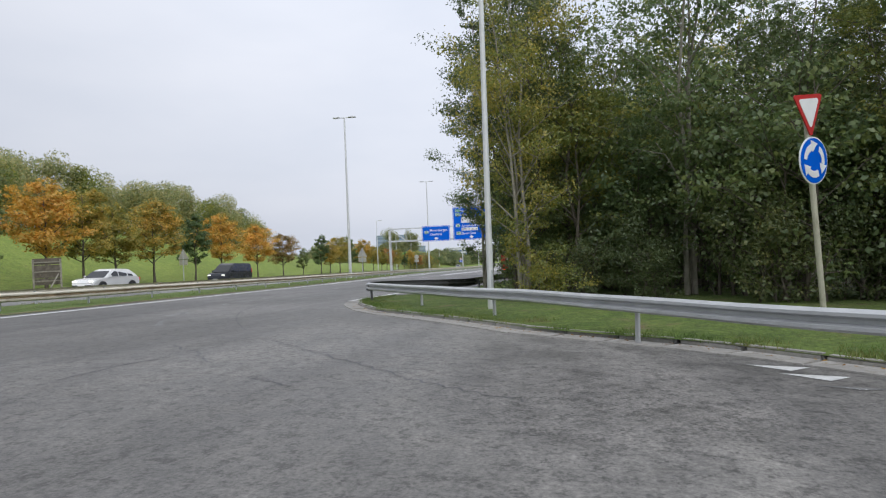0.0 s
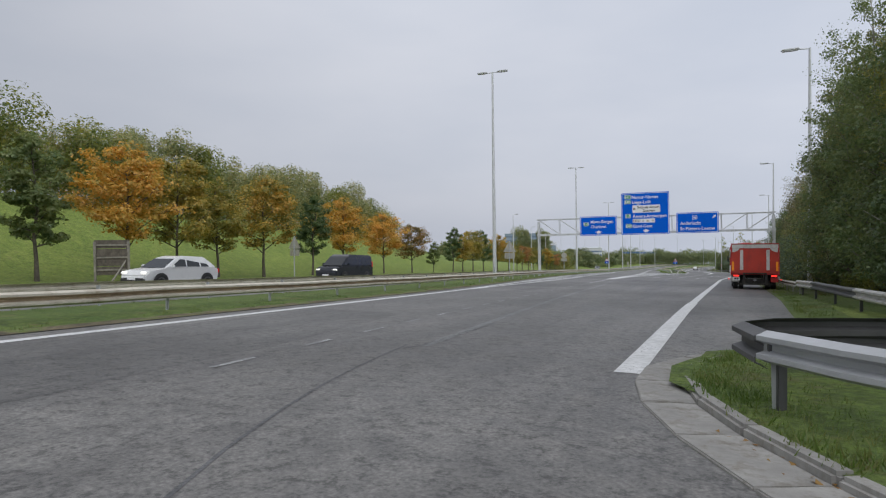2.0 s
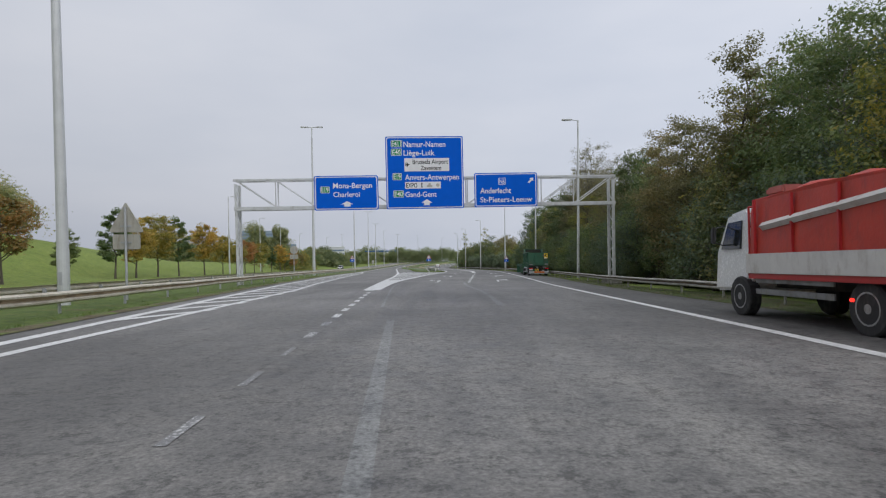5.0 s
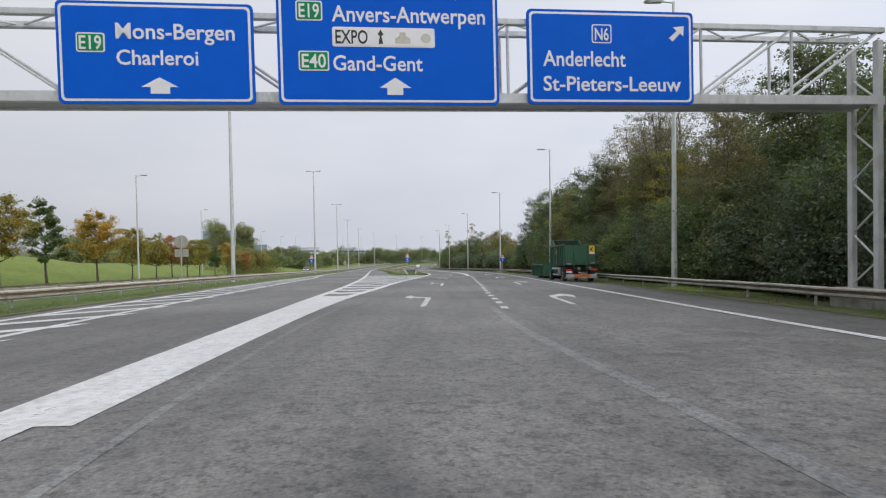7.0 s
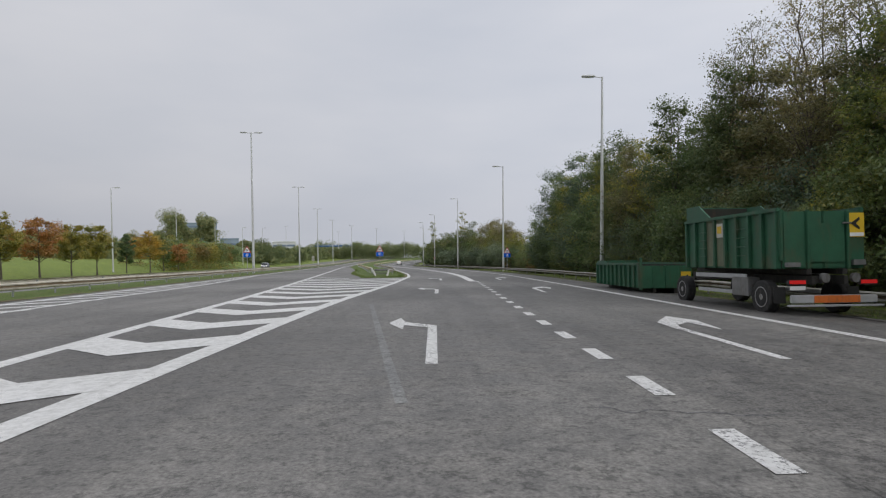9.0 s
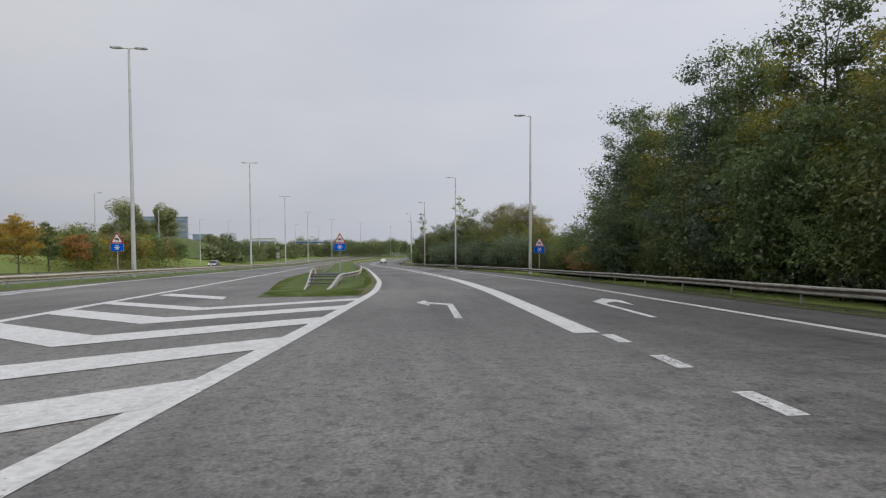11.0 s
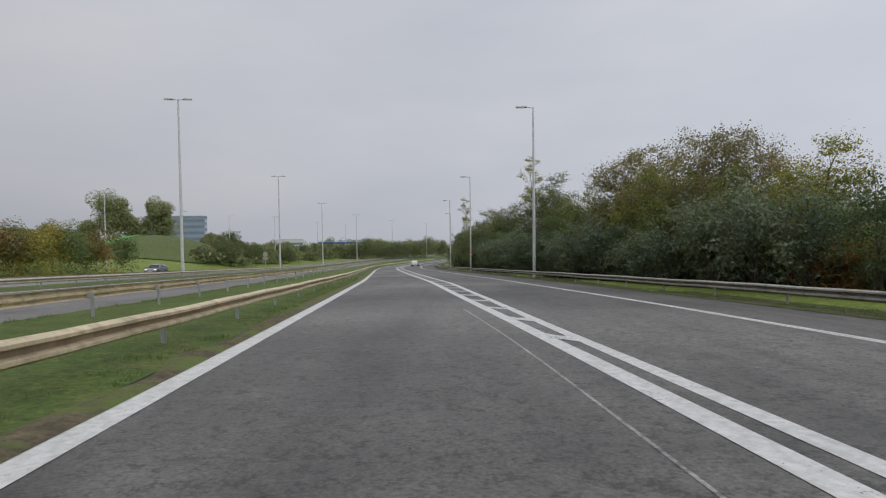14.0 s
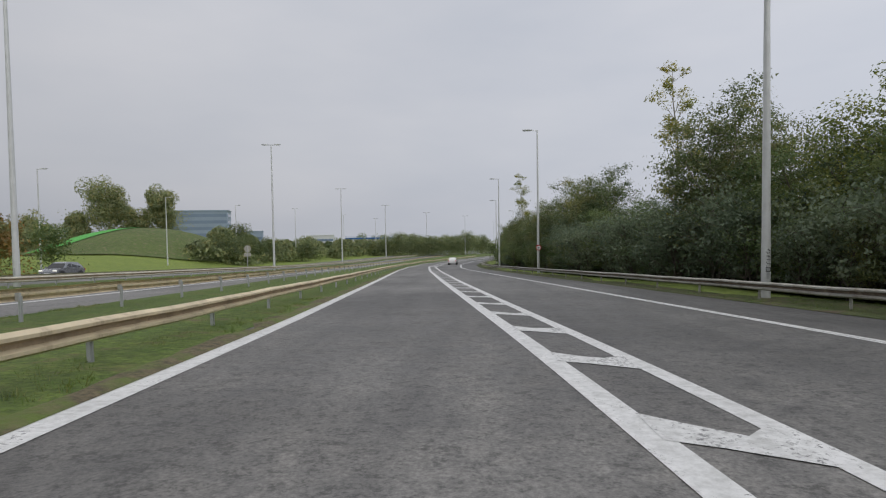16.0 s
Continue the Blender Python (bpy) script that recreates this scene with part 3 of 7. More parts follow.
# gore chevrons, slanted bars from the right line back to the left line
for i in range(-3, 13):
    at_y = 106.87 + i * 3.44
    yr = plan_y(at_y)
    l, r = gore_left(yr), gore_right(yr)
    if r - l < 0.8:
        continue
    b = 1.0 if i == 12 else 1.38
    xm = l + 0.49 * (r - l)
    fall = 0.78 * (r - xm)
    ym, yl = at_y - fall, at_y - fall + 0.78 * (xm - l)
    bar = [(gore_left(plan_y(yl)), plan_y(yl)), (xm, plan_y(ym)), (gore_right(yr), yr), (gore_right(plan_y(at_y + b)), plan_y(at_y + b)), (xm - 0.05, plan_y(ym + b)), (gore_left(plan_y(yl + b)), plan_y(yl + b))]
    patch_shape("chevron", bar, PAINT, 0.009, "broad white chevron bar of the painted gore")
bm = [(gore_left(y), y) for y in np.arange(77.5, 96.6, 1.0)] + [(gore_right(y), y) for y in np.arange(96.5, 77.4, -1.0)]
patch_shape("gore_tip", bm, PAINT, 0.008, "solid white tip of the painted gore")

# hatching beside the left line
hatch_w = lambda y: 2.2 * min(1, max(0, (y - 44) / 35)) * min(1, max(0.0, (172 - y) / 30))
for i in range(38):
    y = 62.0 + i * 3.0
    w = hatch_w(y)
    if w < 0.4:
        continue
    patch_shape("hatch_bar", [(left_line(y) + 0.05, y), (left_line(y + 0.9) + 0.05, y + 0.9), (left_line(y) + w, y + 3.2 + 0.8), (left_line(y) + w, y + 3.2)], PAINT, 0.009, "slanted white hatch bar beside the left lane")
stripe("line_hatch", lambda y: left_line(y) + hatch_w(y), 0.24, 46, 172, lift=0.007)

# rungs between the two lines of the splitting lane
for i in range(44):
    y = 185.8 + i * 3.1
    l0, r0 = split_left(y) + 0.05, split_right(y) - 0.05
    patch_shape("rung", [(l0, y + 0.02), (l0 * 0.6 + r0 * 0.4, y - 0.16), (r0, y - 0.50), (r0, y + 0.40), (l0 * 0.3 + r0 * 0.7, y + 0.22 + 0.12 * math.sin(i * 2.1)), (l0 * 0.6 + r0 * 0.4, y + 0.36), (l0, y + 0.72)], PAINT_WORN, 0.009, "worn white rung between two painted lines")


def arrow(name, x, y, head, label, long=1.0):
    """A painted turn arrow: a straight shank, and a head bent to the left (-1) or slanting (+1)."""
    t = radians(2.8)
    def at(a, b):
        b *= long
        return x + a * math.cos(t) + b * math.sin(t), y - a * math.sin(t) + b * math.cos(t)
    if head == "left":
        patch_shape(name, [at(-0.08, 0.3), at(0.09, 0.3), at(0.05, 4.9), at(-0.13, 4.6)], PAINT_WORN, 0.006, label)
        patch_shape(name + "_head", [at(0.05, 4.93), at(-0.66, 5.72), at(-0.83, 6.75), at(-1.03, 5.55), at(-0.63, 4.2), at(-0.66, 5.05), at(-0.13, 4.55)], PAINT_WORN, 0.010, label)
    else:
        patch_shape(name, [at(-0.02, 0.3), at(0.14, 0.3), at(0.20, 4.3), at(0.02, 4.3)], PAINT_WORN, 0.006, label)
        patch_shape(name + "_head", [at(0.02, 4.2), at(0.20, 4.1), at(0.30, 4.45), at(0.70, 4.85), at(0.80, 3.5), at(1.06, 5.3), at(0.78, 6.4), at(0.06, 5.0)], PAINT_WORN, 0.010, label)


for ax, ay in ((5.65, 90.2), (6.64, 107.8), (7.45, plan_y(124.7)), (8.52, 145.55)):
    arrow("arrow_left_turn", ax, ay, "left", "worn white left-turn arrow painted on the lane", 0.89 if ay > 140 else 1.0)
for ax, ay in ((10.1, 90.0), (11.4, 107.6), (12.1, plan_y(124.6)), (12.8, 145.1)):
    arrow("arrow_ahead", ax, ay, "ahead", "worn white branching arrow painted on the lane")

# yield triangles at the roundabout, pale seam and dark patches in the asphalt
for tx, ty, worn in ((22.66, 12.12, PAINT), (22.86, 11.58, PAINT), (22.97, 10.98, PAINT_FAINT)):
    patch_shape("yield_tooth", [(tx - 0.30, ty + 0.04), (tx + 0.34, ty - 0.10), (tx + 0.06, ty - (0.34 if worn is PAINT else 0.16))], worn, 0.006, "white painted yield triangle by the kerb")
seam = curve([(20, 9.4), (30, 8.2), (36.7, 7.4), (42, 6.85), (47.6, 6.4), (52, 6.0), (63, 5.1), (75, 4.4)])
stripe("seam_strip", seam, 0.17, 26, 62, 0.003, SEALANT, "pale sealed seam in the asphalt")
seam3 = curve([(55, 7.9), (70, 8.2), (77, 8.1), (81.4, 7.7), (85.5, 7.5), (96, 8.0)])
stripe("seam_strip", seam3, 0.20, 66, 90, 0.003, SEALANT, "pale sealed seam where two lanes join")
seam4 = curve([(70, 4.2), (77.6, 3.6), (81, 3.3), (86.3, 3.1), (95, 3.3)])
stripe("seam_strip", seam4, 0.10, 66, 90, 0.003, SEALANT, "thin pale seam beside the painted gore")
stripe("seam_strip", curve([(104, 6.5), (107.9, 6.1), (112.3, 5.7), (119.6, 5.1), (124, 4.8)]), 0.13, 106, 120, 0.003, SEALANT, "short pale streak on the asphalt")
for pa, pb, pw in (((10.5, 16.3), (9.6, 17.5), 0.09), ((7.2, 19.2), (8.3, 19.2), 0.10), ((8.75, 18.8), (8.35, 20.1), 0.16), ((8.8, 19.3), (8.3, 20.2), 0.12)):
    dx, dy = pb[0] - pa[0], pb[1] - pa[1]
    k = pw / math.hypot(dx, dy)
    patch_shape("pale_streak", [(pa[0] - dy * k, pa[1] + dx * k), (pa[0] + dy * k, pa[1] - dx * k), (pb[0] + dy * k * 0.6, pb[1] - dx * k * 0.6), (pb[0] - dy * k * 0.6, pb[1] + dx * k * 0.6)], SEALANT, 0.004, "pale scraped streak on the asphalt")
patch_shape("gore_wedge", [(-2.3, 156.3), (1.1, 153.3), (0.8, 154.8), (-2.2, 157.4)], PAINT, 0.009, "white wedge closing the painted gore")
seam2 = curve([(140, 9.6), (155, 10.32), (160, 10.28), (167, 10.03), (185, 9.2), (215, 6.6)])
stripe("seam_crack", seam2, 0.022, 148, 158, 0.003, PATCH, "thin dark crack along a lane seam")
stripe("seam_crack", seam2, 0.035, 158, 192.5, 0.003, SEALANT_PALE, "thin pale crack along a lane seam")
crack = curve([(9, 19.4), (13, 15.4), (17.3, 11.8), (19.1, 10.5), (22.8, 8.9), (26.4, 8.3)])
stripe("crack", crack, 0.04, 15.5, 26, 0.003, PATCH, "thin dark crack curving over the asphalt", 0.5)


def crack_line(a, b, seed):
    """A thin broken dark crack between two places."""
    g = random.Random(seed)
    a, b = Vector(a), Vector(b)
    n = Vector((-(b - a).y, (b - a).x)).normalized()
    pts = [a.lerp(b, k / 14) + n * g.uniform(-0.09, 0.09) for k in range(15)]
    w = [g.uniform(0.008, 0.028) for _ in pts]
    patch_shape("crack_line", [tuple(p + n * k) for p, k in zip(pts, w)] + [tuple(p - n * k) for p, k in zip(pts[::-1], w[::-1])], PATCH, 0.003, "dark crack in the worn asphalt")


for k, (a, b) in enumerate([((8.6, 25.6), (8.52, 27.9)), ((8.52, 27.9), (8.4, 30.2)), ((8.12, 105.6), (9.6, 105.25)), ((14.15, 10.2), (14.25, 14.3)), ((13.5, 13.2), (15.4, 11.6)), ((14.6, 14.1), (16.5, 12.6)), ((16.5, 12.6), (18.4, 10.9)), ((18.4, 10.9), (19.9, 9.95)), ((16.4, 10.8), (17.3, 10.25)), ((10.5, 19.15), (12.0, 19.5)), ((12.7, 19.6), (13.6, 19.85)), ((10.5, 17.85), (11.5, 18.15)), ((6.0, 60), (10.2, 60.3)), ((3.2, 196), (9.0, 196.3)), ((3.0, 207.5), (8.0, 207.7)), ((8.4, 118), (12.6, 117.8))]):
    crack_line(a, b, k)

# ---- guardrails ----
def guardrail(label, line, mats, side=1, post_step=4.0, sink=0.0, height=0.75, beam=1.0, ramp_run=5, grime_shade=None, post_mat=None):
    """A W-beam on posts along a list of places; side: +1 shows its face to the right of the line's run."""
    pts = [Vector(p) for p in line]
    run, out = 0.0, [pts[0]]
    for a, b in zip(pts, pts[1:]):
        n = max(1, round((b - a).length))
        out += [a.lerp(b, i / n) for i in range(1, n + 1)]
    pts = out
    base = R(pts[0].x, pts[0].y)
    rail = thing("guardrail", Matrix.Translation(base), label, "guardrail")
    prof = [(0.0, 0.44), (0.03, 0.455), (0.095, 0.485), (0.095, 0.53), (0.012, 0.565), (0.012, 0.62), (0.095, 0.66), (0.095, 0.705), (0.03, 0.735), (0.0, 0.75)]
    prof = prof + [(n - 0.012, z) for n, z in prof[::-1]]
    m = len(prof)
    rings = []
    for i, p in enumerate(pts):
        d = (pts[min(i + 1, len(pts) - 1)] - pts[max(i - 1, 0)]).normalized()
        nx, ny = d.y * side, -d.x * side
        s = sink * max(0, 1 - i / ramp_run) if sink else 0
        wob = 0.005 * math.sin(i * 1.7) + 0.008 * math.sin(i * 0.61)
        rings.append([R(p.x + nx * n, p.y + ny * n, (z - 0.75) * beam + height - s + wob) - base for n, z in prof])
    for a in range(0, len(rings) - 1, 4):
        b = min(a + 4, len(rings) - 1)
        verts = [v for r in rings[a:b + 1] for v in r]
        faces = [(j * m + k, j * m + (k + 1) % m, (j + 1) * m + (k + 1) % m, (j + 1) * m + k) for j in range(b - a) for k in range(m)]
        faces += [tuple(range(m))[::-1], tuple((b - a) * m + k for k in range(m))]
        ob = mesh_object("beam", verts, faces, mats[min(a // 4, len(mats) - 1)] if grime_shade else mats[(a // 4) % len(mats)], rail)
        # valley and down-facing slope take the dirt tint, shade painted into it
        if grime_shade:
            ob.data.materials.append(grime_shade)
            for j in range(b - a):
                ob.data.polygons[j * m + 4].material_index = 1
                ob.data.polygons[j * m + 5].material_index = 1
    pm = bpy.data.meshes.new("post")
    bm = boxes(((0, 0, height / 2 - 0.26), (0.075, 0.045, height + 0.22)), ((0, -0.022, height / 2 - 0.26), (0.02, 0.06, height + 0.22)), ((0, 0.04, height - 0.17), (0.06, 0.10, 0.16)), bevel=0.006)
    bm.to_mesh(pm)
    bm.free()
    pm.materials.append(post_mat or mats[0])
    for i in range(0, len(pts), int(post_step)):
        s = sink * max(0, 1 - i / ramp_run) if sink else 0
        if s > 0.3:
            continue
        p, d = pts[i], (pts[min(i + 1, len(pts) - 1)] - pts[max(i - 1, 0)])
        ob = new("post", pm)
        ob.parent = rail
        turn = math.degrees(math.atan2(d.y, d.x)) + (180 if side > 0 else 0)
        nx, ny = d.y / d.length * side, -d.x / d.length * side
        ob.matrix_basis = Matrix.Translation(R(p.x - nx * 0.09, p.y - ny * 0.09, -s) - base) @ pose(0, 0, 0, 0, random.uniform(-2, 2), turn)
    return rail


def along(line, off, y0, y1, step=4.0):
    return [(line(y) + off, y) for y in np.arange(y0, y1 + 0.1, step)]


front = [(34, -0.5), (30, 3.6), (26.6, 7.2), (23.5, 10.9), (21.8, 13.1), (20.6, 14.7), (19.3, 16.4), (17.6, 18.2), (15.9, 20.3), (14.6, 21.7), (13.6, 22.8), (13.15, 23.5)]
nose = [(13.15, 23.5), (13.0, 24.2), (13.3, 24.8), (13.9, 25.25), (14.7, 25.6), (15.5, 26.0), (15.95, 27), (16.05, 29), (16.1, 34), (16.15, 40), (16.1, 45), (16.1, 50)]
guardrail("bright galvanised steel guardrail along the grass island", front, [GALV], side=-1, beam=0.84)
guardrail("dark back of the guardrail bent round the island", nose, [RAIL_DARK, RAIL_DARK, RAIL, RAIL], side=-1)
guardrail("weathered steel guardrail beside the hard shoulder", along(_edge, 1.0, 50, 420), [RAIL_DULL], side=-1, height=0.64, beam=0.9, grime_shade=RAIL_GRIME_SHADE)
guardrail("dirty steel guardrail beside the main carriageway", along(left_line, -2.0, -36, 440), [RAIL_MID], side=1, height=0.66, grime_shade=RAIL_STAIN_SHADE, post_mat=GALV)
guardrail("dirty steel guardrail facing the opposite carriageway", along(left_line, -4.9, -36, 440), [RAIL_MID], side=-1, height=0.70, post_mat=GALV)
slip_off = lambda y: float(np.interp(y, [157, 160, 164.5, 167.5, 170, 174, 178, 190], [2.08, 2.05, 2.1, 1.75, 1.5, 1.3, 1.22, 1.1]))
slip_rail = lambda y: gore_right(y) - slip_off(y)
guardrail("yellowed steel guardrail along the slip road", [(slip_rail(y), y) for y in np.arange(157.5, 421, 2.0)], [RAIL] * 3 + [RAIL_MID] * 3 + [RAIL_OLD], side=1, sink=0.62, height=0.61, beam=0.92, ramp_run=7, grime_shade=RAIL_STAIN_SHADE, post_mat=GALV)
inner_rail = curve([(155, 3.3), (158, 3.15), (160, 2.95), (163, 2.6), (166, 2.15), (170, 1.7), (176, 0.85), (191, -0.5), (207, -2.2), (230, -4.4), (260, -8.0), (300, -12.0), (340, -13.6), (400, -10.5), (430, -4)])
inner = guardrail("yellowed steel guardrail on the island's far edge", [(inner_rail(y), y) for y in np.arange(158, 421, 3.0)], [RAIL, RAIL, RAIL, RAIL_OLD], side=-1, sink=0.78, height=0.80, beam=0.86, ramp_run=9, grime_shade=RAIL_GRIME_SHADE, post_mat=GALV)
# dark flat spacers tie the two rails together, like rungs, up the island's ramp
for k, y in enumerate((160.2, 161.7, 163.2, 164.6, 166.0, 167.3, 168.6)):
    x0, x1 = inner_rail(y) + 0.02, slip_rail(y) - 0.02
    z = min(0.56, 0.085 * (y - 157.2))
    part("spacer", boxes((R((x0 + x1) / 2, y, z) - inner.matrix_world.translation, (x1 - x0, 0.24, 0.05)), bevel=0.008), RAIL_DARK, inner)
# a torn strip of rail hangs loose in a bow
def loose_strip():
    y0 = 164.6
    base = R(inner_rail(y0), y0)
    t = thing("bent_rail", Matrix.Translation(base), "torn strip of guardrail hanging loose in a bow", "guardrail")
    prof = [(-0.02, -0.06), (0.02, -0.05), (0.03, 0.0), (0.02, 0.05), (-0.02, 0.06)]
    verts, faces = [], []
    rows = [(y0 + 0.45 * k) for k in range(17)]
    for y in rows:
        u = (y - y0) / 7.2
        z = 0.60 + 0.12 * u - 0.34 * math.exp(-((u - 0.36) / 0.15) ** 2)
        x = inner_rail(y) + 0.12 + 0.16 * math.sin(u * 5)
        verts += [R(x + a, y, z + b) - base for a, b in prof]
    n = len(prof)
    for j in range(len(rows) - 1):
        faces += [(j * n + k, j * n + (k + 1) % n, (j + 1) * n + (k + 1) % n, (j + 1) * n + k) for k in range(n)]
    mesh_object("strip", verts, faces, RAIL_OLD, t, smooth=True)


loose_strip()


# ---- lamp posts ----
def lamp_twin(h):
    lamp = thing("lamp_post", Matrix(), "tall grey steel lamp post with twin flat heads", "street lamp", "twin lamp posts between the carriageways")
    bm = bmesh.new()
    rod(bm, (0, 0, -0.2), (0, 0, 1.9), 0.18, 0.178, 16)
    rod(bm, (0, 0, 1.9), (0, 0, h - 0.1), 0.170, 0.08, 16)
    part("pole", bm, POLE, lamp)
    part("base_plate", boxes(((0, 0, 0.02), (0.5, 0.5, 0.05)), bevel=0.01), GALV, lamp)
    part("hatch", boxes(((0, -0.178, 0.95), (0.11, 0.012, 0.42)), bevel=0.004), GALV, lamp)
    bm = bmesh.new()
    rod(bm, (-0.95, 0, h - 0.10), (0.95, 0, h - 0.10), 0.045, 0.045, 8)
    part("cross_arm", bm, POLE, lamp)
    for s in (-1, 1):
        head = part("lamp_head", boxes(((s * 0.95, 0, h - 0.06), (0.95, 0.36, 0.13)), bevel=0.045), POLE, lamp)
        part("glass", boxes(((s * 0.98, 0, h - 0.135), (0.62, 0.28, 0.03)), bevel=0.01), WHITE, head)
    return lamp


def lamp_single(h, k=1.0):
    lamp = thing("lamp_post", Matrix(), "grey steel lamp post with one arm over the road", "street lamp", "single lamp posts beside the shoulder")
    bm = bmesh.new()
    rod(bm, (0, 0, -0.3), (0, 0, 2.0), 0.15 * k, 0.148 * k, 16)
    rod(bm, (0, 0, 2.0), (0, 0, h), 0.142 * k, 0.07 * k, 16)
    part("pole", bm, POLE, lamp)
    part("base_plate", boxes(((0, 0, 0.02), (0.45, 0.45, 0.05)), bevel=0.01), GALV, lamp)
    part("hatch", boxes(((0, -0.148 * k, 0.95), (0.10 * k, 0.012, 0.40)), bevel=0.004), GALV, lamp)
    bm = bmesh.new()
    rod(bm, (0, 0, h - 0.06), (-0.7, 0, h + 0.02), 0.04, 0.035, 8)
    part("cross_arm", bm, POLE, lamp)
    head = part("lamp_head", boxes(((-1.05, 0, h + 0.03), (1.0, 0.34, 0.14)), bevel=0.05), POLE, lamp)
    part("glass", boxes(((-1.1, 0, h - 0.045), (0.66, 0.26, 0.03)), bevel=0.01), WHITE, head)
    return lamp


def upright(x, y, turn=0.0, sink=0.0, s=1.0):
    return Matrix.Translation(R(x, y, -sink)) @ pose(0, 0, 0, 0, 0, turn) @ Matrix.Scale(s, 4)


twin = lamp_twin(18.9)
for i, (x, y) in enumerate([(-5.76, 67.0), (-11.15, plan_y(123.6)), (-14.75, 182.0), (-19.33, 237.1), (-23.8, 290.4), (-26.6, 346), (-24.5, 402), (-15, 458)]):
    m = upright(x, y, 5 if y < 300 else -5, s=1.035 if i == 1 else 1.0)
    if i == 0:
        twin.matrix_world = m
    else:
        copy_thing(twin, m)
slim = lamp_single(15.15, 0.55)
slim.matrix_world = upright(18.25, 18.6, 45)
tagged(slim, "slim grey steel lamp post behind the island's guardrail")
single = lamp_single(15.15)
for i, (x, y) in enumerate([(18.0, 61.8), (18.95, 103.4), (21.06, plan_y(143.6)), (20.05, 188.5), (16.4, 226.8), (13.05, 267.2), (10.6, 307), (11.6, 347), (18.5, 388), (30, 424)]):
    m = upright(x, y, s=1.03 if y < 70 else 0.97 if y < 110 else 0.965 if 220 < y < 270 else 1.0)
    if i == 0:
        single.matrix_world = m
    else:
        copy_thing(single, m)
# posts of the far side of the opposite carriageway
for x, y in [(-32.3, plan_y(149.5)), (-42.2, 200), (-50.5, 246), (-53.3, 281.5), (-55.7, 318), (-59, 359)]:
    copy_thing(single, upright(x, y, 185, s=0.88))
for x, y in [(2, 455), (16, 500), (34, 520), (-40, 470), (-48, 440), (-62, 420)]:
    copy_thing(twin, upright(x, y, -10, s=0.9))

def fix_round_sign(x, y):
    """A small round prohibition sign strapped to a lamp post."""
    s = thing("round_sign", upright(x, y, 0), "small round red-rimmed sign strapped to a lamp post", "road sign")
    ring = lambda r: [(r * math.cos(radians(a)), 2.75 + r * math.sin(radians(a))) for a in range(0, 360, 15)]
    disc = part("disc", prism(bmesh.new(), ring(0.30), -0.185, -0.17), RED, s)
    part("white_field", prism(bmesh.new(), ring(0.21), -0.192, -0.18), WHITE, disc)
    part("print_bar", boxes(((-0.05, -0.195, 2.75), (0.07, 0.01, 0.16)), ((0.06, -0.195, 2.75), (0.07, 0.01, 0.16))), BLACK, disc)
    part("strap", boxes(((0, 0, 2.75), (0.30, 0.33, 0.04))), GALV, s)


fix_round_sign(13.05, 267.2)
# scrawled paint on one lamp post
def scrawl(x, y):
    g = random.Random(4)
    s = thing("graffiti", upright(x, y, 0), "black scrawled paint marks on a lamp post", "graffiti")
    bm = bmesh.new()
    for k in range(15):
        z = 1.15 + k * 0.045
        a = g.uniform(-0.07, 0.07)
        rod(bm, (a, -0.158, z), (g.uniform(-0.08, 0.08), -0.158, z + g.uniform(-0.06, 0.08)), 0.010, n=4)
    for p, q in (((-0.07, 1.0), (0.07, 1.0)), ((0.07, 1.0), (0.07, 1.13)), ((0.07, 1.13), (-0.07, 1.13)), ((-0.07, 1.13), (-0.07, 1.0))):
        rod(bm, (p[0], -0.158, p[1]), (q[0], -0.158, q[1]), 0.010, n=4)
    part("stroke", bm, BLACK, s)


scrawl(16.4, 226.8)

# ---- signs ----
def text_mesh(name, body, x0, x1, z0, cap, mat, parent, y=-0.012):
    """Lettering between x0 and x1 on the line z0, cap high, facing -y."""
    cu = bpy.data.curves.new(name, "FONT")
    cu.body, cu.size, cu.extrude, cu.offset = body, 1.0, 0.006, 0.012
    cu.resolution_u = 3
    ob = bpy.data.objects.new(name, cu)
    scene.collection.objects.link(ob)
    bpy.context.view_layer.update()
    me = bpy.data.meshes.new_from_object(ob.evaluated_get(bpy.context.evaluated_depsgraph_get()))
    bpy.data.objects.remove(ob)
    co = np.empty(len(me.vertices) * 3)
    me.vertices.foreach_get("co", co)
    co = co.reshape(-1, 3)
    lo, hi = co[:, 0].min(), co[:, 0].max()
    k = cap / 0.70
    xs = x0 + (co[:, 0] - lo) * (x1 - x0) / (hi - lo)
    me.vertices.foreach_set("co", np.stack([xs, y - co[:, 2], z0 + co[:, 1] * k], 1).ravel())
    me.materials.clear()
    me.materials.append(mat)
    me.update()
    out = new(name, me)
    out.parent = parent
    return out


def panel(name, x0, x1, z0, z1, y0, y1, mat, parent, r=0.05, label=""):
    """A flat sheet with rounded corners."""
    pts = []
    for cx, cz, a0 in ((x1 - r, z1 - r, 0), (x0 + r, z1 - r, 90), (x0 + r, z0 + r, 180), (x1 - r, z0 + r, 270)):
        for k in range(4):
            a = radians(a0 + 30 * k)
            pts.append((cx + r * math.cos(a), cz + r * math.sin(a)))
    return part(name, prism(bmesh.new(), pts, y0, y1), mat, parent, label)


def flat(name, outline, y0, y1, mat, parent, label=""):
    return part(name, prism(bmesh.new(), outline, y0, y1), mat, parent, label)


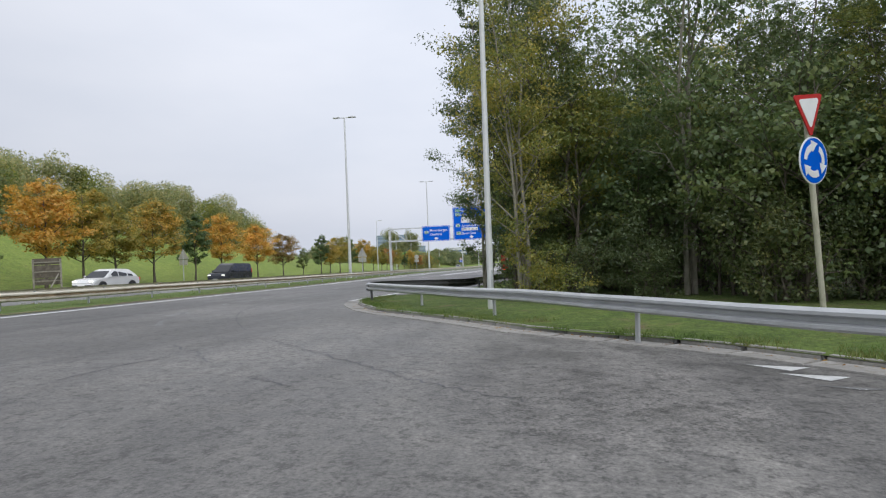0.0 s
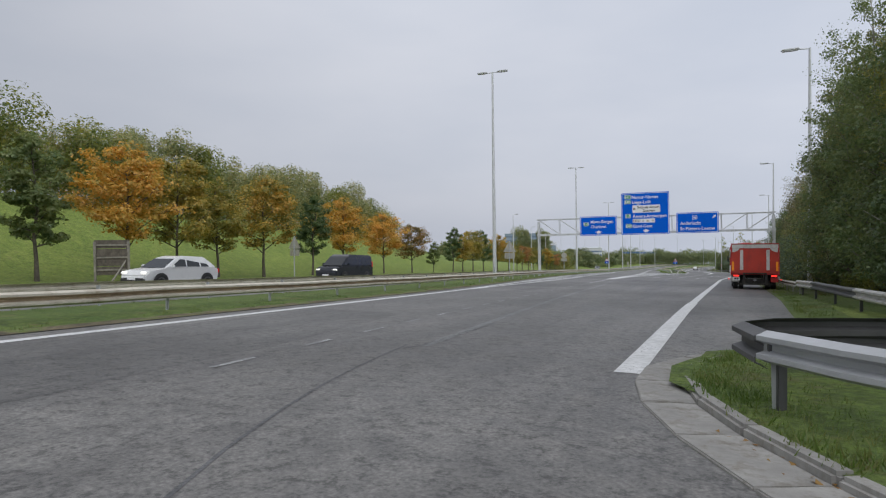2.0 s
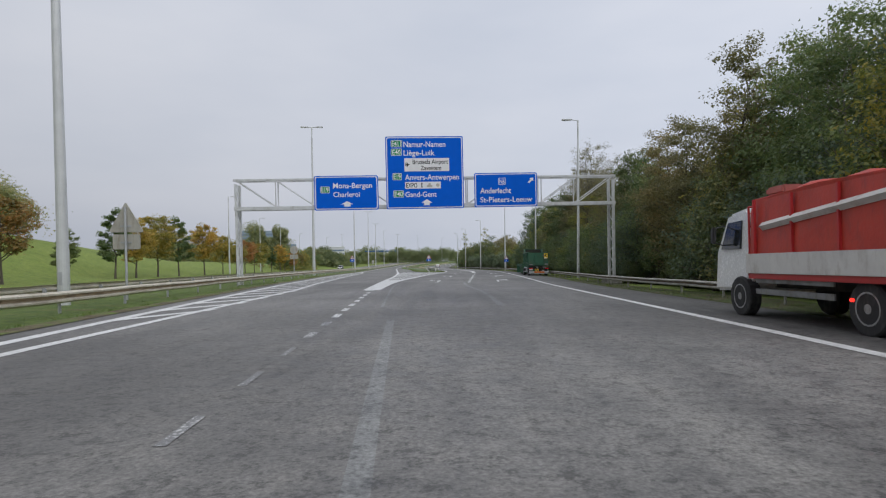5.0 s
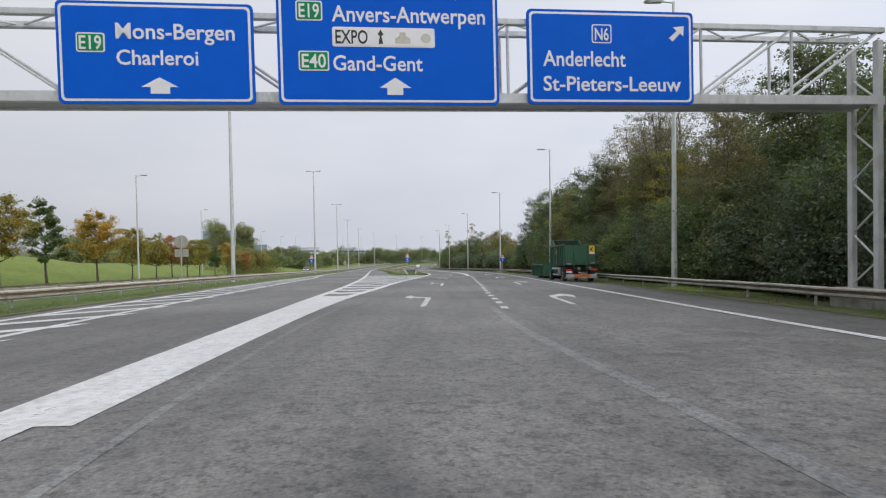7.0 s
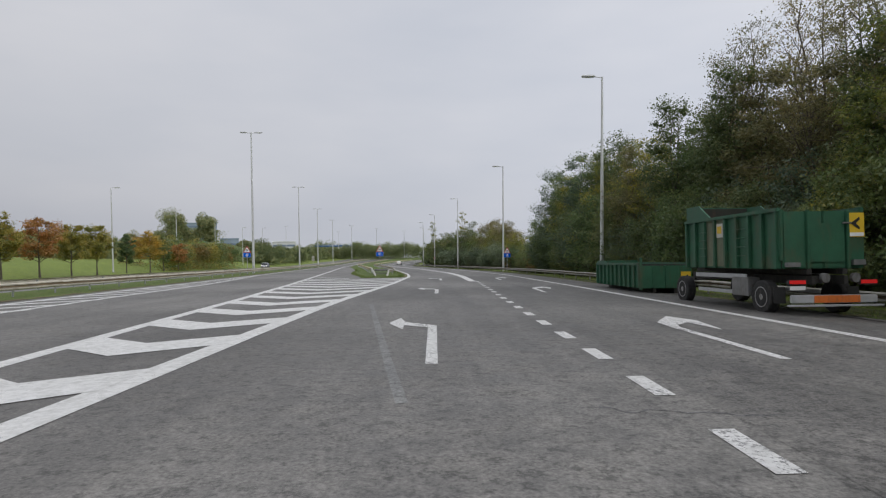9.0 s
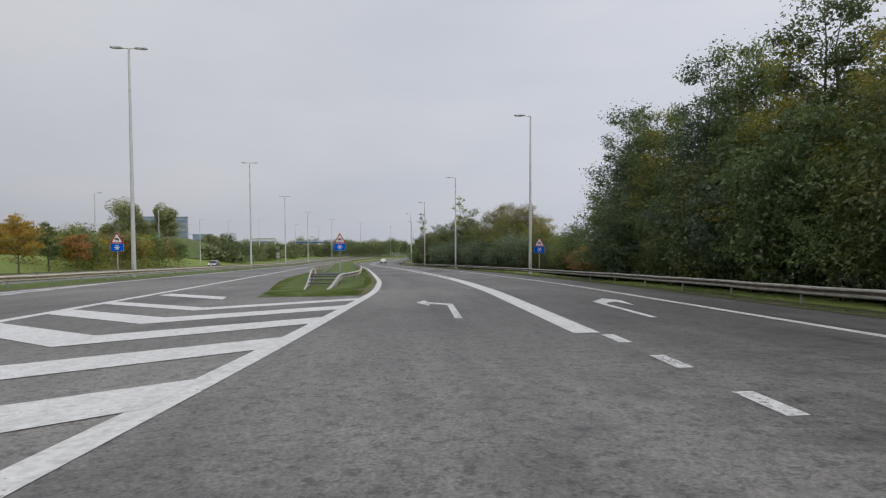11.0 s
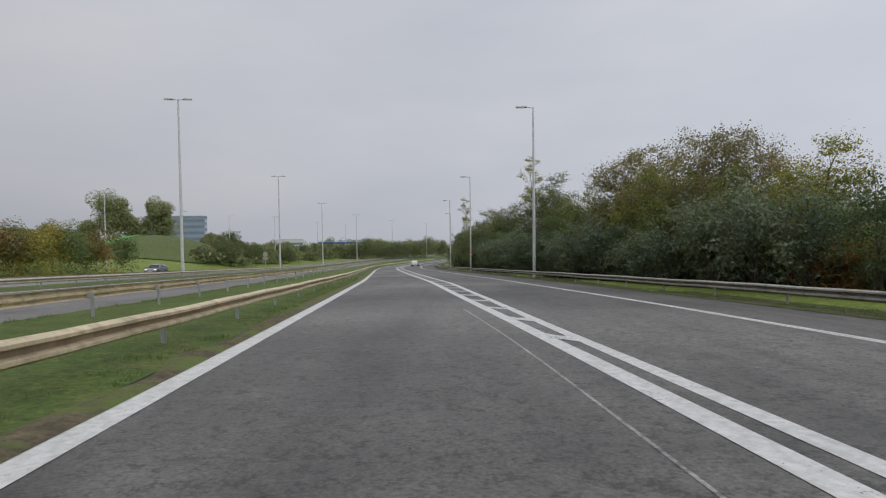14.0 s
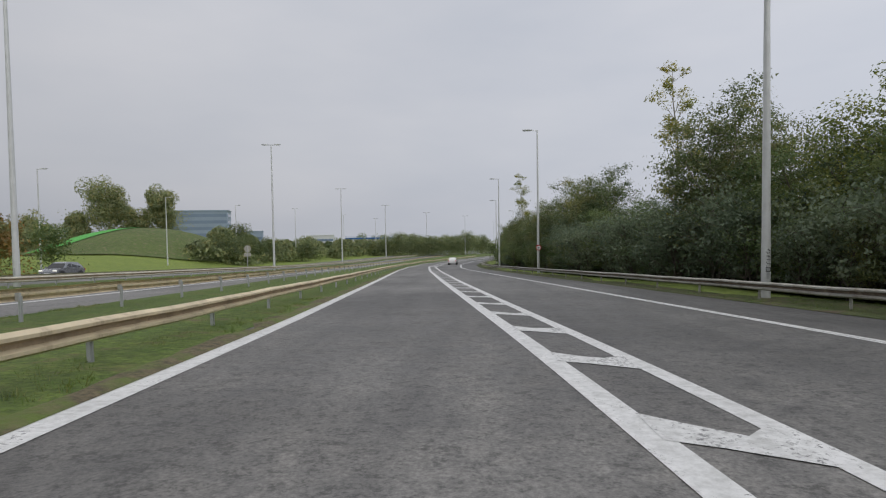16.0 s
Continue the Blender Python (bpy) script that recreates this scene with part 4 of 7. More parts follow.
def gantry():
    g = thing("sign_gantry", Matrix.Translation(P(5.0, 87.65, 0)) @ pose(0, 0, 0.07, 0, -0.6, 5.7), "galvanised lattice gantry carrying three signs over the lanes", "sign gantry")
    xl, xr = -12.3, 13.05
    zl = 0.0
    for x in (xl, xr):
        leg = part("leg", boxes(*[((x + sx * 0.02, sy * 0.42, 3.2 + zl), (0.17, 0.17, 7.2)) for sx in (0,) for sy in (-1, 1)], bevel=0.012), GALV_LIGHT, g)
        for i in range(8):
            bm = bmesh.new()
            a, b = (-0.42, 0.42) if i % 2 else (0.42, -0.42)
            rod(bm, (x, a, 0.2 + i * 0.72), (x, b, 0.2 + (i + 1) * 0.72), 0.03, n=6)
            part("brace", bm, GALV_LIGHT, leg)
        part("footing", boxes(((x, 0, -0.25), (0.9, 1.5, 0.7)), bevel=0.02), CONCRETE, g)
    for z, t in ((5.20, 0.24), (7.06, 0.14)):
        for y in (-0.42, 0.42):
            part("chord", boxes((((xl + xr) / 2, y, z), (xr - xl + 0.3, 0.16, t)), bevel=0.012), GALV_LIGHT, g)
    n = 10
    w = (xr - xl) / n
    for i in range(n + 1):
        x = xl + i * w
        for y in (-0.42, 0.42):
            if 0 < i < n:
                bm = bmesh.new()
                rod(bm, (x, y, 5.28), (x, y, 7.03), 0.038, n=8)
                part("strut", bm, GALV_LIGHT, g)
            if i < n:
                bm = bmesh.new()
                a, b = (7.0, 5.3) if i < n / 2 else (5.3, 7.0)
                for o in (-0.05, 0.05):
                    rod(bm, (x + 0.05, y + o, a), (x + w - 0.05, y + o, b), 0.028, n=6)
                part("diagonal", bm, GALV_LIGHT, g)
        if i < n:
            bm = bmesh.new()
            rod(bm, (x, -0.42, 7.06), (x + w / 2, 0.42, 7.06), 0.028, n=6)
            rod(bm, (x + w / 2, 0.42, 7.06), (x + w, -0.42, 7.06), 0.028, n=6)
            part("tie", bm, GALV_LIGHT, g)
    part("walkway", boxes((((xl + xr) / 2, 0.0, 5.14), (xr - xl, 0.66, 0.03)), bevel=0.004), GALV, g, "open steel walkway grating")

    def board(crop, x0, x1, z0, z1):
        cx0, cy0, cx1, cy1 = crop
        fx = lambda u: x0 + (u - cx0) * (x1 - x0) / (cx1 - cx0)
        fz = lambda v: z1 - (v - cy0) * (z1 - z0) / (cy1 - cy0)
        b = panel("sign_board", x0 - 0.03, x1 + 0.03, z0 - 0.03, z1 + 0.03, -0.62, -0.56, BLUE, g, 0.11, "blue direction sign with a white line inside its edge")
        panel("white_line", x0 + 0.03, x1 - 0.03, z0 + 0.03, z1 - 0.03, -0.625, -0.612, WHITE, b, 0.10)
        panel("blue_field", x0 + 0.085, x1 - 0.085, z0 + 0.085, z1 - 0.085, -0.630, -0.615, BLUE, b, 0.08)
        for k in range(3):
            z = z0 + (k + 0.5) * (z1 - z0) / 3
            part("bracket", boxes((((x0 + x1) / 2, -0.53, z), (x1 - x0 - 0.3, 0.06, 0.07))), GALV, b)

        def words(body, u0, u1, v0, v1, mat=WHITE, y=-0.634):
            text_mesh("lettering", body, fx(u0), fx(u1), fz(v1), fz(v0) - fz(v1), mat, b, y)

        def plate(u0, v0, u1, v1, mat, y0=-0.638, rim=True):
            p = panel("route_plate", fx(u0), fx(u1), fz(v1), fz(v0), y0, -0.628, WHITE, b, 0.05)
            if rim:
                panel("plate_field", fx(u0) + 0.03, fx(u1) - 0.03, fz(v1) + 0.03, fz(v0) - 0.03, y0 - 0.006, y0 + 0.002, mat, b, 0.035)
        return fx, fz, words, plate, b

    c = 5.0
    fx, fz, words, plate, b = board((297, 133, 547, 267), -2.23 - c, 1.90 - c, 5.03, 7.23)
    plate(320, 174, 356, 200, GREEN)
    words("E19", 324, 352, 178, 196, WHITE, -0.648)
    words("Mons-Bergen", 370, 524, 160, 181)
    words("Charleroi", 370, 475, 196, 216)
    flat("arrow", [(fx(u), fz(v)) for u, v in ((412, 255), (437, 255), (437, 246), (448, 246), (424, 233), (400, 246), (412, 246))], -0.640, -0.628, WHITE, b)
    fx, fz, words, plate, b = board((577, 3, 866, 264), 2.48 - c, 7.60 - c, 5.03, 9.78)
    plate(596, 15, 638, 40, GREEN)
    words("E411", 600, 634, 19, 36, WHITE, -0.648)
    words("Namur-Namen", 643, 801, 20, 40)
    plate(596, 46, 636, 71, GREEN)
    words("E40", 601, 632, 50, 67, WHITE, -0.648)
    words("Li\u00e8ge-Luik", 643, 760, 51, 71)
    plate(645, 81, 814, 129, WHITE)
    words("Brussels Airport", 676, 810, 86, 102, BLACK, -0.648)
    words("Zaventem", 706, 783, 109, 124, BLACK, -0.648)
    flat("plane_symbol", [(fx(u), fz(v)) for u, v in ((649, 98), (655, 102), (653, 96), (656, 96), (660, 102), (667, 104), (660, 106), (656, 112), (653, 112), (655, 106), (649, 109))], -0.652, -0.640, BLACK, b)
    plate(600, 135, 634, 160, GREEN)
    words("E19", 604, 630, 139, 156, WHITE, -0.648)
    words("Anvers-Antwerpen", 646, 850, 140, 160)
    plate(646, 167, 781, 192, WHITE)
    words("EXPO", 650, 692, 171, 188, BLACK, -0.648)
    for u, shape in ((709, "tower"), (738, "hall"), (769, "ring")):
        if shape == "tower":
            o = [(u - 3, 188), (u - 1, 178), (u - 4, 176), (u, 170), (u + 4, 176), (u + 1, 178), (u + 3, 188)]
        elif shape == "hall":
            o = [(u - 10, 187), (u - 10, 181), (u - 4, 177), (u - 4, 173), (u + 4, 173), (u + 4, 177), (u + 10, 181), (u + 10, 187)]
        else:
            o = [(u + 7 * math.cos(a), 180 + 6 * math.sin(a)) for a in np.arange(0, 6.2, 0.5)]
        flat("symbol", [(fx(p), fz(q)) for p, q in o], -0.650, -0.640, BLACK if shape == "tower" else SIGN_BACK, b)
    plate(602, 198, 641, 223, GREEN)
    words("E40", 606, 637, 202, 219, WHITE, -0.648)
    words("Gand-Gent", 646, 764, 203, 222)
    flat("arrow", [(fx(u), fz(v)) for u, v in ((716, 253), (737, 253), (737, 244), (748, 244), (727, 231), (706, 244), (716, 244))], -0.640, -0.628, WHITE, b)
    fx, fz, words, plate, b = board((906, 137, 1131, 264), 8.38 - c, 12.62 - c, 5.06, 7.30)
    plate(991, 155, 1018, 181, BLUE)
    words("N6", 995, 1014, 160, 177, WHITE, -0.648)
    words("Anderlecht", 925, 1037, 192, 213)
    words("St-Pieters-Leeuw", 925, 1114, 227, 247)
    flat("arrow", [(fx(u), fz(v)) for u, v in ((1098, 172), (1109, 162), (1104, 157), (1119, 155), (1118, 169), (1114, 165), (1103, 177))], -0.640, -0.628, WHITE, b)
    return g


gantry()


def triangle(s, up=True, z=0.0):
    k = 1 if up else -1
    pts = []
    for a in (90, 210, 330):
        cx, cz = s * 0.5 * math.cos(radians(a)), s * 0.5 * math.sin(radians(a))
        for b in (-50, -25, 0, 25, 50):
            pts.append((cx + 0.05 * math.cos(radians(a + b)), z + k * (cz + 0.05 * math.sin(radians(a + b)))))
    return pts if up else pts[::-1]


def snow_sign(label):
    s = thing("warning_sign", Matrix(), label, "road sign", "slippery road signs")
    bm = bmesh.new()
    rod(bm, (0, 0.04, -0.3), (0, 0.04, 4.0), 0.04, n=10)
    part("post", bm, GALV, s)
    tri = flat("triangle_plate", triangle(1.12, True, 3.42), -0.02, 0.0, RED, s, "red-rimmed white warning triangle")
    flat("white_field", triangle(0.78, True, 3.42), -0.028, -0.018, WHITE, tri)
    car = [(-0.20, 3.42), (-0.16, 3.50), (-0.10, 3.56), (0.06, 3.53), (0.17, 3.46), (0.19, 3.39), (-0.02, 3.40)]
    flat("car_symbol", car, -0.036, -0.026, BLACK, tri)
    for x0 in (-0.12, 0.08):
        pts = [(x0 + 0.05 * math.sin(k * 1.25), 3.37 - k * 0.035) for k in range(6)]
        flat("skid_symbol", pts + [(x + 0.03, z) for x, z in pts[::-1]], -0.036, -0.026, BLACK, tri)
    blue = panel("blue_plate", -0.53, 0.53, 2.42, 3.06, -0.02, 0.0, BLUE, s, 0.05)
    panel("rim", -0.54, 0.54, 2.41, 3.07, -0.016, -0.002, WHITE, blue, 0.05)
    for k in range(3):
        a = radians(60 * k)
        dx, dz = math.cos(a), math.sin(a)
        nx, nz = -dz * 0.022, dx * 0.022
        flat("flake_arm", [(-0.24 * dx + nx, 2.74 - 0.24 * dz + nz), (-0.24 * dx - nx, 2.74 - 0.24 * dz - nz), (0.24 * dx - nx, 2.74 + 0.24 * dz - nz), (0.24 * dx + nx, 2.74 + 0.24 * dz + nz)], -0.030 - k * 0.002, -0.018, WHITE, blue)
        for e in (-1, 1):
            cx, cz = e * 0.17 * dx, 2.74 + e * 0.17 * dz
            flat("flake_tip", [(cx + e * 0.09 * dx, cz + e * 0.09 * dz), (cx + 3 * nx, cz + 3 * nz), (cx - 3 * nx, cz - 3 * nz)], -0.038, -0.018, WHITE, blue)
    for z in (2.6, 2.9, 3.25, 3.5):
        part("clamp", boxes(((0, 0.02, z), (0.14, 0.05, 0.04)), bevel=0.005), GALV, s)
    return s


ss = snow_sign("red triangle slippery-road sign over a blue snowflake plate")
ss.matrix_world = upright(2.08, 182.6, 0, s=0.91)
copy_thing(ss, upright(19.9, 184.2, 0, s=0.96))
copy_thing(ss, upright(-14.9, 179.6, 0))


def roundabout_sign():
    s = thing("roundabout_sign", upright(25.2, 17.4, 41) @ pose(0, 0, 0, 0, -7, 0), "leaning pole with yield triangle over blue roundabout disc", "road sign")
    bm = bmesh.new()
    rod(bm, (0, 0.05, -0.3), (0, 0.05, 4.45), 0.055, n=12)
    part("post", bm, plain("yellowed sign pole", (0.48, 0.46, 0.36), 0.6, 0.1, 0.2, 3.0, (0.3, 0.27, 0.18)), s)
    tri = flat("yield_plate", triangle(0.92, False, 4.22), -0.02, 0.0, RED, s, "inverted white triangle with red rim")
    flat("white_field", triangle(0.60, False, 4.22), -0.028, -0.018, WHITE, tri)
    ring = lambda r: [(r * math.cos(radians(a)), 3.22 + r * math.sin(radians(a))) for a in range(0, 360, 12)]
    disc = flat("disc", ring(0.465), -0.02, 0.0, WHITE, s, "round blue plate with three white arrows")
    flat("blue_field", ring(0.437), -0.028, -0.018, BLUE, disc)
    for k in range(3):
        a0 = 100 + 120 * k
        arc = [((0.335) * math.cos(radians(a0 + d)), 3.22 + 0.335 * math.sin(radians(a0 + d))) for d in range(0, 71, 10)]
        arc += [((0.25) * math.cos(radians(a0 + d)), 3.22 + 0.20 * math.sin(radians(a0 + d))) for d in range(70, -1, -10)]
        flat("curved_arrow", arc, -0.036, -0.026, WHITE, disc)
        t = radians(a0)
        c, e = (math.cos(t), math.sin(t)), (math.sin(t), -math.cos(t))
        flat("arrow_tip", [(0.41 * c[0], 3.22 + 0.41 * c[1]), (0.175 * c[0], 3.22 + 0.175 * c[1]), (0.29 * c[0] + 0.19 * e[0], 3.22 + 0.29 * c[1] + 0.19 * e[1])], -0.038, -0.026, WHITE, disc)
    for z in (3.0, 3.35, 3.9):
        part("clamp", boxes(((0, 0.02, z), (0.17, 0.05, 0.05)), bevel=0.005), GALV, s)
    return s


roundabout_sign()


def back_sign(x, y, turn, label, shape):
    s = thing("sign_seen_from_behind", upright(x, y, turn), label, "road sign")
    bm = bmesh.new()
    rod(bm, (0, -0.06, -0.3), (0, -0.06, 3.5), 0.045, n=8)
    part("post", bm, GALV, s)
    if shape == "triangle":
        flat("plate", triangle(1.3, True, 2.95), 0.0, 0.02, SIGN_BACK, s)
        panel("lower_plate", -0.5, 0.5, 1.95, 2.50, 0.0, 0.02, SIGN_BACK, s, 0.05)
    else:
        flat("plate", [(0.45 * math.cos(a), 3.1 + 0.45 * math.sin(a)) for a in np.arange(0, 6.28, 0.35)], 0.0, 0.02, SIGN_BACK, s)
        panel("lower_plate", -0.45, 0.45, 2.1, 2.6, 0.0, 0.02, SIGN_BACK, s, 0.05)
    for z in (2.2, 2.8):
        part("clamp", boxes(((0, -0.03, z), (0.4, 0.04, 0.05)), bevel=0.005), GALV, s)


back_sign(-5.3, 69.8, 2, "bare back of a triangular road sign on its post", "triangle")
back_sign(-10.6, 112, 2, "bare backs of a round and a square road sign", "round")
back_sign(-20.5, 57, 2, "bare back of a triangular road sign on its post", "triangle")
back_sign(-23.6, 280, 5, "bare backs of two yellowish round signs", "round")


def hoarding():
    s = thing("signboard", upright(-18.0, 38.8, 42), "dark wooden signboard propped on timber struts, seen from behind", "signboard")
    for x in (-0.85, 0.85):
        part("post", boxes(((x, 0, 1.15), (0.12, 0.10, 2.5)), bevel=0.008), BARK_PALE, s)
    for k in range(4):
        part("plank", boxes(((0, 0.08, 0.75 + k * 0.5), (1.8, 0.03, 0.47)), bevel=0.006), BARK, s)
    for z in (0.8, 1.5, 2.2):
        part("batten", boxes(((0, 0.03, z), (1.8, 0.06, 0.09)), bevel=0.006), BARK_PALE, s)
    bm = bmesh.new()
    rod(bm, (0.1, -1.0, 0.0), (0.7, 0.0, 1.3), 0.05, n=6)
    part("strut", bm, BARK_PALE, s)


hoarding()

# ---- vehicles ----
CAR_WHITE = plain("white car paint", (0.70, 0.70, 0.69), 0.25, 0.0, 0.05, 2.0)
CAR_DARK = plain("dark grey car paint", (0.035, 0.038, 0.045), 0.22, 0.2, 0.1, 2.0)
CAR_SILVER = plain("silver car paint", (0.32, 0.33, 0.35), 0.25, 0.5, 0.08, 2.0)
GLASS_DARK = plain("dark car glass", (0.015, 0.018, 0.02), 0.06, 0.0, 0.1, 2.0)
RUBBER = plain("tyre rubber", (0.025, 0.025, 0.026), 0.85, 0.0, 0.3, 4.0, (0.07, 0.065, 0.06))
RIM = plain("grey wheel rim", (0.35, 0.35, 0.35), 0.4, 0.6, 0.2, 8.0, (0.12, 0.10, 0.08))
PLASTIC = plain("black plastic", (0.03, 0.03, 0.03), 0.6, 0.0, 0.2, 4.0)
CHASSIS = plain("grimy black chassis", (0.035, 0.033, 0.03), 0.8, 0.2, 0.35, 3.0, (0.09, 0.08, 0.065))
TARP = plain("red lorry tarpaulin", (0.50, 0.045, 0.025), 0.5, 0.0, 0.16, 1.4, (0.30, 0.04, 0.03), 0.01)
TARP_WHITE = plain("off-white tarpaulin band", (0.62, 0.60, 0.57), 0.5, 0.0, 0.12, 2.0, (0.42, 0.38, 0.34))
SKIP = plain("green container paint", (0.027, 0.112, 0.060), 0.55, 0.0, 0.28, 1.3, (0.075, 0.085, 0.045), 0.006)
SKIP_PALE = plain("scuffed pale green panel", (0.15, 0.17, 0.11), 0.65, 0.0, 0.3, 1.6, (0.20, 0.17, 0.12), 0.006)
SKIP_IN = plain("dark rusty container inside", (0.030, 0.032, 0.025), 0.9, 0.0, 0.35, 2.0, (0.07, 0.045, 0.03))
RUST = plain("orange reflective bumper plate", (0.62, 0.16, 0.03), 0.5, 0.0, 0.15, 3.0, (0.35, 0.11, 0.04))
YELLOW = plain("yellow sticker", (0.70, 0.47, 0.03), 0.5, 0.0, 0.08, 4.0)
STEEL = plain("worn grey steel", (0.24, 0.24, 0.24), 0.5, 0.5, 0.25, 3.0, (0.12, 0.10, 0.08))


def lamp_material(name, c, strength):
    m, nt, b = material(name)
    b.inputs["Base Color"].default_value = (*c, 1)
    b.inputs["Roughness"].default_value = 0.25
    b.inputs["Emission Color"].default_value = (*c, 1)
    b.inputs["Emission Strength"].default_value = strength
    return m


TAIL = lamp_material("red tail lamp", (0.55, 0.02, 0.02), 0.25)
TAIL_ON = lamp_material("lit red tail lamp", (0.9, 0.03, 0.02), 1.6)
HEAD_LAMP = lamp_material("lit head lamp", (0.95, 0.93, 0.85), 0.45)
AMBER = lamp_material("amber marker", (0.75, 0.25, 0.02), 0.15)


def lathe(profile, n=20):
    """A ring turned round the x axis from a profile in x and radius."""
    bm = bmesh.new()
    rings = [[bm.verts.new((x, r * math.cos(2 * math.pi * k / n), r * math.sin(2 * math.pi * k / n))) for k in range(n)] for x, r in profile]
    for a, b in zip(rings, rings[1:]):
        for k in range(n):
            bm.faces.new((a[k], a[(k + 1) % n], b[(k + 1) % n], b[k]))
    bm.faces.new(rings[0][::-1])
    bm.faces.new(rings[-1])
    return bm


def wheel(parent, x, y, r, w, side):
    bm = lathe([(-w / 2, r * 0.62), (-w / 2, r * 0.93), (-w * 0.40, r), (w * 0.40, r), (w / 2, r * 0.93), (w / 2, r * 0.62)])
    bmesh.ops.translate(bm, vec=(x, y, r), verts=bm.verts)
    tyre = part("wheel", bm, RUBBER, parent)
    o = w / 2 * side
    bm = lathe([(o * 0.2, r * 0.60), (o * 1.01, r * 0.62), (o * 1.03, r * 0.56), (o * 0.62, r * 0.46), (o * 0.62, r * 0.22), (o * 1.0, r * 0.18), (o * 1.02, r * 0.05)])
    bmesh.ops.translate(bm, vec=(x, y, r), verts=bm.verts)
    part("rim", bm, RIM, tyre)
    bm = bmesh.new()
    for k in range(8):
        a = 2 * math.pi * k / 8
        rod(bm, (x + o * 0.60, y + r * 0.33 * math.cos(a), r + r * 0.33 * math.sin(a)), (x + o * 0.72, y + r * 0.33 * math.cos(a), r + r * 0.33 * math.sin(a)), 0.018, n=6)
    part("wheel_nuts", bm, STEEL, tyre)


def hull(outline, inset=None, bevel=0.04):
    """A body from a side outline of (y, z, half width)."""
    bm = bmesh.new()
    a = [bm.verts.new((-w, y, z)) for y, z, w in outline]
    b = [bm.verts.new((w, y, z)) for y, z, w in outline]
    n = len(outline)
    bm.faces.new(a)
    bm.faces.new(b[::-1])
    for i in range(n):
        bm.faces.new((a[i], b[i], b[(i + 1) % n], a[(i + 1) % n]))
    if bevel:
        bmesh.ops.bevel(bm, geom=list(bm.edges), offset=bevel, segments=2, affect="EDGES", clamp_overlap=True)
    return bm


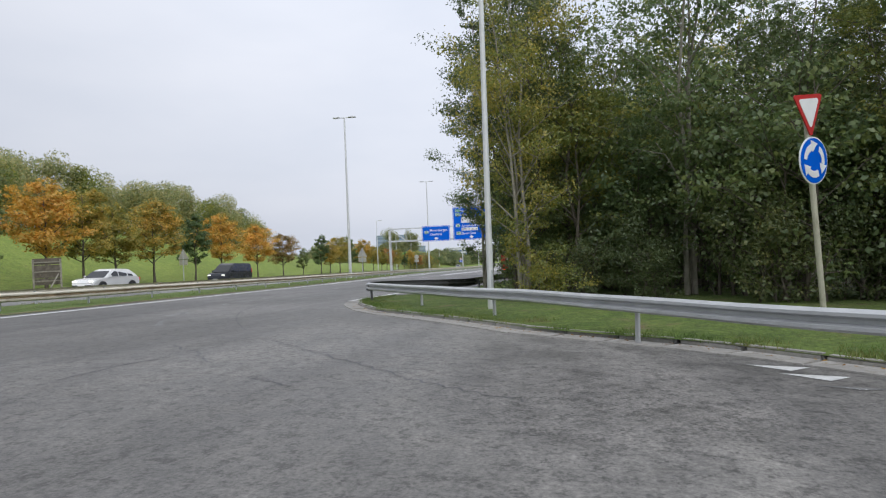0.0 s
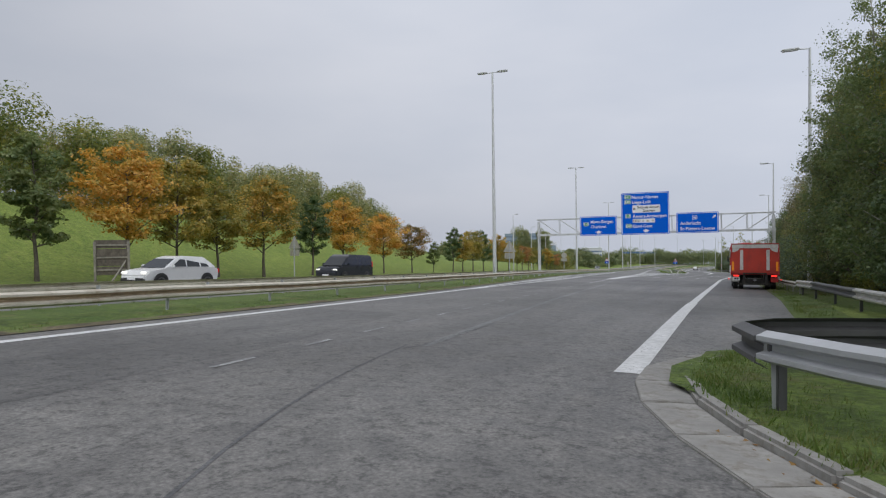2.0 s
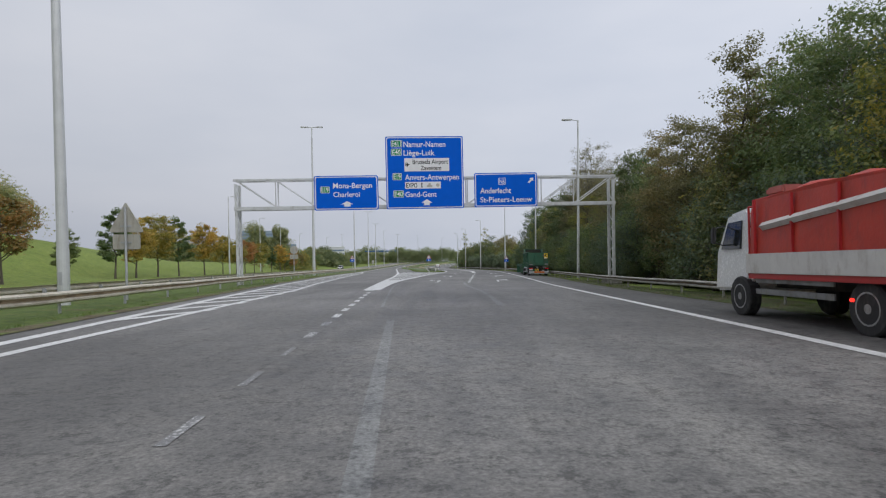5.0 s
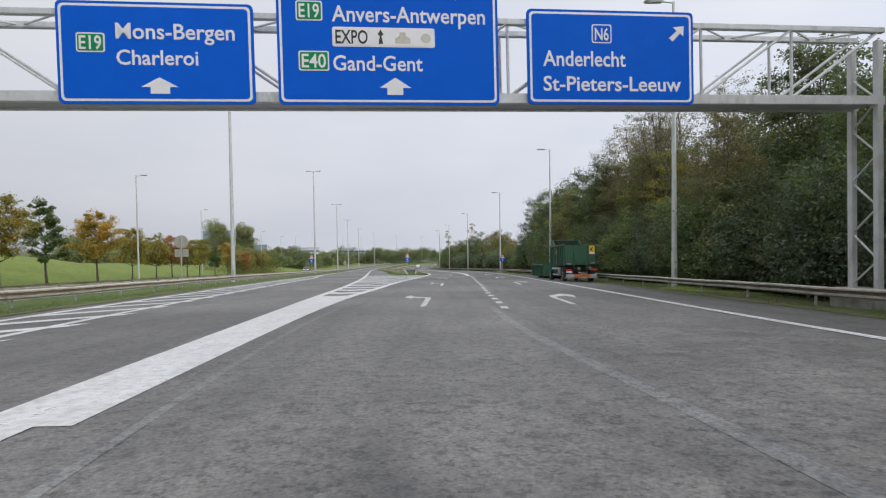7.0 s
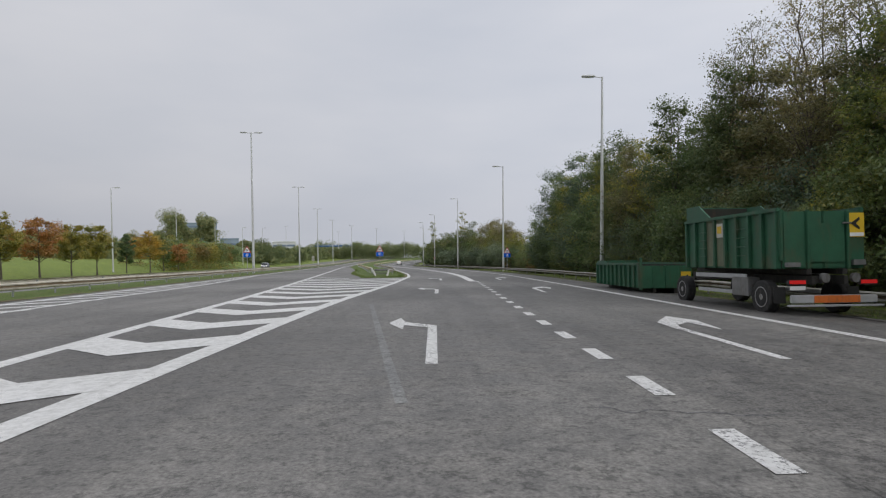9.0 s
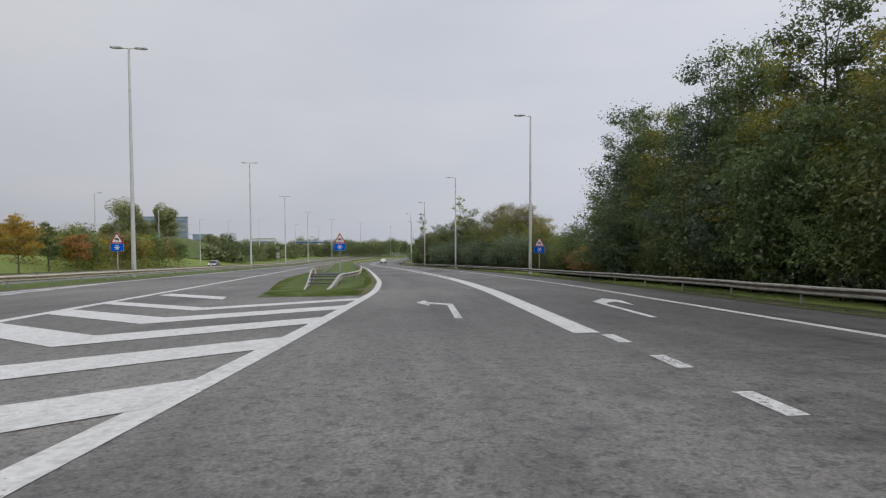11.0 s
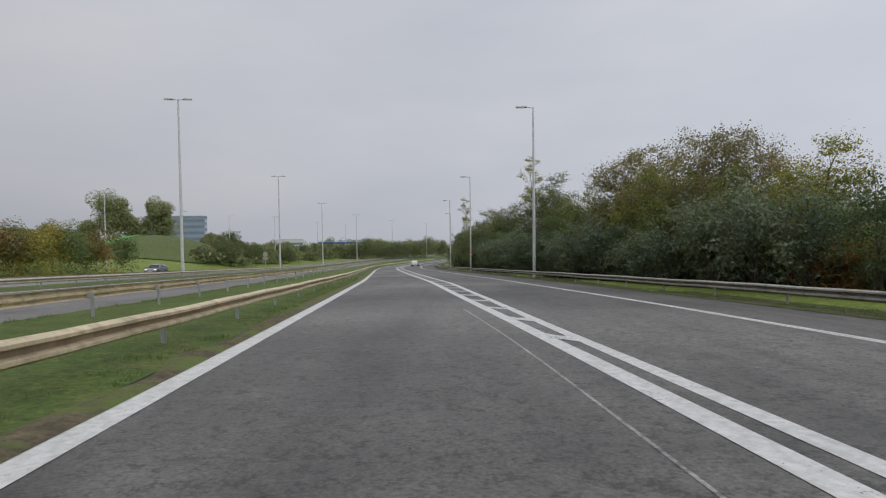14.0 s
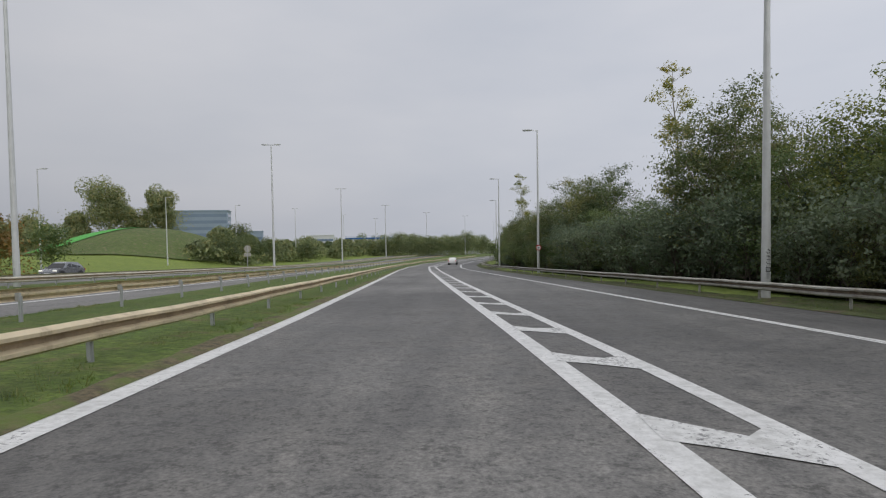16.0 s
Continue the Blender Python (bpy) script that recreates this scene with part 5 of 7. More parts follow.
def car(m, paint, label, van=False):
    """Front towards -y."""
    c = thing("van" if van else "car", m, label, "van" if van else "car")
    if van:
        L, H, W = 4.9, 1.95, 0.95
        low = [(-2.45, 0.35, W - .12), (-2.48, 0.75, W - .1), (-2.30, 1.02, W - .06), (-1.55, 1.14, W - .02), (2.42, 1.16, W), (2.45, 0.35, W - .02)]
        top = [(-1.75, 1.12, W - .08), (-0.85, 1.80, W - .18), (-0.5, H, W - .2), (2.25, H, W - .2), (2.42, 1.80, W - .14), (2.43, 1.14, W - .04)]
        shield = [(-1.72, 1.16), (-0.88, 1.78)]
        sides = [(-1.25, 0.05), (0.15, 1.15), (1.25, 2.25)]
    else:
        L, H, W = 4.5, 1.58, 0.90
        low = [(-2.20, 0.32, W - .16), (-2.25, 0.62, W - .12), (-2.05, 0.86, W - .06), (-1.05, 1.00, W - .02), (1.7, 1.04, W), (2.18, 0.98, W - .04), (2.24, 0.62, W - .06), (2.18, 0.34, W - .1)]
        top = [(-1.20, 0.97, W - .10), (-0.45, 1.46, W - .22), (0.0, H, W - .24), (1.35, H - .03, W - .24), (2.0, 1.10, W - .12), (2.02, 1.0, W - .06)]
        shield = [(-1.16, 1.01), (-0.50, 1.44)]
        sides = [(-0.75, 0.10), (0.18, 0.95), (1.03, 1.55)]
    body = part("body", hull(low, bevel=0.07), paint, c)
    part("cabin", hull(top, bevel=0.06), paint, c)
    (y0, z0), (y1, z1) = shield
    bm = bmesh.new()
    wa, wb = W - 0.16, W - 0.28
    v = [bm.verts.new(p) for p in ((-wa, y0 - 0.035, z0), (wa, y0 - 0.035, z0), (wb, y1 - 0.035, z1), (-wb, y1 - 0.035, z1), (-wa, y0 + 0.02, z0), (wa, y0 + 0.02, z0), (wb, y1 + 0.02, z1), (-wb, y1 + 0.02, z1))]
    for f in ((0, 1, 2, 3), (7, 6, 5, 4), (0, 4, 5, 1), (1, 5, 6, 2), (2, 6, 7, 3), (3, 7, 4, 0)):
        bm.faces.new([v[k] for k in f])
    part("windscreen", bm, GLASS_DARK, c)
    for s in (-1, 1):
        for k, (a, b) in enumerate(sides):
            if van and k:
                continue
            zt = H - 0.16
            cut = 0.35 if k == 0 else 0.0
            lower = 1.06 if not van else 1.20
            out = [(a, lower), (b, lower), (b - (0.25 if k == 2 else 0), zt - (0.05 if k == 2 else 0)), (a + cut + 0.2 * (k == 0), zt)]
            bm = bmesh.new()
            fa = [bm.verts.new((s * (W - 0.085 - 0.12 * (z - lower) / (zt - lower)), y, z)) for y, z in out]
            fb = [bm.verts.new((s * (W - 0.16 - 0.12 * (z - lower) / (zt - lower)), y, z)) for y, z in out]
            bm.faces.new(fa)
            bm.faces.new(fb[::-1])
            for i in range(4):
                bm.faces.new((fa[i], fb[i], fb[(i + 1) % 4], fa[(i + 1) % 4]))
            part("side_window", bm, GLASS_DARK, c)
        for y in (-1.42, 1.38) if not van else (-1.55, 1.5):
            wheel(c, s * (W - 0.10), y, 0.34, 0.21, s)
            bm = lathe([(-0.02, 0.40), (0.02, 0.40)], 18)
            bmesh.ops.translate(bm, vec=(s * (W - 0.015), y, 0.36), verts=bm.verts)
            part("wheel_arch", bm, PLASTIC, c)
        part("headlight", boxes(((s * (W - 0.28), low[1][0] + 0.10, 0.76 if not van else 0.86), (0.34, 0.14, 0.14)), bevel=0.04), HEAD_LAMP, c)
        part("tail_light", boxes(((s * (W - 0.14), L / 2 - 0.05, 0.86 if not van else 1.2), (0.18, 0.12, 0.20 if not van else 0.55)), bevel=0.03), TAIL, c)
        part("mirror", boxes(((s * (W + 0.08), -0.85 if not van else -1.25, 1.08 if not van else 1.25), (0.18, 0.10, 0.15)), bevel=0.03), paint, c)
    part("bumper", boxes(((0, low[1][0] + 0.03, 0.42), (2 * W - 0.34, 0.14, 0.20)), bevel=0.04), PLASTIC, c)
    part("number_plate", boxes(((0, low[1][0] - 0.045, 0.5), (0.5, 0.02, 0.11))), WHITE, c)
    if van:
        for s in (-1, 1):
            part("door_print", boxes(((s * (W - 0.15), 1.0, 1.52), (0.02, 0.9, 0.07))), WHITE, c, "pale unreadable print bar")
    return c


def on_road(x, y, turn, lift=0.0):
    return TIP @ pose(x, far(y), dip(x, y) + lift, 0, 0, turn)


car(on_road(-11.5, 37.5, 4), CAR_WHITE, "white sport utility car with headlights on")
car(on_road(-11.6, 52.0, 4), CAR_DARK, "dark grey panel van with headlights on", van=True)
car(on_road(-12.2, 25.6, 6), CAR_DARK, "dark grey hatchback on the opposite carriageway")
car(on_road(-32.5, 258.0, 6), CAR_SILVER, "silver estate car on the opposite carriageway")
car(on_road(1.5, 330.0, 178), CAR_WHITE, "small white car far ahead on the lanes")


def lorry(m):
    """Rear at y = 0, driving towards +y."""
    t = thing("lorry", m, "red tarpaulin lorry with white bands standing on the shoulder", "lorry")
    W, Lb, z0, z1 = 1.26, 4.7, 1.02, 2.72
    part("chassis", boxes(((-0.42, 3.3, 0.80), (0.10, 6.4, 0.24)), ((0.42, 3.3, 0.80), (0.10, 6.4, 0.24)), ((0, 0.9, 0.80), (0.9, 0.1, 0.2)), ((0, 3.2, 0.8), (0.9, 0.1, 0.2)), bevel=0.01), CHASSIS, t)
    part("load_bed", boxes(((0, Lb / 2, z0 - 0.05), (2 * W, Lb, 0.14)), bevel=0.015), RED, t, "red steel load bed frame")
    cover = part("canvas_cover", hull([(0.05, z0, W - .02), (0.05, z1, W - .02), (2.2, z1 + .03, W - .03), (Lb - .05, z1 - .02, W - .10), (Lb, z1 - .35, W - .04), (Lb, z0, W - .02)], bevel=0.05), TARP, t, "sagging red tarpaulin cover")
    for s in (-1, 1):
        part("side_band", boxes(((s * (W + 0.03), Lb / 2 + 0.1, z0 + 0.22), (0.03, Lb - 0.2, 0.44)), bevel=0.008), TARP_WHITE, t)
        bm = bmesh.new()
        rod(bm, (s * (W + 0.005), 0.3, 2.35), (s * (W - 0.02), Lb - 0.6, 2.05), 0.09, n=4)
        part("slant_band", bm, TARP_WHITE, t)
        for k in range(4):
            part("stake", boxes(((s * (W - 0.005), 0.25 + k * 1.38, (z0 + z1) / 2), (0.06, 0.07, z1 - z0 - 0.1)), bevel=0.01), RED, t)
        bm = bmesh.new()
        for k in range(7):
            rod(bm, (s * (W + 0.02), 0.5 + k * 0.6, z0 + 0.45), (s * (W + 0.02), 0.5 + k * 0.6, z0 + 0.02), 0.008, n=4)
        part("lashing", bm, PLASTIC, t)
    panel("rear_gate", -W, W, z0 - 0.02, z1 + 0.05, -0.06, 0.02, TARP, t, 0.04, "red rear gate of the lorry")
    fr = part("rear_frame", boxes(((0, -0.05, z1 + 0.05), (2 * W + 0.06, 0.10, 0.05)), ((-W - 0.005, -0.05, 1.78), (0.05, 0.10, 1.85)), ((W + 0.005, -0.05, 1.78), (0.05, 0.10, 1.85)), bevel=0.008), RED, t)
    part("top_band", boxes(((0, -0.075, z1 - 0.10), (2 * W - 0.06, 0.03, 0.22)), bevel=0.006), TARP_WHITE, t)
    for s in (-1, 1):
        part("upright_band", boxes(((s * 0.70, -0.075, 1.80), (0.17, 0.03, 1.22)), bevel=0.006), TARP_WHITE, t)
        flat("corner_band", [(s * 0.80, z1 - 0.22), (s * 1.20, z1 - 0.22), (s * 1.20, z1 - 0.46), (s * 1.05, z1 - 0.44), (s * 0.88, z1 - 0.34)], -0.085, -0.062, TARP_WHITE, t)
        part("marker", boxes(((s * 1.17, -0.075, 1.42), (0.12, 0.03, 0.55)), bevel=0.006), AMBER, t)
        part("mudguard", boxes(((s * 1.03, -0.02, 0.62), (0.42, 0.06, 0.30)), bevel=0.03), RED if s > 0 else TARP_WHITE, t)
        lightbox = part("tail_lamp", boxes(((s * 1.0, -0.10, 0.84), (0.34, 0.10, 0.13)), bevel=0.02), PLASTIC, t)
        part("lens", boxes(((s * 1.0, -0.155, 0.84), (0.28, 0.02, 0.09))), TAIL_ON, lightbox)
        part("side_marker", boxes(((s * (W + 0.12), 0.1 if s > 0 else 1.2, 0.62), (0.06, 0.06, 0.06)), bevel=0.01), TAIL_ON, t)
    part("gate_seam", boxes(((0, -0.066, 1.16), (2 * W - 0.3, 0.014, 0.02))), TARP, t)
    # slack folds of tarpaulin and lashed bundles above the side boards
    for k, (y, z, r) in enumerate(((0.9, 2.62, 0.20), (1.9, 2.70, 0.24), (2.9, 2.66, 0.26), (3.8, 2.60, 0.22))):
        bm = bmesh.new()
        bmesh.ops.create_icosphere(bm, subdivisions=2, radius=1.0, matrix=pose(-0.55 + 0.2 * (k % 2), y, z) @ Matrix.Diagonal((0.62, 0.55, r, 1)))
        for v in bm.verts:
            v.co += v.normal * 0.05 * noise.noise(v.co * 3)
        part("tarp_fold", bm, TARP, t, "slack bundled fold of red tarpaulin")
    part("number_plate", boxes(((-0.98, -0.10, 0.66), (0.34, 0.02, 0.20))), WHITE, t)
    part("plate_bars", boxes(((-1.05, -0.115, 0.66), (0.10, 0.012, 0.10)), ((-0.92, -0.115, 0.66), (0.10, 0.012, 0.10))), BLACK, t)
    lift = part("tail_lift", boxes(((0, -0.06, 0.98), (1.3, 0.16, 0.09)), ((-0.58, 0.10, 0.62), (0.12, 0.30, 0.62)), ((0.62, 0.10, 0.62), (0.12, 0.30, 0.62)), ((0, 0.25, 0.52), (1.3, 0.20, 0.28)), ((0, 0.05, 0.34), (1.9, 0.10, 0.10)), bevel=0.02), CHASSIS, t, "black tail lift frame below the gate")
    part("hitch", boxes(((0, -0.08, 0.58), (0.16, 0.12, 0.12)), bevel=0.02), STEEL, lift)
    for s in (-1, 1):
        wheel(t, s * 1.02, 1.15, 0.47, 0.28, s)
        wheel(t, s * 0.72, 1.15, 0.47, 0.26, s)
        wheel(t, s * 1.04, 5.25, 0.47, 0.28, s)
        part("side_guard", boxes(((s * 1.18, 3.2, 0.62), (0.04, 2.6, 0.12)), ((s * 1.18, 3.2, 0.86), (0.04, 2.6, 0.10)), bevel=0.008), STEEL, t)
    cab = part("cab", hull([(4.95, 0.62, 1.12), (4.92, 2.42, 1.02), (5.25, 2.58, 0.98), (6.15, 2.48, 0.98), (6.58, 1.55, 1.10), (6.62, 0.55, 1.12)], bevel=0.08), CAR_WHITE, t, "white lorry cab")
    for s in (-1, 1):
        bm = bmesh.new()
        out = [(5.35, 1.60), (6.25, 1.60), (6.02, 2.25), (5.35, 2.28)]
        fa = [bm.verts.new((s * (1.115 - 0.1 * (z - 1.6)), y, z)) for y, z in out]
        fb = [bm.verts.new((s * (1.02 - 0.1 * (z - 1.6)), y, z)) for y, z in out]
        bm.faces.new(fa)
        bm.faces.new(fb[::-1])
        for i in range(4):
            bm.faces.new((fa[i], fb[i], fb[(i + 1) % 4], fa[(i + 1) % 4]))
        part("side_window", bm, GLASS_DARK, cab)
        mir = part("mirror", boxes(((s * 1.38, 6.1, 1.95), (0.10, 0.16, 0.42)), bevel=0.03), PLASTIC, t)
        bm = bmesh.new()
        rod(bm, (s * 1.05, 6.15, 2.2), (s * 1.38, 6.1, 2.12), 0.015, n=6)
        rod(bm, (s * 1.08, 6.2, 1.7), (s * 1.38, 6.1, 1.78), 0.015, n=6)
        part("mirror_arm", bm, PLASTIC, mir)
    bm = bmesh.new()
    for s in (-1, 1):
        rod(bm, (s * 1.15, 4.82, 0.95), (s * 1.15, 4.82, 2.55), 0.025, n=6)
    for z in (1.2, 1.5, 1.8, 2.1, 2.4, 2.55):
        rod(bm, (-1.15, 4.82, z), (1.15, 4.82, z), 0.018, n=6)
    part("headboard", bm, RED, t, "red steel ladder rack behind the cab")
    part("roof_box", boxes(((0, 4.3, 2.86), (1.7, 0.7, 0.20)), bevel=0.05), plain("faded pink cover", (0.42, 0.14, 0.12), 0.7, 0, 0.2, 2.0), t)
    return t


lorry(on_road(14.65, 57.3, 0))


def ribbed_tub(parent, x0, y0, y1, zb, zt, W, ribs, mat_rib, pale=()):
    """Open steel tub with standing ribs on its long sides."""
    th = 0.05
    for s in (-1, 1):
        part("side_wall", boxes(((s * (W - th / 2), (y0 + y1) / 2, (zb + zt) / 2), (th, y1 - y0, zt - zb)), bevel=0.006), SKIP, parent)
        n = ribs
        for k in range(n + 1):
            y = y0 + 0.05 + (y1 - y0 - 0.1) * k / n
            part("rib", boxes(((s * (W + 0.045), y, (zb + zt) / 2 - 0.02), (0.10, 0.11, zt - zb - 0.06)), bevel=0.012), mat_rib, parent)
        for k in pale:
            a = y0 + 0.11 + (y1 - y0 - 0.1) * k / n
            b = y0 - 0.01 + (y1 - y0 - 0.1) * (k + 1) / n
            part("scuffed_panel", boxes(((s * (W + 0.004), (a + b) / 2, (zb + zt) / 2), (0.012, b - a, zt - zb - 0.10))), SKIP_PALE, parent)
        part("top_rail", boxes(((s * (W + 0.03), (y0 + y1) / 2, zt), (0.15, y1 - y0 + 0.1, 0.10)), bevel=0.02), SKIP, parent)
        part("inner_wall", boxes(((s * (W - th - 0.012), (y0 + y1) / 2, (zb + zt) / 2), (0.016, y1 - y0 - 0.1, zt - zb - 0.06))), SKIP_IN, parent)
    part("tub_floor", boxes(((0, (y0 + y1) / 2, zb + 0.03), (2 * W - 0.1, y1 - y0, 0.08))), SKIP_IN, parent)
    part("front_wall", boxes(((0, y1 - th / 2, (zb + zt) / 2), (2 * W, th, zt - zb)), bevel=0.006), SKIP, parent)


def warning_sticker(parent, x, z, y):
    a = part("sticker", boxes(((x, y, z), (0.46, 0.014, 0.62)), bevel=0.003), YELLOW, parent, "yellow sticker with a black mark")
    flat("mark", [(x + 0.08, z + 0.20), (x - 0.16, z + 0.04), (x + 0.08, z - 0.12), (x + 0.10, z - 0.06), (x - 0.02, z + 0.04), (x + 0.10, z + 0.14)], y - 0.018, y - 0.006, BLACK, a)
    part("print_bar", boxes(((x, y - 0.012, z - 0.24), (0.40, 0.012, 0.09))), WHITE, a)


def container_trailer(m):
    t = thing("trailer", m, "grey drawbar trailer chassis standing on the hard shoulder", "trailer")
    part("frame", boxes(((-0.45, 3.1, 0.92), (0.12, 6.2, 0.22)), ((0.45, 3.1, 0.92), (0.12, 6.2, 0.22)), ((0, 0.6, 0.92), (0.8, 0.12, 0.2)), ((0, 3.0, 0.92), (0.8, 0.12, 0.2)), ((0, 5.6, 0.92), (0.8, 0.12, 0.2)), bevel=0.01), CHASSIS, t)
    for s in (-1, 1):
        wheel(t, s * 1.05, 1.1, 0.45, 0.30, s)
        wheel(t, s * 1.05, 5.7, 0.45, 0.30, s)
        part("side_bar", boxes(((s * 1.2, 3.2, 0.98), (0.05, 2.9, 0.13)), ((s * 1.2, 3.2, 0.52), (0.05, 2.6, 0.11)), bevel=0.01), GALV, t, "galvanised side guard bar")
        part("mud_flap", boxes(((s * 1.05, 0.52, 0.52), (0.34, 0.03, 0.42)), bevel=0.008), PLASTIC, t)
        lb = part("light_box", boxes(((s * 0.98, -0.05, 0.86), (0.50, 0.10, 0.14)), bevel=0.02), PLASTIC, t)
        part("lens", boxes(((s * 0.98, -0.105, 0.88), (0.44, 0.02, 0.09))), TAIL, lb)
        bm = lathe([(-0.05, 0.12), (0.05, 0.12)], 14)
        bmesh.ops.rotate(bm, cent=(0, 0, 0), matrix=Matrix.Rotation(radians(90), 3, "Z"), verts=bm.verts)
        bmesh.ops.translate(bm, vec=(s * 0.42 + 0.25, -0.02, 0.98), verts=bm.verts)
        part("roller", bm, STEEL, t)
    part("toolbox", boxes(((-1.08, 2.0, 0.70), (0.36, 0.85, 0.52)), bevel=0.02), STEEL, t, "grey steel toolbox")
    part("number_plate", boxes(((-0.95, -0.06, 0.73), (0.42, 0.02, 0.10))), WHITE, t)
    part("bumper", boxes(((0, -0.10, 0.46), (2.36, 0.10, 0.20)), bevel=0.02), GALV, t)
    part("bumper_plate", boxes(((0.05, -0.165, 0.46), (1.25, 0.02, 0.18)), bevel=0.004), RUST, t, "orange reflective bumper plate")
    part("step_bar", boxes(((0, -0.16, 0.30), (2.6, 0.10, 0.05)), bevel=0.01), GALV, t)
    bm = bmesh.new()
    rod(bm, (-0.4, 6.2, 0.8), (0, 7.6, 0.7), 0.05, n=8)
    rod(bm, (0.4, 6.2, 0.8), (0, 7.6, 0.7), 0.05, n=8)
    part("drawbar", bm, CHASSIS, t)
    c = thing("skip_container", m @ pose(0, 0, 1.06), "green ribbed steel skip container loaded on a trailer", "container")
    part("skid", boxes(((-0.5, 2.95, 0.07), (0.14, 5.7, 0.14)), ((0.5, 2.95, 0.07), (0.14, 5.7, 0.14)), bevel=0.01), CHASSIS, c)
    ribbed_tub(c, 0, 0.35, 5.35, 0.14, 1.66, 1.14, 8, SKIP, pale=(4, 5))
    for s in (-1, 1):
        bm = bmesh.new()
        x0, x1 = s * 1.09, s * 1.15
        out = [(3.7, 1.64), (4.55, 2.16), (5.37, 2.16), (5.37, 1.64)]
        fa = [bm.verts.new((x0, y, z)) for y, z in out]
        fb = [bm.verts.new((x1, y, z)) for y, z in out]
        bm.faces.new(fa)
        bm.faces.new(fb[::-1])
        for i in range(4):
            bm.faces.new((fa[i], fb[i], fb[(i + 1) % 4], fa[(i + 1) % 4]))
        part("raised_cheek", bm, SKIP, c)
        for y in (1.9, 4.1):
            bm = bmesh.new()
            for z in (0.5, 0.75, 1.0, 1.25):
                rod(bm, (s * 1.24, y - 0.2, z), (s * 1.24, y + 0.25, z), 0.015, n=6)
            part("ladder", bm, SKIP, c)
        part("hinge", boxes(((s * 1.12, 0.30, 1.0), (0.12, 0.10, 1.3)), bevel=0.015), SKIP, c)
    part("raised_headboard", boxes(((0, 5.35, 1.90), (2.3, 0.06, 0.54)), bevel=0.01), SKIP, c)
    part("headboard_lining", boxes(((0, 5.29, 1.88), (2.16, 0.03, 0.50)), bevel=0.008), SKIP_IN, c, "dark inner face of the headboard")
    part("tail_door", boxes(((-0.56, 0.28, 0.88), (1.10, 0.10, 1.46)), ((0.56, 0.28, 0.88), (1.10, 0.10, 1.46)), bevel=0.02), SKIP, c, "green double tail door")
    part("door_recess", boxes(((0.1, 0.215, 0.80), (1.0, 0.05, 1.0)), bevel=0.02), SKIP, c)
    for x in (-0.45, 0.66):
        part("door_post", boxes(((x, 0.20, 0.88), (0.09, 0.10, 1.5)), bevel=0.015), SKIP, c)
    for cc, sz in (((0.62, 0.15, 1.30), (0.24, 0.06, 0.05)), ((-0.9, 0.17, 0.25), (0.4, 0.10, 0.12)), ((0.95, 0.18, 0.30), (0.35, 0.10, 0.14))):
        part("latch", boxes((cc, sz), bevel=0.01), STEEL, c)
    warning_sticker(c, 0.92, 1.25, 0.20)
    sk = part("sticker", boxes(((-1.165, 3.2, 1.28), (0.014, 0.36, 0.42)), bevel=0.003), TARP_WHITE, c, "white and yellow sticker on the side")
    part("mark", boxes(((-1.176, 3.2, 1.30), (0.012, 0.24, 0.22))), YELLOW, sk)
    return t


container_trailer(on_road(16.86, plan_y(114.1), -1) @ Matrix.Diagonal((0.93, 1, 1, 1)))


def low_skip(m):
    c = thing("low_skip", m, "low green ribbed steel skip standing on the shoulder", "container")
    part("skid", boxes(((-0.5, 3.1, 0.10), (0.14, 6.2, 0.20)), ((0.5, 3.1, 0.10), (0.14, 6.2, 0.20)), bevel=0.01), CHASSIS, c)
    ribbed_tub(c, 0, 0.0, 6.3, 0.20, 1.10, 1.14, 10, SKIP)
    part("tail_door", boxes(((0, -0.03, 0.62), (2.28, 0.08, 0.84)), bevel=0.015), SKIP, c)
    for x in (-0.6, 0.0, 0.6):
        part("door_rib", boxes(((x, -0.09, 0.62), (0.08, 0.07, 0.80)), bevel=0.012), SKIP, c)
    for s in (-1, 1):
        part("corner_post", boxes(((s * 1.15, -0.03, 0.74), (0.11, 0.12, 1.20)), bevel=0.015), SKIP, c)
    part("far_lip", boxes(((0, 6.3, 1.16), (2.3, 0.10, 0.16)), ((-1.16, 5.4, 1.17), (0.08, 1.6, 0.12)), bevel=0.02), SKIP, c)
    warning_sticker(c, 0.92, 0.50, -0.09)
    return c


low_skip(on_road(17.42, plan_y(124.6), -1) @ Matrix.Diagonal((0.95, 0.95, 1.17, 1)))

# ---- trees ----
def tube_mesh(paths, n=6):
    """One mesh of tapering branches: each path is a list of (place, radius)."""
    verts, faces = [], []
    for path in paths:
        base = len(verts)
        for i, (p, r) in enumerate(path):
            d = (path[min(i + 1, len(path) - 1)][0] - path[max(i - 1, 0)][0]).normalized()
            a = d.orthogonal().normalized()
            b = d.cross(a)
            for k in range(n):
                t = 2 * math.pi * k / n
                verts.append(p + (a * math.cos(t) + b * math.sin(t)) * r)
        for i in range(len(path) - 1):
            for k in range(n):
                faces.append((base + i * n + k, base + i * n + (k + 1) % n, base + (i + 1) * n + (k + 1) % n, base + (i + 1) * n + k))
        faces.append(tuple(base + (len(path) - 1) * n + k for k in range(n)))
    return verts, faces


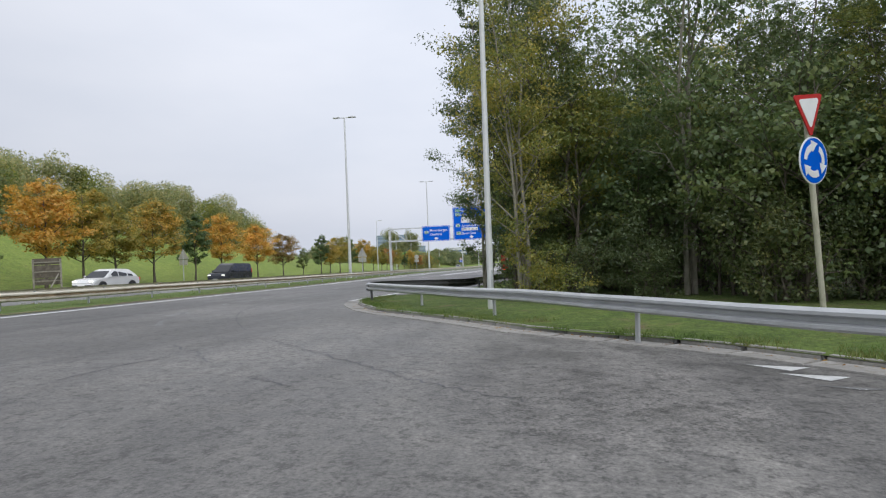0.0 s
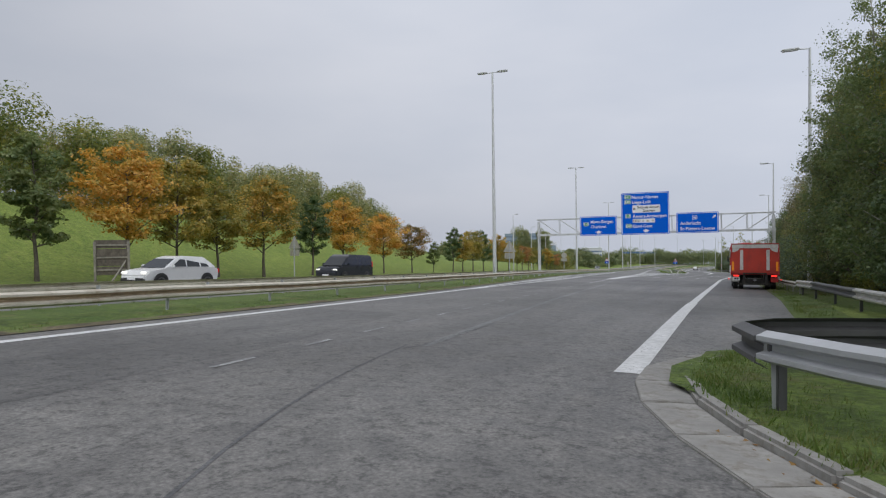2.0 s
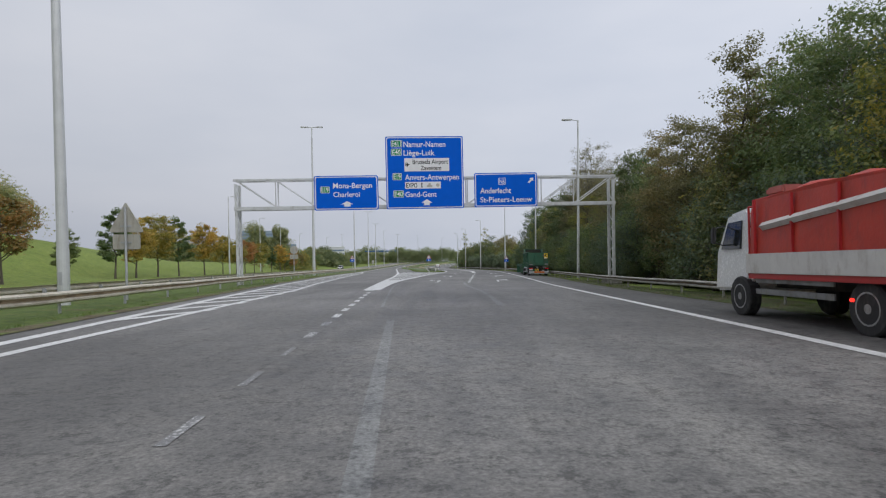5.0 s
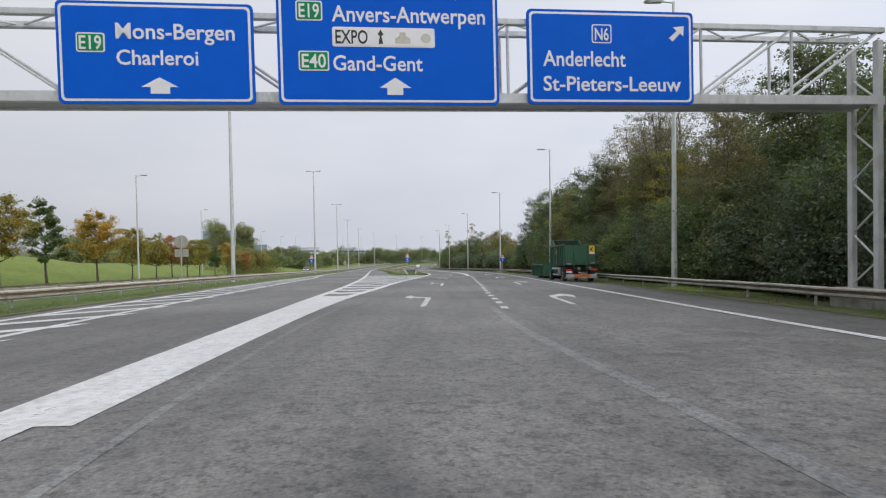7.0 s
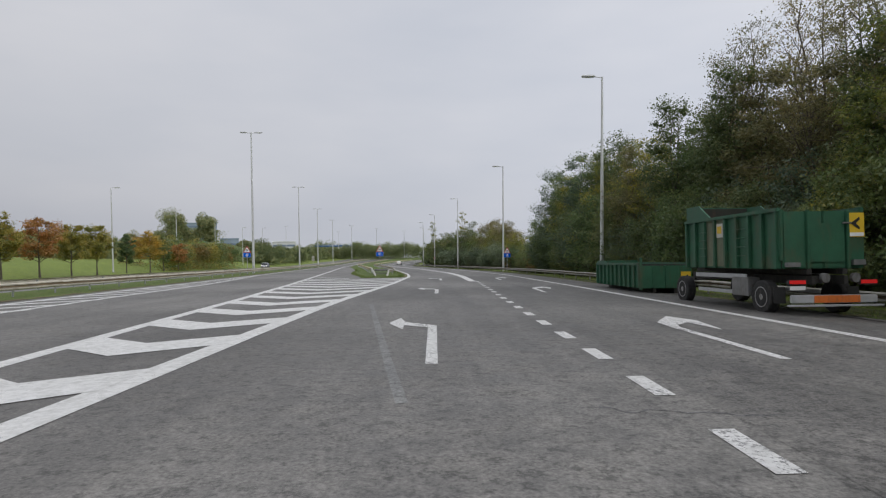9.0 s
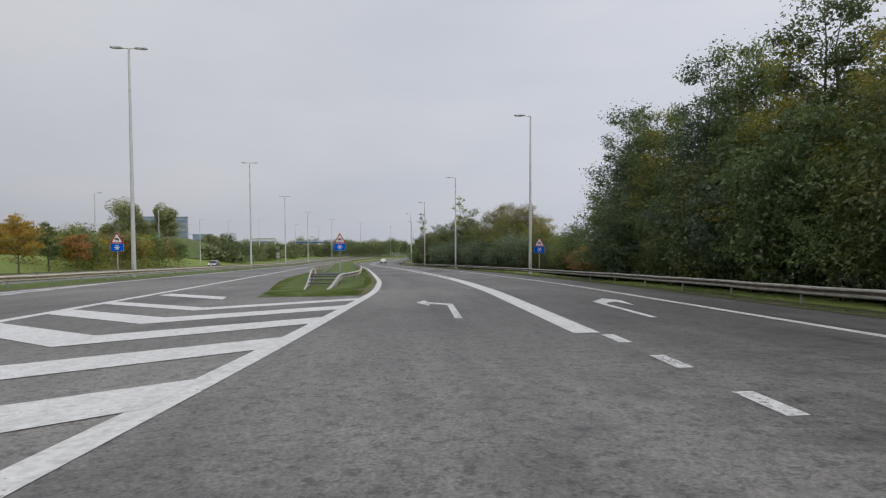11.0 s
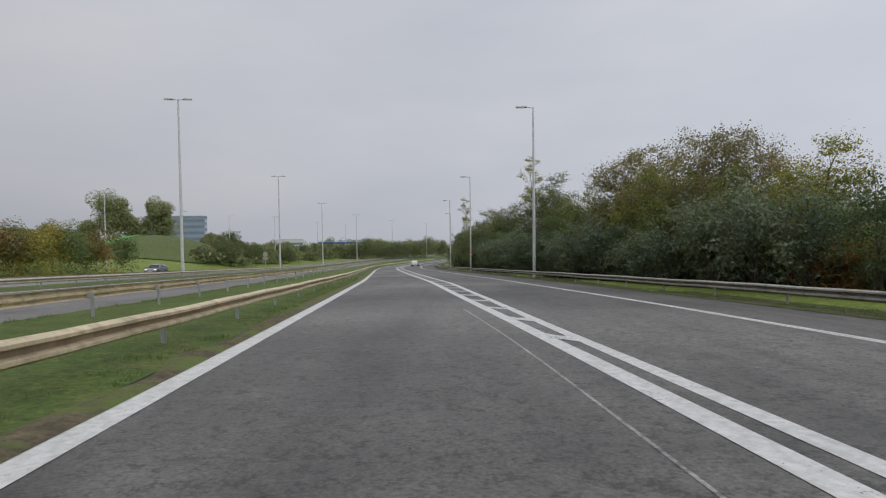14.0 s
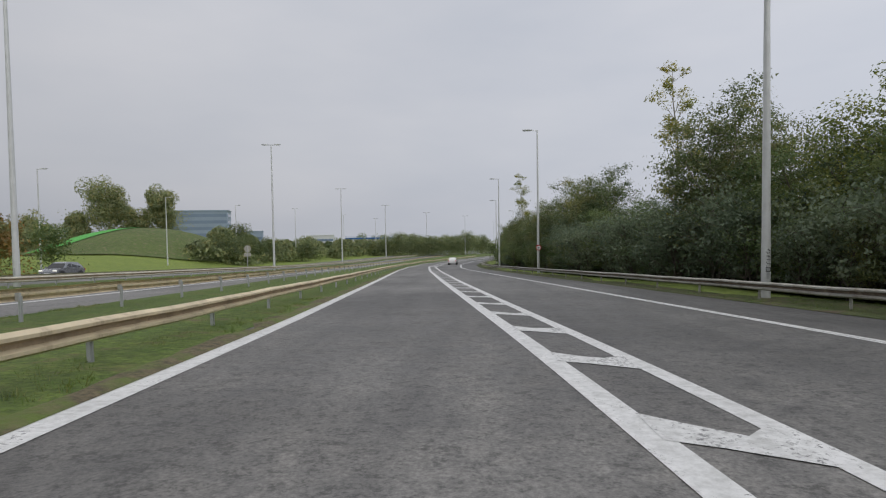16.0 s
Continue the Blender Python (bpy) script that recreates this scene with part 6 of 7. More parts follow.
def leaf_mesh(name, centres, sizes, rng, flat_up=0.5, corners=3, out=None):
    """Small leaf blades at the centres, turned every way or mostly out of their clump; folded where they have four corners."""
    n = len(centres)
    z = rng.normal(size=(n, 3))
    if out is not None:
        z = z * 0.55 + out * 1.1
    z[:, 2] += flat_up * 2
    z /= np.linalg.norm(z, axis=1)[:, None]
    a = np.cross(z, rng.normal(size=(n, 3)))
    a /= np.linalg.norm(a, axis=1)[:, None]
    b = np.cross(z, a)
    s = sizes[:, None]
    wid = 0.24 + 0.16 * rng.random((n, 1))
    if corners == 4:
        v = [centres - a * s * 0.5, centres + b * s * wid + z * s * 0.10, centres + a * s * 0.5, centres - b * s * wid + z * s * 0.10]
    else:
        v = [centres - a * s * 0.5, centres + b * s * wid + a * s * 0.25, centres - b * s * wid + a * s * 0.45]
    v = np.stack(v, 1).reshape(-1, 3)
    me = bpy.data.meshes.new(name)
    me.vertices.add(corners * n)
    me.vertices.foreach_set("co", v.astype(np.float32).ravel())
    me.loops.add(corners * n)
    me.loops.foreach_set("vertex_index", np.arange(corners * n, dtype=np.int32))
    me.polygons.add(n)
    me.polygons.foreach_set("loop_start", np.arange(0, corners * n, corners, dtype=np.int32))
    me.update(calc_edges=True)
    return me


def branching(rng, H, spread, clear, limbs, lean=0.0, rise=0.6, r0=0.12, stems=1, full=False):
    """Trunk and limbs, and the places where leaves hang."""
    paths, hang = [], []
    for st in range(stems):
        h = H * (1.0 if st == 0 else rng.uniform(0.6, 0.95))
        off = Vector((rng.normal() * 0.25, rng.normal() * 0.25, 0)) if st else Vector((0, 0, 0))
        dx, dy = rng.normal() * lean + off.x * 0.6, rng.normal() * lean + off.y * 0.6
        trunk = []
        wob = rng.normal(size=(7, 2)) * 0.02 * h
        for i in range(7):
            s = i / 6
            trunk.append((Vector((off.x + dx * s * h * 0.1 + wob[i, 0] * s, off.y + dy * s * h * 0.1 + wob[i, 1] * s, s * h * 0.97 - (0.15 if i == 0 else 0))), r0 * (1 - 0.88 * s) * (1.25 if i == 0 else 1)))
        paths.append(trunk)
        for k in range(limbs):
            s = clear + (0.97 - clear) * (k + rng.random()) / limbs
            f = s * 6
            i = min(int(f), 5)
            p0 = trunk[i][0].lerp(trunk[i + 1][0], f - i)
            ang = k * 2.4 + rng.random() * 1.2
            q = (s - clear) / (1 - clear)
            ln = spread * (0.45 + 1.1 * q * (1 - q) * 2) * rng.uniform(0.65, 1.15) * (1.0 if q < 0.8 else 0.7)
            if full == "egg":
                ln = spread * float(np.interp(q, [0, 0.3, 0.7, 1], [0.80, 1.0, 0.72, 0.30])) * rng.uniform(0.75, 1.1)
            elif full:
                ln = spread * (1.0 - 0.5 * q ** 2.6) * rng.uniform(0.6, 1.1)
            d = Vector((math.cos(ang), math.sin(ang), rise * rng.uniform(0.5, 1.4)))
            d.normalize()
            p1 = p0 + d * ln * 0.5 + Vector((0, 0, 0.05 * ln))
            p2 = p0 + d * ln + Vector((0, 0, 0.15 * ln * rng.uniform(-0.6, 1)))
            rr = max(0.012, r0 * (1 - 0.85 * s) * 0.55)
            paths.append([(p0, rr), (p1, rr * 0.6), (p2, rr * 0.2)])
            hang += [(p1, ln * 0.30), (p0.lerp(p2, 0.75), ln * 0.30), (p2, ln * 0.26)]
            for _ in range(2):
                e = p0.lerp(p2, rng.uniform(0.4, 0.9))
                sd = Vector(rng.normal(size=3))
                sd.z = abs(sd.z) * 0.6
                sd.normalize()
                e2 = e + sd * ln * 0.42
                paths.append([(e, rr * 0.45), (e.lerp(e2, 0.5), rr * 0.3), (e2, rr * 0.12)])
                hang += [(e2, ln * 0.22), (e.lerp(e2, 0.5), ln * 0.2)]
        hang.append((trunk[-1][0], spread * 0.28))
    return paths, hang


def leaves_round(rng, hang, n, clump=0.44, uneven=0.8):
    """Leaves in domed sprays round the ends of the twigs, some sprays full and some nearly bare; also which way each leaf faces out."""
    c = np.array([h[0][:] for h in hang])
    r = np.array([h[1] for h in hang])
    w = r ** 1.6 * (1 - uneven + uneven * rng.gamma(0.7, 1.4, len(r)))
    pick = rng.choice(len(c), n, p=w / w.sum())
    d = rng.normal(size=(n, 3))
    d /= np.linalg.norm(d, axis=1)[:, None]
    d[:, 2] = np.where(d[:, 2] < 0, d[:, 2] * 0.40, d[:, 2] * 0.85)
    far_out = rng.uniform(0.25, 1.0, n) ** 0.6 * rng.uniform(0.8, 1.25, n)
    return c[pick] + d * (r[pick] * clump * 2.0 * far_out)[:, None], d


def tree(name, seed, H, spread, clear, limbs, leaves, size, leaf_mat, bark, label, category="tree", group="", r0=0.12, stems=1, lean=0.3, rise=0.6, flat_up=0.5, full=False, corners=3, uneven=0.8):
    rng = np.random.default_rng(seed)
    t = thing(name, Matrix(), label, category, group)
    paths, hang = branching(rng, H, spread, clear, limbs, lean, rise, r0, stems, full)
    v, f = tube_mesh(paths)
    mesh_object("trunk", v, f, bark, t, smooth=True)
    pts, out = leaves_round(rng, hang, leaves, 0.56 if full == "egg" else 0.68 if full else 0.50, uneven)
    pts[:, 2] = np.maximum(pts[:, 2], 0.05)
    me = leaf_mesh("crown", pts, size * rng.uniform(0.6, 1.35, leaves), rng, flat_up, corners, out)
    me.materials.append(leaf_mat)
    crown = new("crown", me)
    crown.parent = t
    return t


def plant(kinds, spots, rng, lo=0.85, hi=1.15, used=None):
    """Each kind stands at its first spot; the rest are copies, turned and scaled."""
    used = set() if used is None else used
    for x, y in spots:
        k = kinds[int(rng.integers(len(kinds)))]
        s = rng.uniform(lo, hi)
        m = Matrix.Translation(R(x, y, 0.0)) @ pose(0, 0, 0, 0, 0, rng.uniform(0, 360)) @ Matrix.Diagonal((s, s, s * rng.uniform(0.9, 1.12), 1))
        if k.name in used:
            copy_thing(k, m)
        else:
            k.matrix_world = m
            used.add(k.name)
    return used


rng = np.random.default_rng(11)
# avenue of maples beyond the opposite carriageway
AV = "avenue trees on the embankment foot"
maple = lambda seed, mat, label, H=8.6, n=12000, sp=3.3: tree("maple_tree", seed, H, sp, 0.24, 26, n, 0.235, mat, BARK, label, "tree", AV, 0.13, 1, 0.2, 0.5, 0.5, "egg")
m_orange = maple(1, LEAF_ORANGE, "round maple tree with bright orange autumn leaves")
m_gold = maple(2, LEAF_GOLD, "maple tree turning yellow-green in autumn")
m_dark = maple(3, LEAF_DARK, "dense maple tree still in dark green leaf", 8.6, 11000, 2.1)
m_rust = maple(4, LEAF_RUST, "maple tree with rust-brown thinning leaves", 7.6, 9000)
m_gold2 = maple(5, LEAF_GOLD, "yellow-orange maple tree with a narrow crown", 8.0, 9500, 2.8)
row = [(11, m_gold2, 1.0), (17.5, m_gold, 1.05), (25, m_dark, 1.0), (31.5, m_gold, 1.0), (37.7, m_dark, 1.0), (43.4, m_orange, 1.06), (48.3, m_gold, 1.0), (52.7, m_gold2, 0.98), (58.3, m_orange, 1.0), (67, m_dark, 0.98), (74, m_orange, 0.98),
       (85.5, m_orange, 0.90), (95.4, m_rust, 0.95), (105, m_dark, 0.60), (115, m_dark, 0.95), (119.5, m_gold2, 0.9), (126, m_gold, 0.92), (133.5, m_dark, 1.02), (143.4, m_orange, 0.92), (153, m_gold, 0.78), (160.5, m_gold2, 0.82), (168.3, m_rust, 0.92), (175, m_gold, 0.72), (182, m_gold, 0.76), (192, m_dark, 0.72), (201.5, m_orange, 0.78), (209, m_dark, 0.78), (216, m_rust, 0.74)]
row = [(plan_y(y), k, s) for y, k, s in row]
row = [(left_line(y) - 24.6 + rng.uniform(-0.3, 0.3), y, k, s) for y, k, s in row]
seen = set()
for x, y, k, s in row:
    m = Matrix.Translation(R(x, y)) @ pose(0, 0, 0, 0, 0, rng.uniform(0, 360)) @ Matrix.Diagonal((s, s, s, 1))
    if k.name in seen:
        copy_thing(k, m)
    else:
        k.matrix_world = m
        seen.add(k.name)

# roadside wood on the right: slim multi-stemmed trees
WD = "roadside wood beside the shoulder"
def wood_set(first, specs, spread, n, size, name, label, group, bark=None, r0=0.075, lean=0.7, rise=0.9, flat_up=0.25, full=False, corners=3, uneven=0.7):
    return [tree(name, first + i, H, spread, c, L, n, size, mat, BARK_PALE if i % 2 else BARK, label, "tree", group, r0, st, lean, rise, flat_up, full, corners, uneven)
            for i, (H, c, L, mat, st) in enumerate(specs)]


SP = [(12.5, 0.12, 18, LEAF_WOOD, 2), (11.5, 0.15, 17, LEAF_DARK, 3), (13.0, 0.2, 17, LEAF_NEAR, 2), (10.5, 0.10, 17, LEAF_NEAR, 3)]
near_kinds = wood_set(20, SP, 2.2, 17000, 0.085, "young_tree", "slim multi-stemmed young tree in thinning autumn leaf", WD, corners=4)
back_kinds = wood_set(30, SP[:3], 2.4, 8500, 0.135, "slim_tree", "slim tree deeper in the roadside wood", WD)
bush_kinds = [tree("bush", 40 + i, H, 1.5, 0.03, 11, 5600, 0.085, mat, BARK, "leafy roadside bush under the trees", "bush", "bushes under the wood", 0.035, 3, 1.2, 0.7, 0.4, corners=4, uneven=0.5)
              for i, (H, mat) in enumerate([(2.6, LEAF_WOOD), (3.2, LEAF_DARK), (2.3, LEAF_NEAR)])]
far_enough = lambda p, d: math.hypot(p[0] - 20.4, p[1] - 4.5) > d
kx = lambda y: right_edge(y) + (5.6 if y < 24 else 5.2 if y < 31 else 4.4 if y < 36 else 3.5)
front_row, back_row = [], []
for y in np.arange(12.5, 50, 2.2):
    front_row.append((kx(y) + 0.4 + rng.uniform(-0.7, 0.9), y + rng.uniform(-0.9, 0.9)))
    for o in (3.2, 6.4, 10.0):
        back_row.append((kx(y) + o + rng.uniform(-1, 1), y + rng.uniform(-0.9, 0.9)))
for x in np.arange(25, 46, 1.7):
    front_row.append((x + 3, 38 - 0.78 * x + rng.uniform(0, 2.5)))
    back_row.append((x + 5, 41 - 0.78 * x + rng.uniform(0, 3)))
front_row = [q for q in front_row if far_enough(q, 15.8)]
back_row = [q for q in back_row if far_enough(q, 17.5)]
pick = [near_kinds[0], near_kinds[1], near_kinds[2], near_kinds[0], near_kinds[1], near_kinds[2], near_kinds[3]]
plant(pick, front_row, rng, 0.82, 1.1)
copy_thing(near_kinds[1], Matrix.Translation(R(18.1, 27.4)) @ pose(0, 0, 0, 0, 0, 70) @ Matrix.Scale(1.0, 4))
copy_thing(near_kinds[1], Matrix.Translation(R(16.6, 27.9)) @ pose(0, 0, 0, 0, 0, 190) @ Matrix.Scale(0.84, 4))
plant(back_kinds, back_row, rng, 0.85, 1.1)
plant(bush_kinds, [q for q in [(kx(y) - 0.3 + rng.uniform(-0.5, 2.5), y) for y in np.arange(13, 60, 1.8)] + [(x + 3, 37.6 - 0.78 * x) for x in np.arange(25, 44, 1.6)] if far_enough(q, 15.2)], rng, 0.6, 1.15)
thicket = []
for x in np.arange(22, 44, 0.9):
    thicket.append((x + 3, 33.4 - 0.78 * x + rng.uniform(0, 3)))
for k in range(46):
    u = rng.uniform(0, 1)
    x = 22 + 24 * u
    thicket.append((x + 1.5 + rng.uniform(0, 4.5), 35.5 - 0.76 * x + 2.2 + rng.uniform(0, 3.5)))
for y in np.arange(17, 34, 0.9):
    thicket.append((kx(y) + rng.uniform(1.5, 7.5), y + rng.uniform(-0.5, 0.5)))
plant(bush_kinds[:2], [q for q in thicket if far_enough(q, 11.0) and not (21.5 < q[0] < 28 and q[1] < 19.5)], rng, 0.9, 1.55, set(k.name for k in bush_kinds))
# further along: a dense belt of roadside trees, with bushes at its foot
WS = [(12.5, 0.05, 26, LEAF_WOOD, 2), (11.8, 0.04, 26, LEAF_DARK, 2), (12.8, 0.06, 30, LEAF_OLIVE, 2), (12.0, 0.05, 26, LEAF_NEAR, 2), (12.6, 0.05, 28, LEAF_DUSK, 2)]
wood_kinds = wood_set(60, WS, 2.9, 19000, 0.165, "roadside_tree", "roadside tree in mixed green and yellowing leaf", WD, r0=0.12, lean=0.5, rise=0.7, flat_up=0.35, full=True)
wood_back = wood_set(65, WS[:2], 3.1, 8000, 0.26, "roadside_back_tree", "tree deeper in the roadside belt", WD, r0=0.12, lean=0.5, rise=0.7, flat_up=0.35, full=True)
tall = lambda y: float(np.interp(y, [50, 60, 70, 78, 84, 90, 96, 107, 112, 118, 123, 134, 138, 152, 157, 165, 170, 173, 177], [0.90, 0.93, 0.96, 0.95, 0.86, 0.80, 0.88, 1.0, 0.98, 0.95, 1.0, 1.0, 0.92, 0.95, 1.10, 1.12, 1.0, 1.12, 1.05]))


def plant_belt(kinds, ys, off, jitter, scale, fresh=True):
    used = set() if fresh else {k.name for k in kinds if k.matrix_world.translation.length > 1}
    for y in ys:
        k = kinds[int(rng.integers(len(kinds)))]
        s = scale(y) * rng.uniform(0.9, 1.08)
        x, yy = right_edge(y) + off + rng.uniform(-jitter, jitter), y + rng.uniform(-1, 1)
        m = Matrix.Translation(R(x, yy)) @ pose(0, 0, 0, 0, 0, rng.uniform(0, 360)) @ Matrix.Diagonal((max(s, 0.85), max(s, 0.85), s, 1))
        if k.name in used:
            copy_thing(k, m)
        else:
            k.matrix_world = m
            used.add(k.name)


plant_belt([wood_kinds[k] for k in (0, 1, 3, 4, 1)], np.arange(50, 76, 2.8), 5.6, 0.9, tall)
plant_belt([wood_kinds[k] for k in (2, 2, 2, 2, 3)], np.arange(76, 92, 2.0), 5.6, 0.9, tall, False)
plant_belt([wood_kinds[k] for k in (1, 4, 1, 0)], np.arange(92, 102, 2.5), 5.8, 0.9, lambda y: tall(y) * 0.95, False)
plant_belt([wood_kinds[k] for k in (0, 2, 3, 2, 0)], np.arange(102, 136, 3.0), 6.2, 0.9, lambda y: tall(y) * 0.9, False)
plant_belt([wood_kinds[k] for k in (0, 1, 3, 2, 4, 1)], np.arange(136, 175.5, 2.8), 5.6, 0.9, tall, False)
plant_belt(wood_back, np.arange(50, 171, 3.0), 10.5, 1.6, tall)
# a dense dark hedge of low trees in front of the belt
hedge = [tree("hedge_tree", 75 + i, 5.6, 2.2, 0.02, 24, 9000, 0.15, mat, BARK, "low dense roadside tree in dark leaf by the guardrail", "tree", WD, 0.06, 3, 0.9, 0.6, 0.35, True, uneven=0.3) for i, mat in enumerate((LEAF_DARK, LEAF_DUSK, LEAF_WOOD))]
plant_belt([hedge[k] for k in (0, 1, 1, 2)], [y for y in np.arange(56, 176, 2.5) if not 77 < y < 90], 4.2, 0.5, lambda y: 1.0 + 0.25 * noise.noise(Vector((y * 0.11, 0, 0))) + (0.2 if y > 150 else 0))
for k, (y, o, sc) in enumerate(((174.5, 6.7, 1.0), (177.0, 6.7, 0.90), (178.6, 8.8, 1.0))):
    copy_thing(wood_kinds[(4, 1, 4)[k]], Matrix.Translation(R(right_edge(y) + o, y)) @ pose(0, 0, 0, 0, 0, 40 + 95 * k) @ Matrix.Scale(sc, 4))
# tall thin-leaved trees that overtop the belt
airy = [tree("thin_leaved_tree", 70 + i, H, 3.4, 0.22, 26, 9000, 0.13, LEAF_OLIVE, BARK, "tall tree thinning to bare twigs above the roadside belt", "tree", WD, 0.15, 3, 0.8, 1.1, 0.2, uneven=0.9) for i, H in enumerate((17.0, 15.5))]
plant(airy, [(right_edge(y) + 6.6 + rng.uniform(-1, 1), y) for y in (115.5, 117.5, 119.5, 121.5, 123.5, 126, 129, 131.5, 133.5)], rng, 0.82, 0.93)
plant(airy, [(right_edge(y) + 6.6 + rng.uniform(-1, 1), y) for y in (107, 109.5, 112, 114)], rng, 0.68, 0.76, {k.name for k in airy})
plant(airy, [(right_edge(y) + 7.6, y) for y in (159.5, 163, 166)], rng, 0.74, 0.8, {k.name for k in airy})
# dense dark trees where the shoulder wood begins
for k, (y, s, o) in enumerate(((33.5, 0.78, 3.9), (37.0, 0.82, 3.7), (40.5, 0.84, 3.7), (44.0, 0.86, 3.7), (47.5, 0.86, 3.7), (51.0, 0.86, 3.7), (54.5, 0.86, 3.7), (58, 0.86, 3.9))):
    copy_thing(wood_kinds[(1, 1, 0)[k % 3]], Matrix.Translation(R(right_edge(y) + o, y)) @ pose(0, 0, 0, 0, 0, 67 * k) @ Matrix.Scale(s, 4))
plant(bush_kinds[:2], [(right_edge(y) + 3.4 + rng.uniform(-0.3, 1.5), y) for y in np.arange(60, 176, 2.4)], rng, 0.8, 1.5, set(k.name for k in bush_kinds))
# low reddish scrub, then a younger wood past the gap
scrub = tree("scrub_bush", 80, 2.8, 1.9, 0.03, 14, 2600, 0.10, LEAF_RUST, BARK, "reddish autumn scrub bush beside the shoulder", "bush", "reddish scrub", 0.04, 3, 1.2, 0.7, 0.4)
plant([scrub], [(right_edge(y) + 6.5 + rng.uniform(0, 9), y) for y in np.arange(178, 195, 1.1)], rng, 0.75, 1.1)
YS = [(7.4, 0.05, 22, LEAF_DARK, 2), (7.4, 0.05, 22, LEAF_WOOD, 2), (7.0, 0.05, 22, LEAF_NEAR, 2), (7.0, 0.05, 22, LEAF_OLIVE, 2), (7.6, 0.05, 22, LEAF_DUSK, 2), (4.6, 0.05, 20, LEAF_RUST, 3)]
young = wood_set(90, YS, 2.7, 19000, 0.118, "young_roadside_tree", "young roadside tree in green and yellowing leaf", "young wood past the gap", r0=0.10, lean=0.5, rise=0.7, flat_up=0.35, full=True, uneven=0.35)
young_back = wood_set(94, YS[:2], 2.7, 4200, 0.26, "young_back_tree", "young tree deeper in the wood past the gap", "young wood past the gap", r0=0.10, lean=0.5, rise=0.7, flat_up=0.35, full=True)
grow = lambda y: float(np.interp(y, [186, 192, 198, 203, 208, 214, 228, 236, 247, 260, 275, 290, 340], [0.55, 0.70, 0.82, 0.91, 1.05, 1.16, 1.25, 1.15, 1.12, 1.08, 1.02, 0.98, 0.95]))
plant_belt([young[k] for k in (0, 4, 5, 0)], np.arange(186, 201, 2.2), 6.8, 1.2, grow)
plant_belt([young[k] for k in (2, 3, 2, 3, 2)], np.arange(201, 224, 1.5), 7.4, 1.5, grow, False)
plant_belt([young[k] for k in (0, 4, 1, 0)], np.arange(224, 340, 1.7), 6.9, 1.5, grow, False)
for k, (y, sc) in enumerate(((226.5, 1.2), (229.5, 1.32))):
    copy_thing(young[(0, 2)[k]], Matrix.Translation(R(right_edge(y) + 7.2, y)) @ pose(0, 0, 0, 0, 0, 30 + 80 * k) @ Matrix.Scale(sc, 4))
plant_belt(young_back, np.arange(186, 340, 2.4), 10.5, 1.6, lambda y: grow(y) * 1.0)
willow = tree("willow_bush", 98, 3.4, 2.2, 0.03, 14, 3600, 0.15, LEAF_WILLOW, BARK, "grey-green willow bush beside the guardrail", "bush", "willow bushes", 0.04, 4, 1.2, 0.7, 0.3)
plant([willow], [(right_edge(y) + 3.9 + rng.uniform(-0.3, 1.0), y) for y in np.arange(198, 262, 3.1)], rng, 0.75, 1.2)
plant(bush_kinds[:2], [(right_edge(y) + 4.5 + rng.uniform(-0.3, 1.5), y) for y in np.arange(188, 300, 3.4)], rng, 0.8, 1.3, set(k.name for k in bush_kinds))
birch = tree("birch_tree", 97, 10.5, 1.7, 0.2, 20, 4200, 0.11, LEAF_NEAR, BARK_PALE, "tall thin birch with sparse pale leaves", "tree", "", 0.09, 1, 0.3, 1.2, 0.2)
birch.matrix_world = upright(19.0, 243, 0, s=1.32)
copy_thing(birch, upright(14.0, 298, 40, s=1.1))


# closed woods on the embankment crest and in the far distance
def wood_mass(name, seed, spots, per, size, mat, label, lumps=16):
    """Many crowns as one mass: lumpy clusters of leaves, with gaps between them."""
    g = np.random.default_rng(seed)
    pts, sz, outs = [], [], []
    for x, y, h, w in spots:
        o = R(x, y)
        lc = g.normal(size=(lumps, 3))
        lc *= (g.uniform(0.15, 1.0, lumps) ** 0.5 / np.linalg.norm(lc, axis=1))[:, None]
        lc = lc * np.array([w * 0.36, w * 0.36, h * 0.30]) + np.array([0, 0, h * 0.56])
        lr = min(w, h) * g.uniform(0.16, 0.27, lumps)
        k = g.integers(lumps, size=per)
        d = g.normal(size=(per, 3))
        d /= np.linalg.norm(d, axis=1)[:, None]
        p = lc[k] + d * (lr[k] * g.uniform(0.5, 1.08, per) ** 0.6)[:, None]
        p[:, 2] = np.clip(p[:, 2], 0.2, None)
        outs.append(d)
        low = max(1, per // 5)
        p[:low] = np.stack([g.normal(size=low) * w * 0.3, g.normal(size=low) * w * 0.3, g.uniform(0, h * 0.5, low)], 1)
        pts.append(p + np.array(o[:]))
        sz.append(size * g.uniform(0.6, 1.4, per))
    me = leaf_mesh(name, np.concatenate(pts), np.concatenate(sz), g, 0.3, 3, np.concatenate(outs))
    me.materials.append(mat)
    return tagged(new(name, me), label, "trees", kind="stuff")


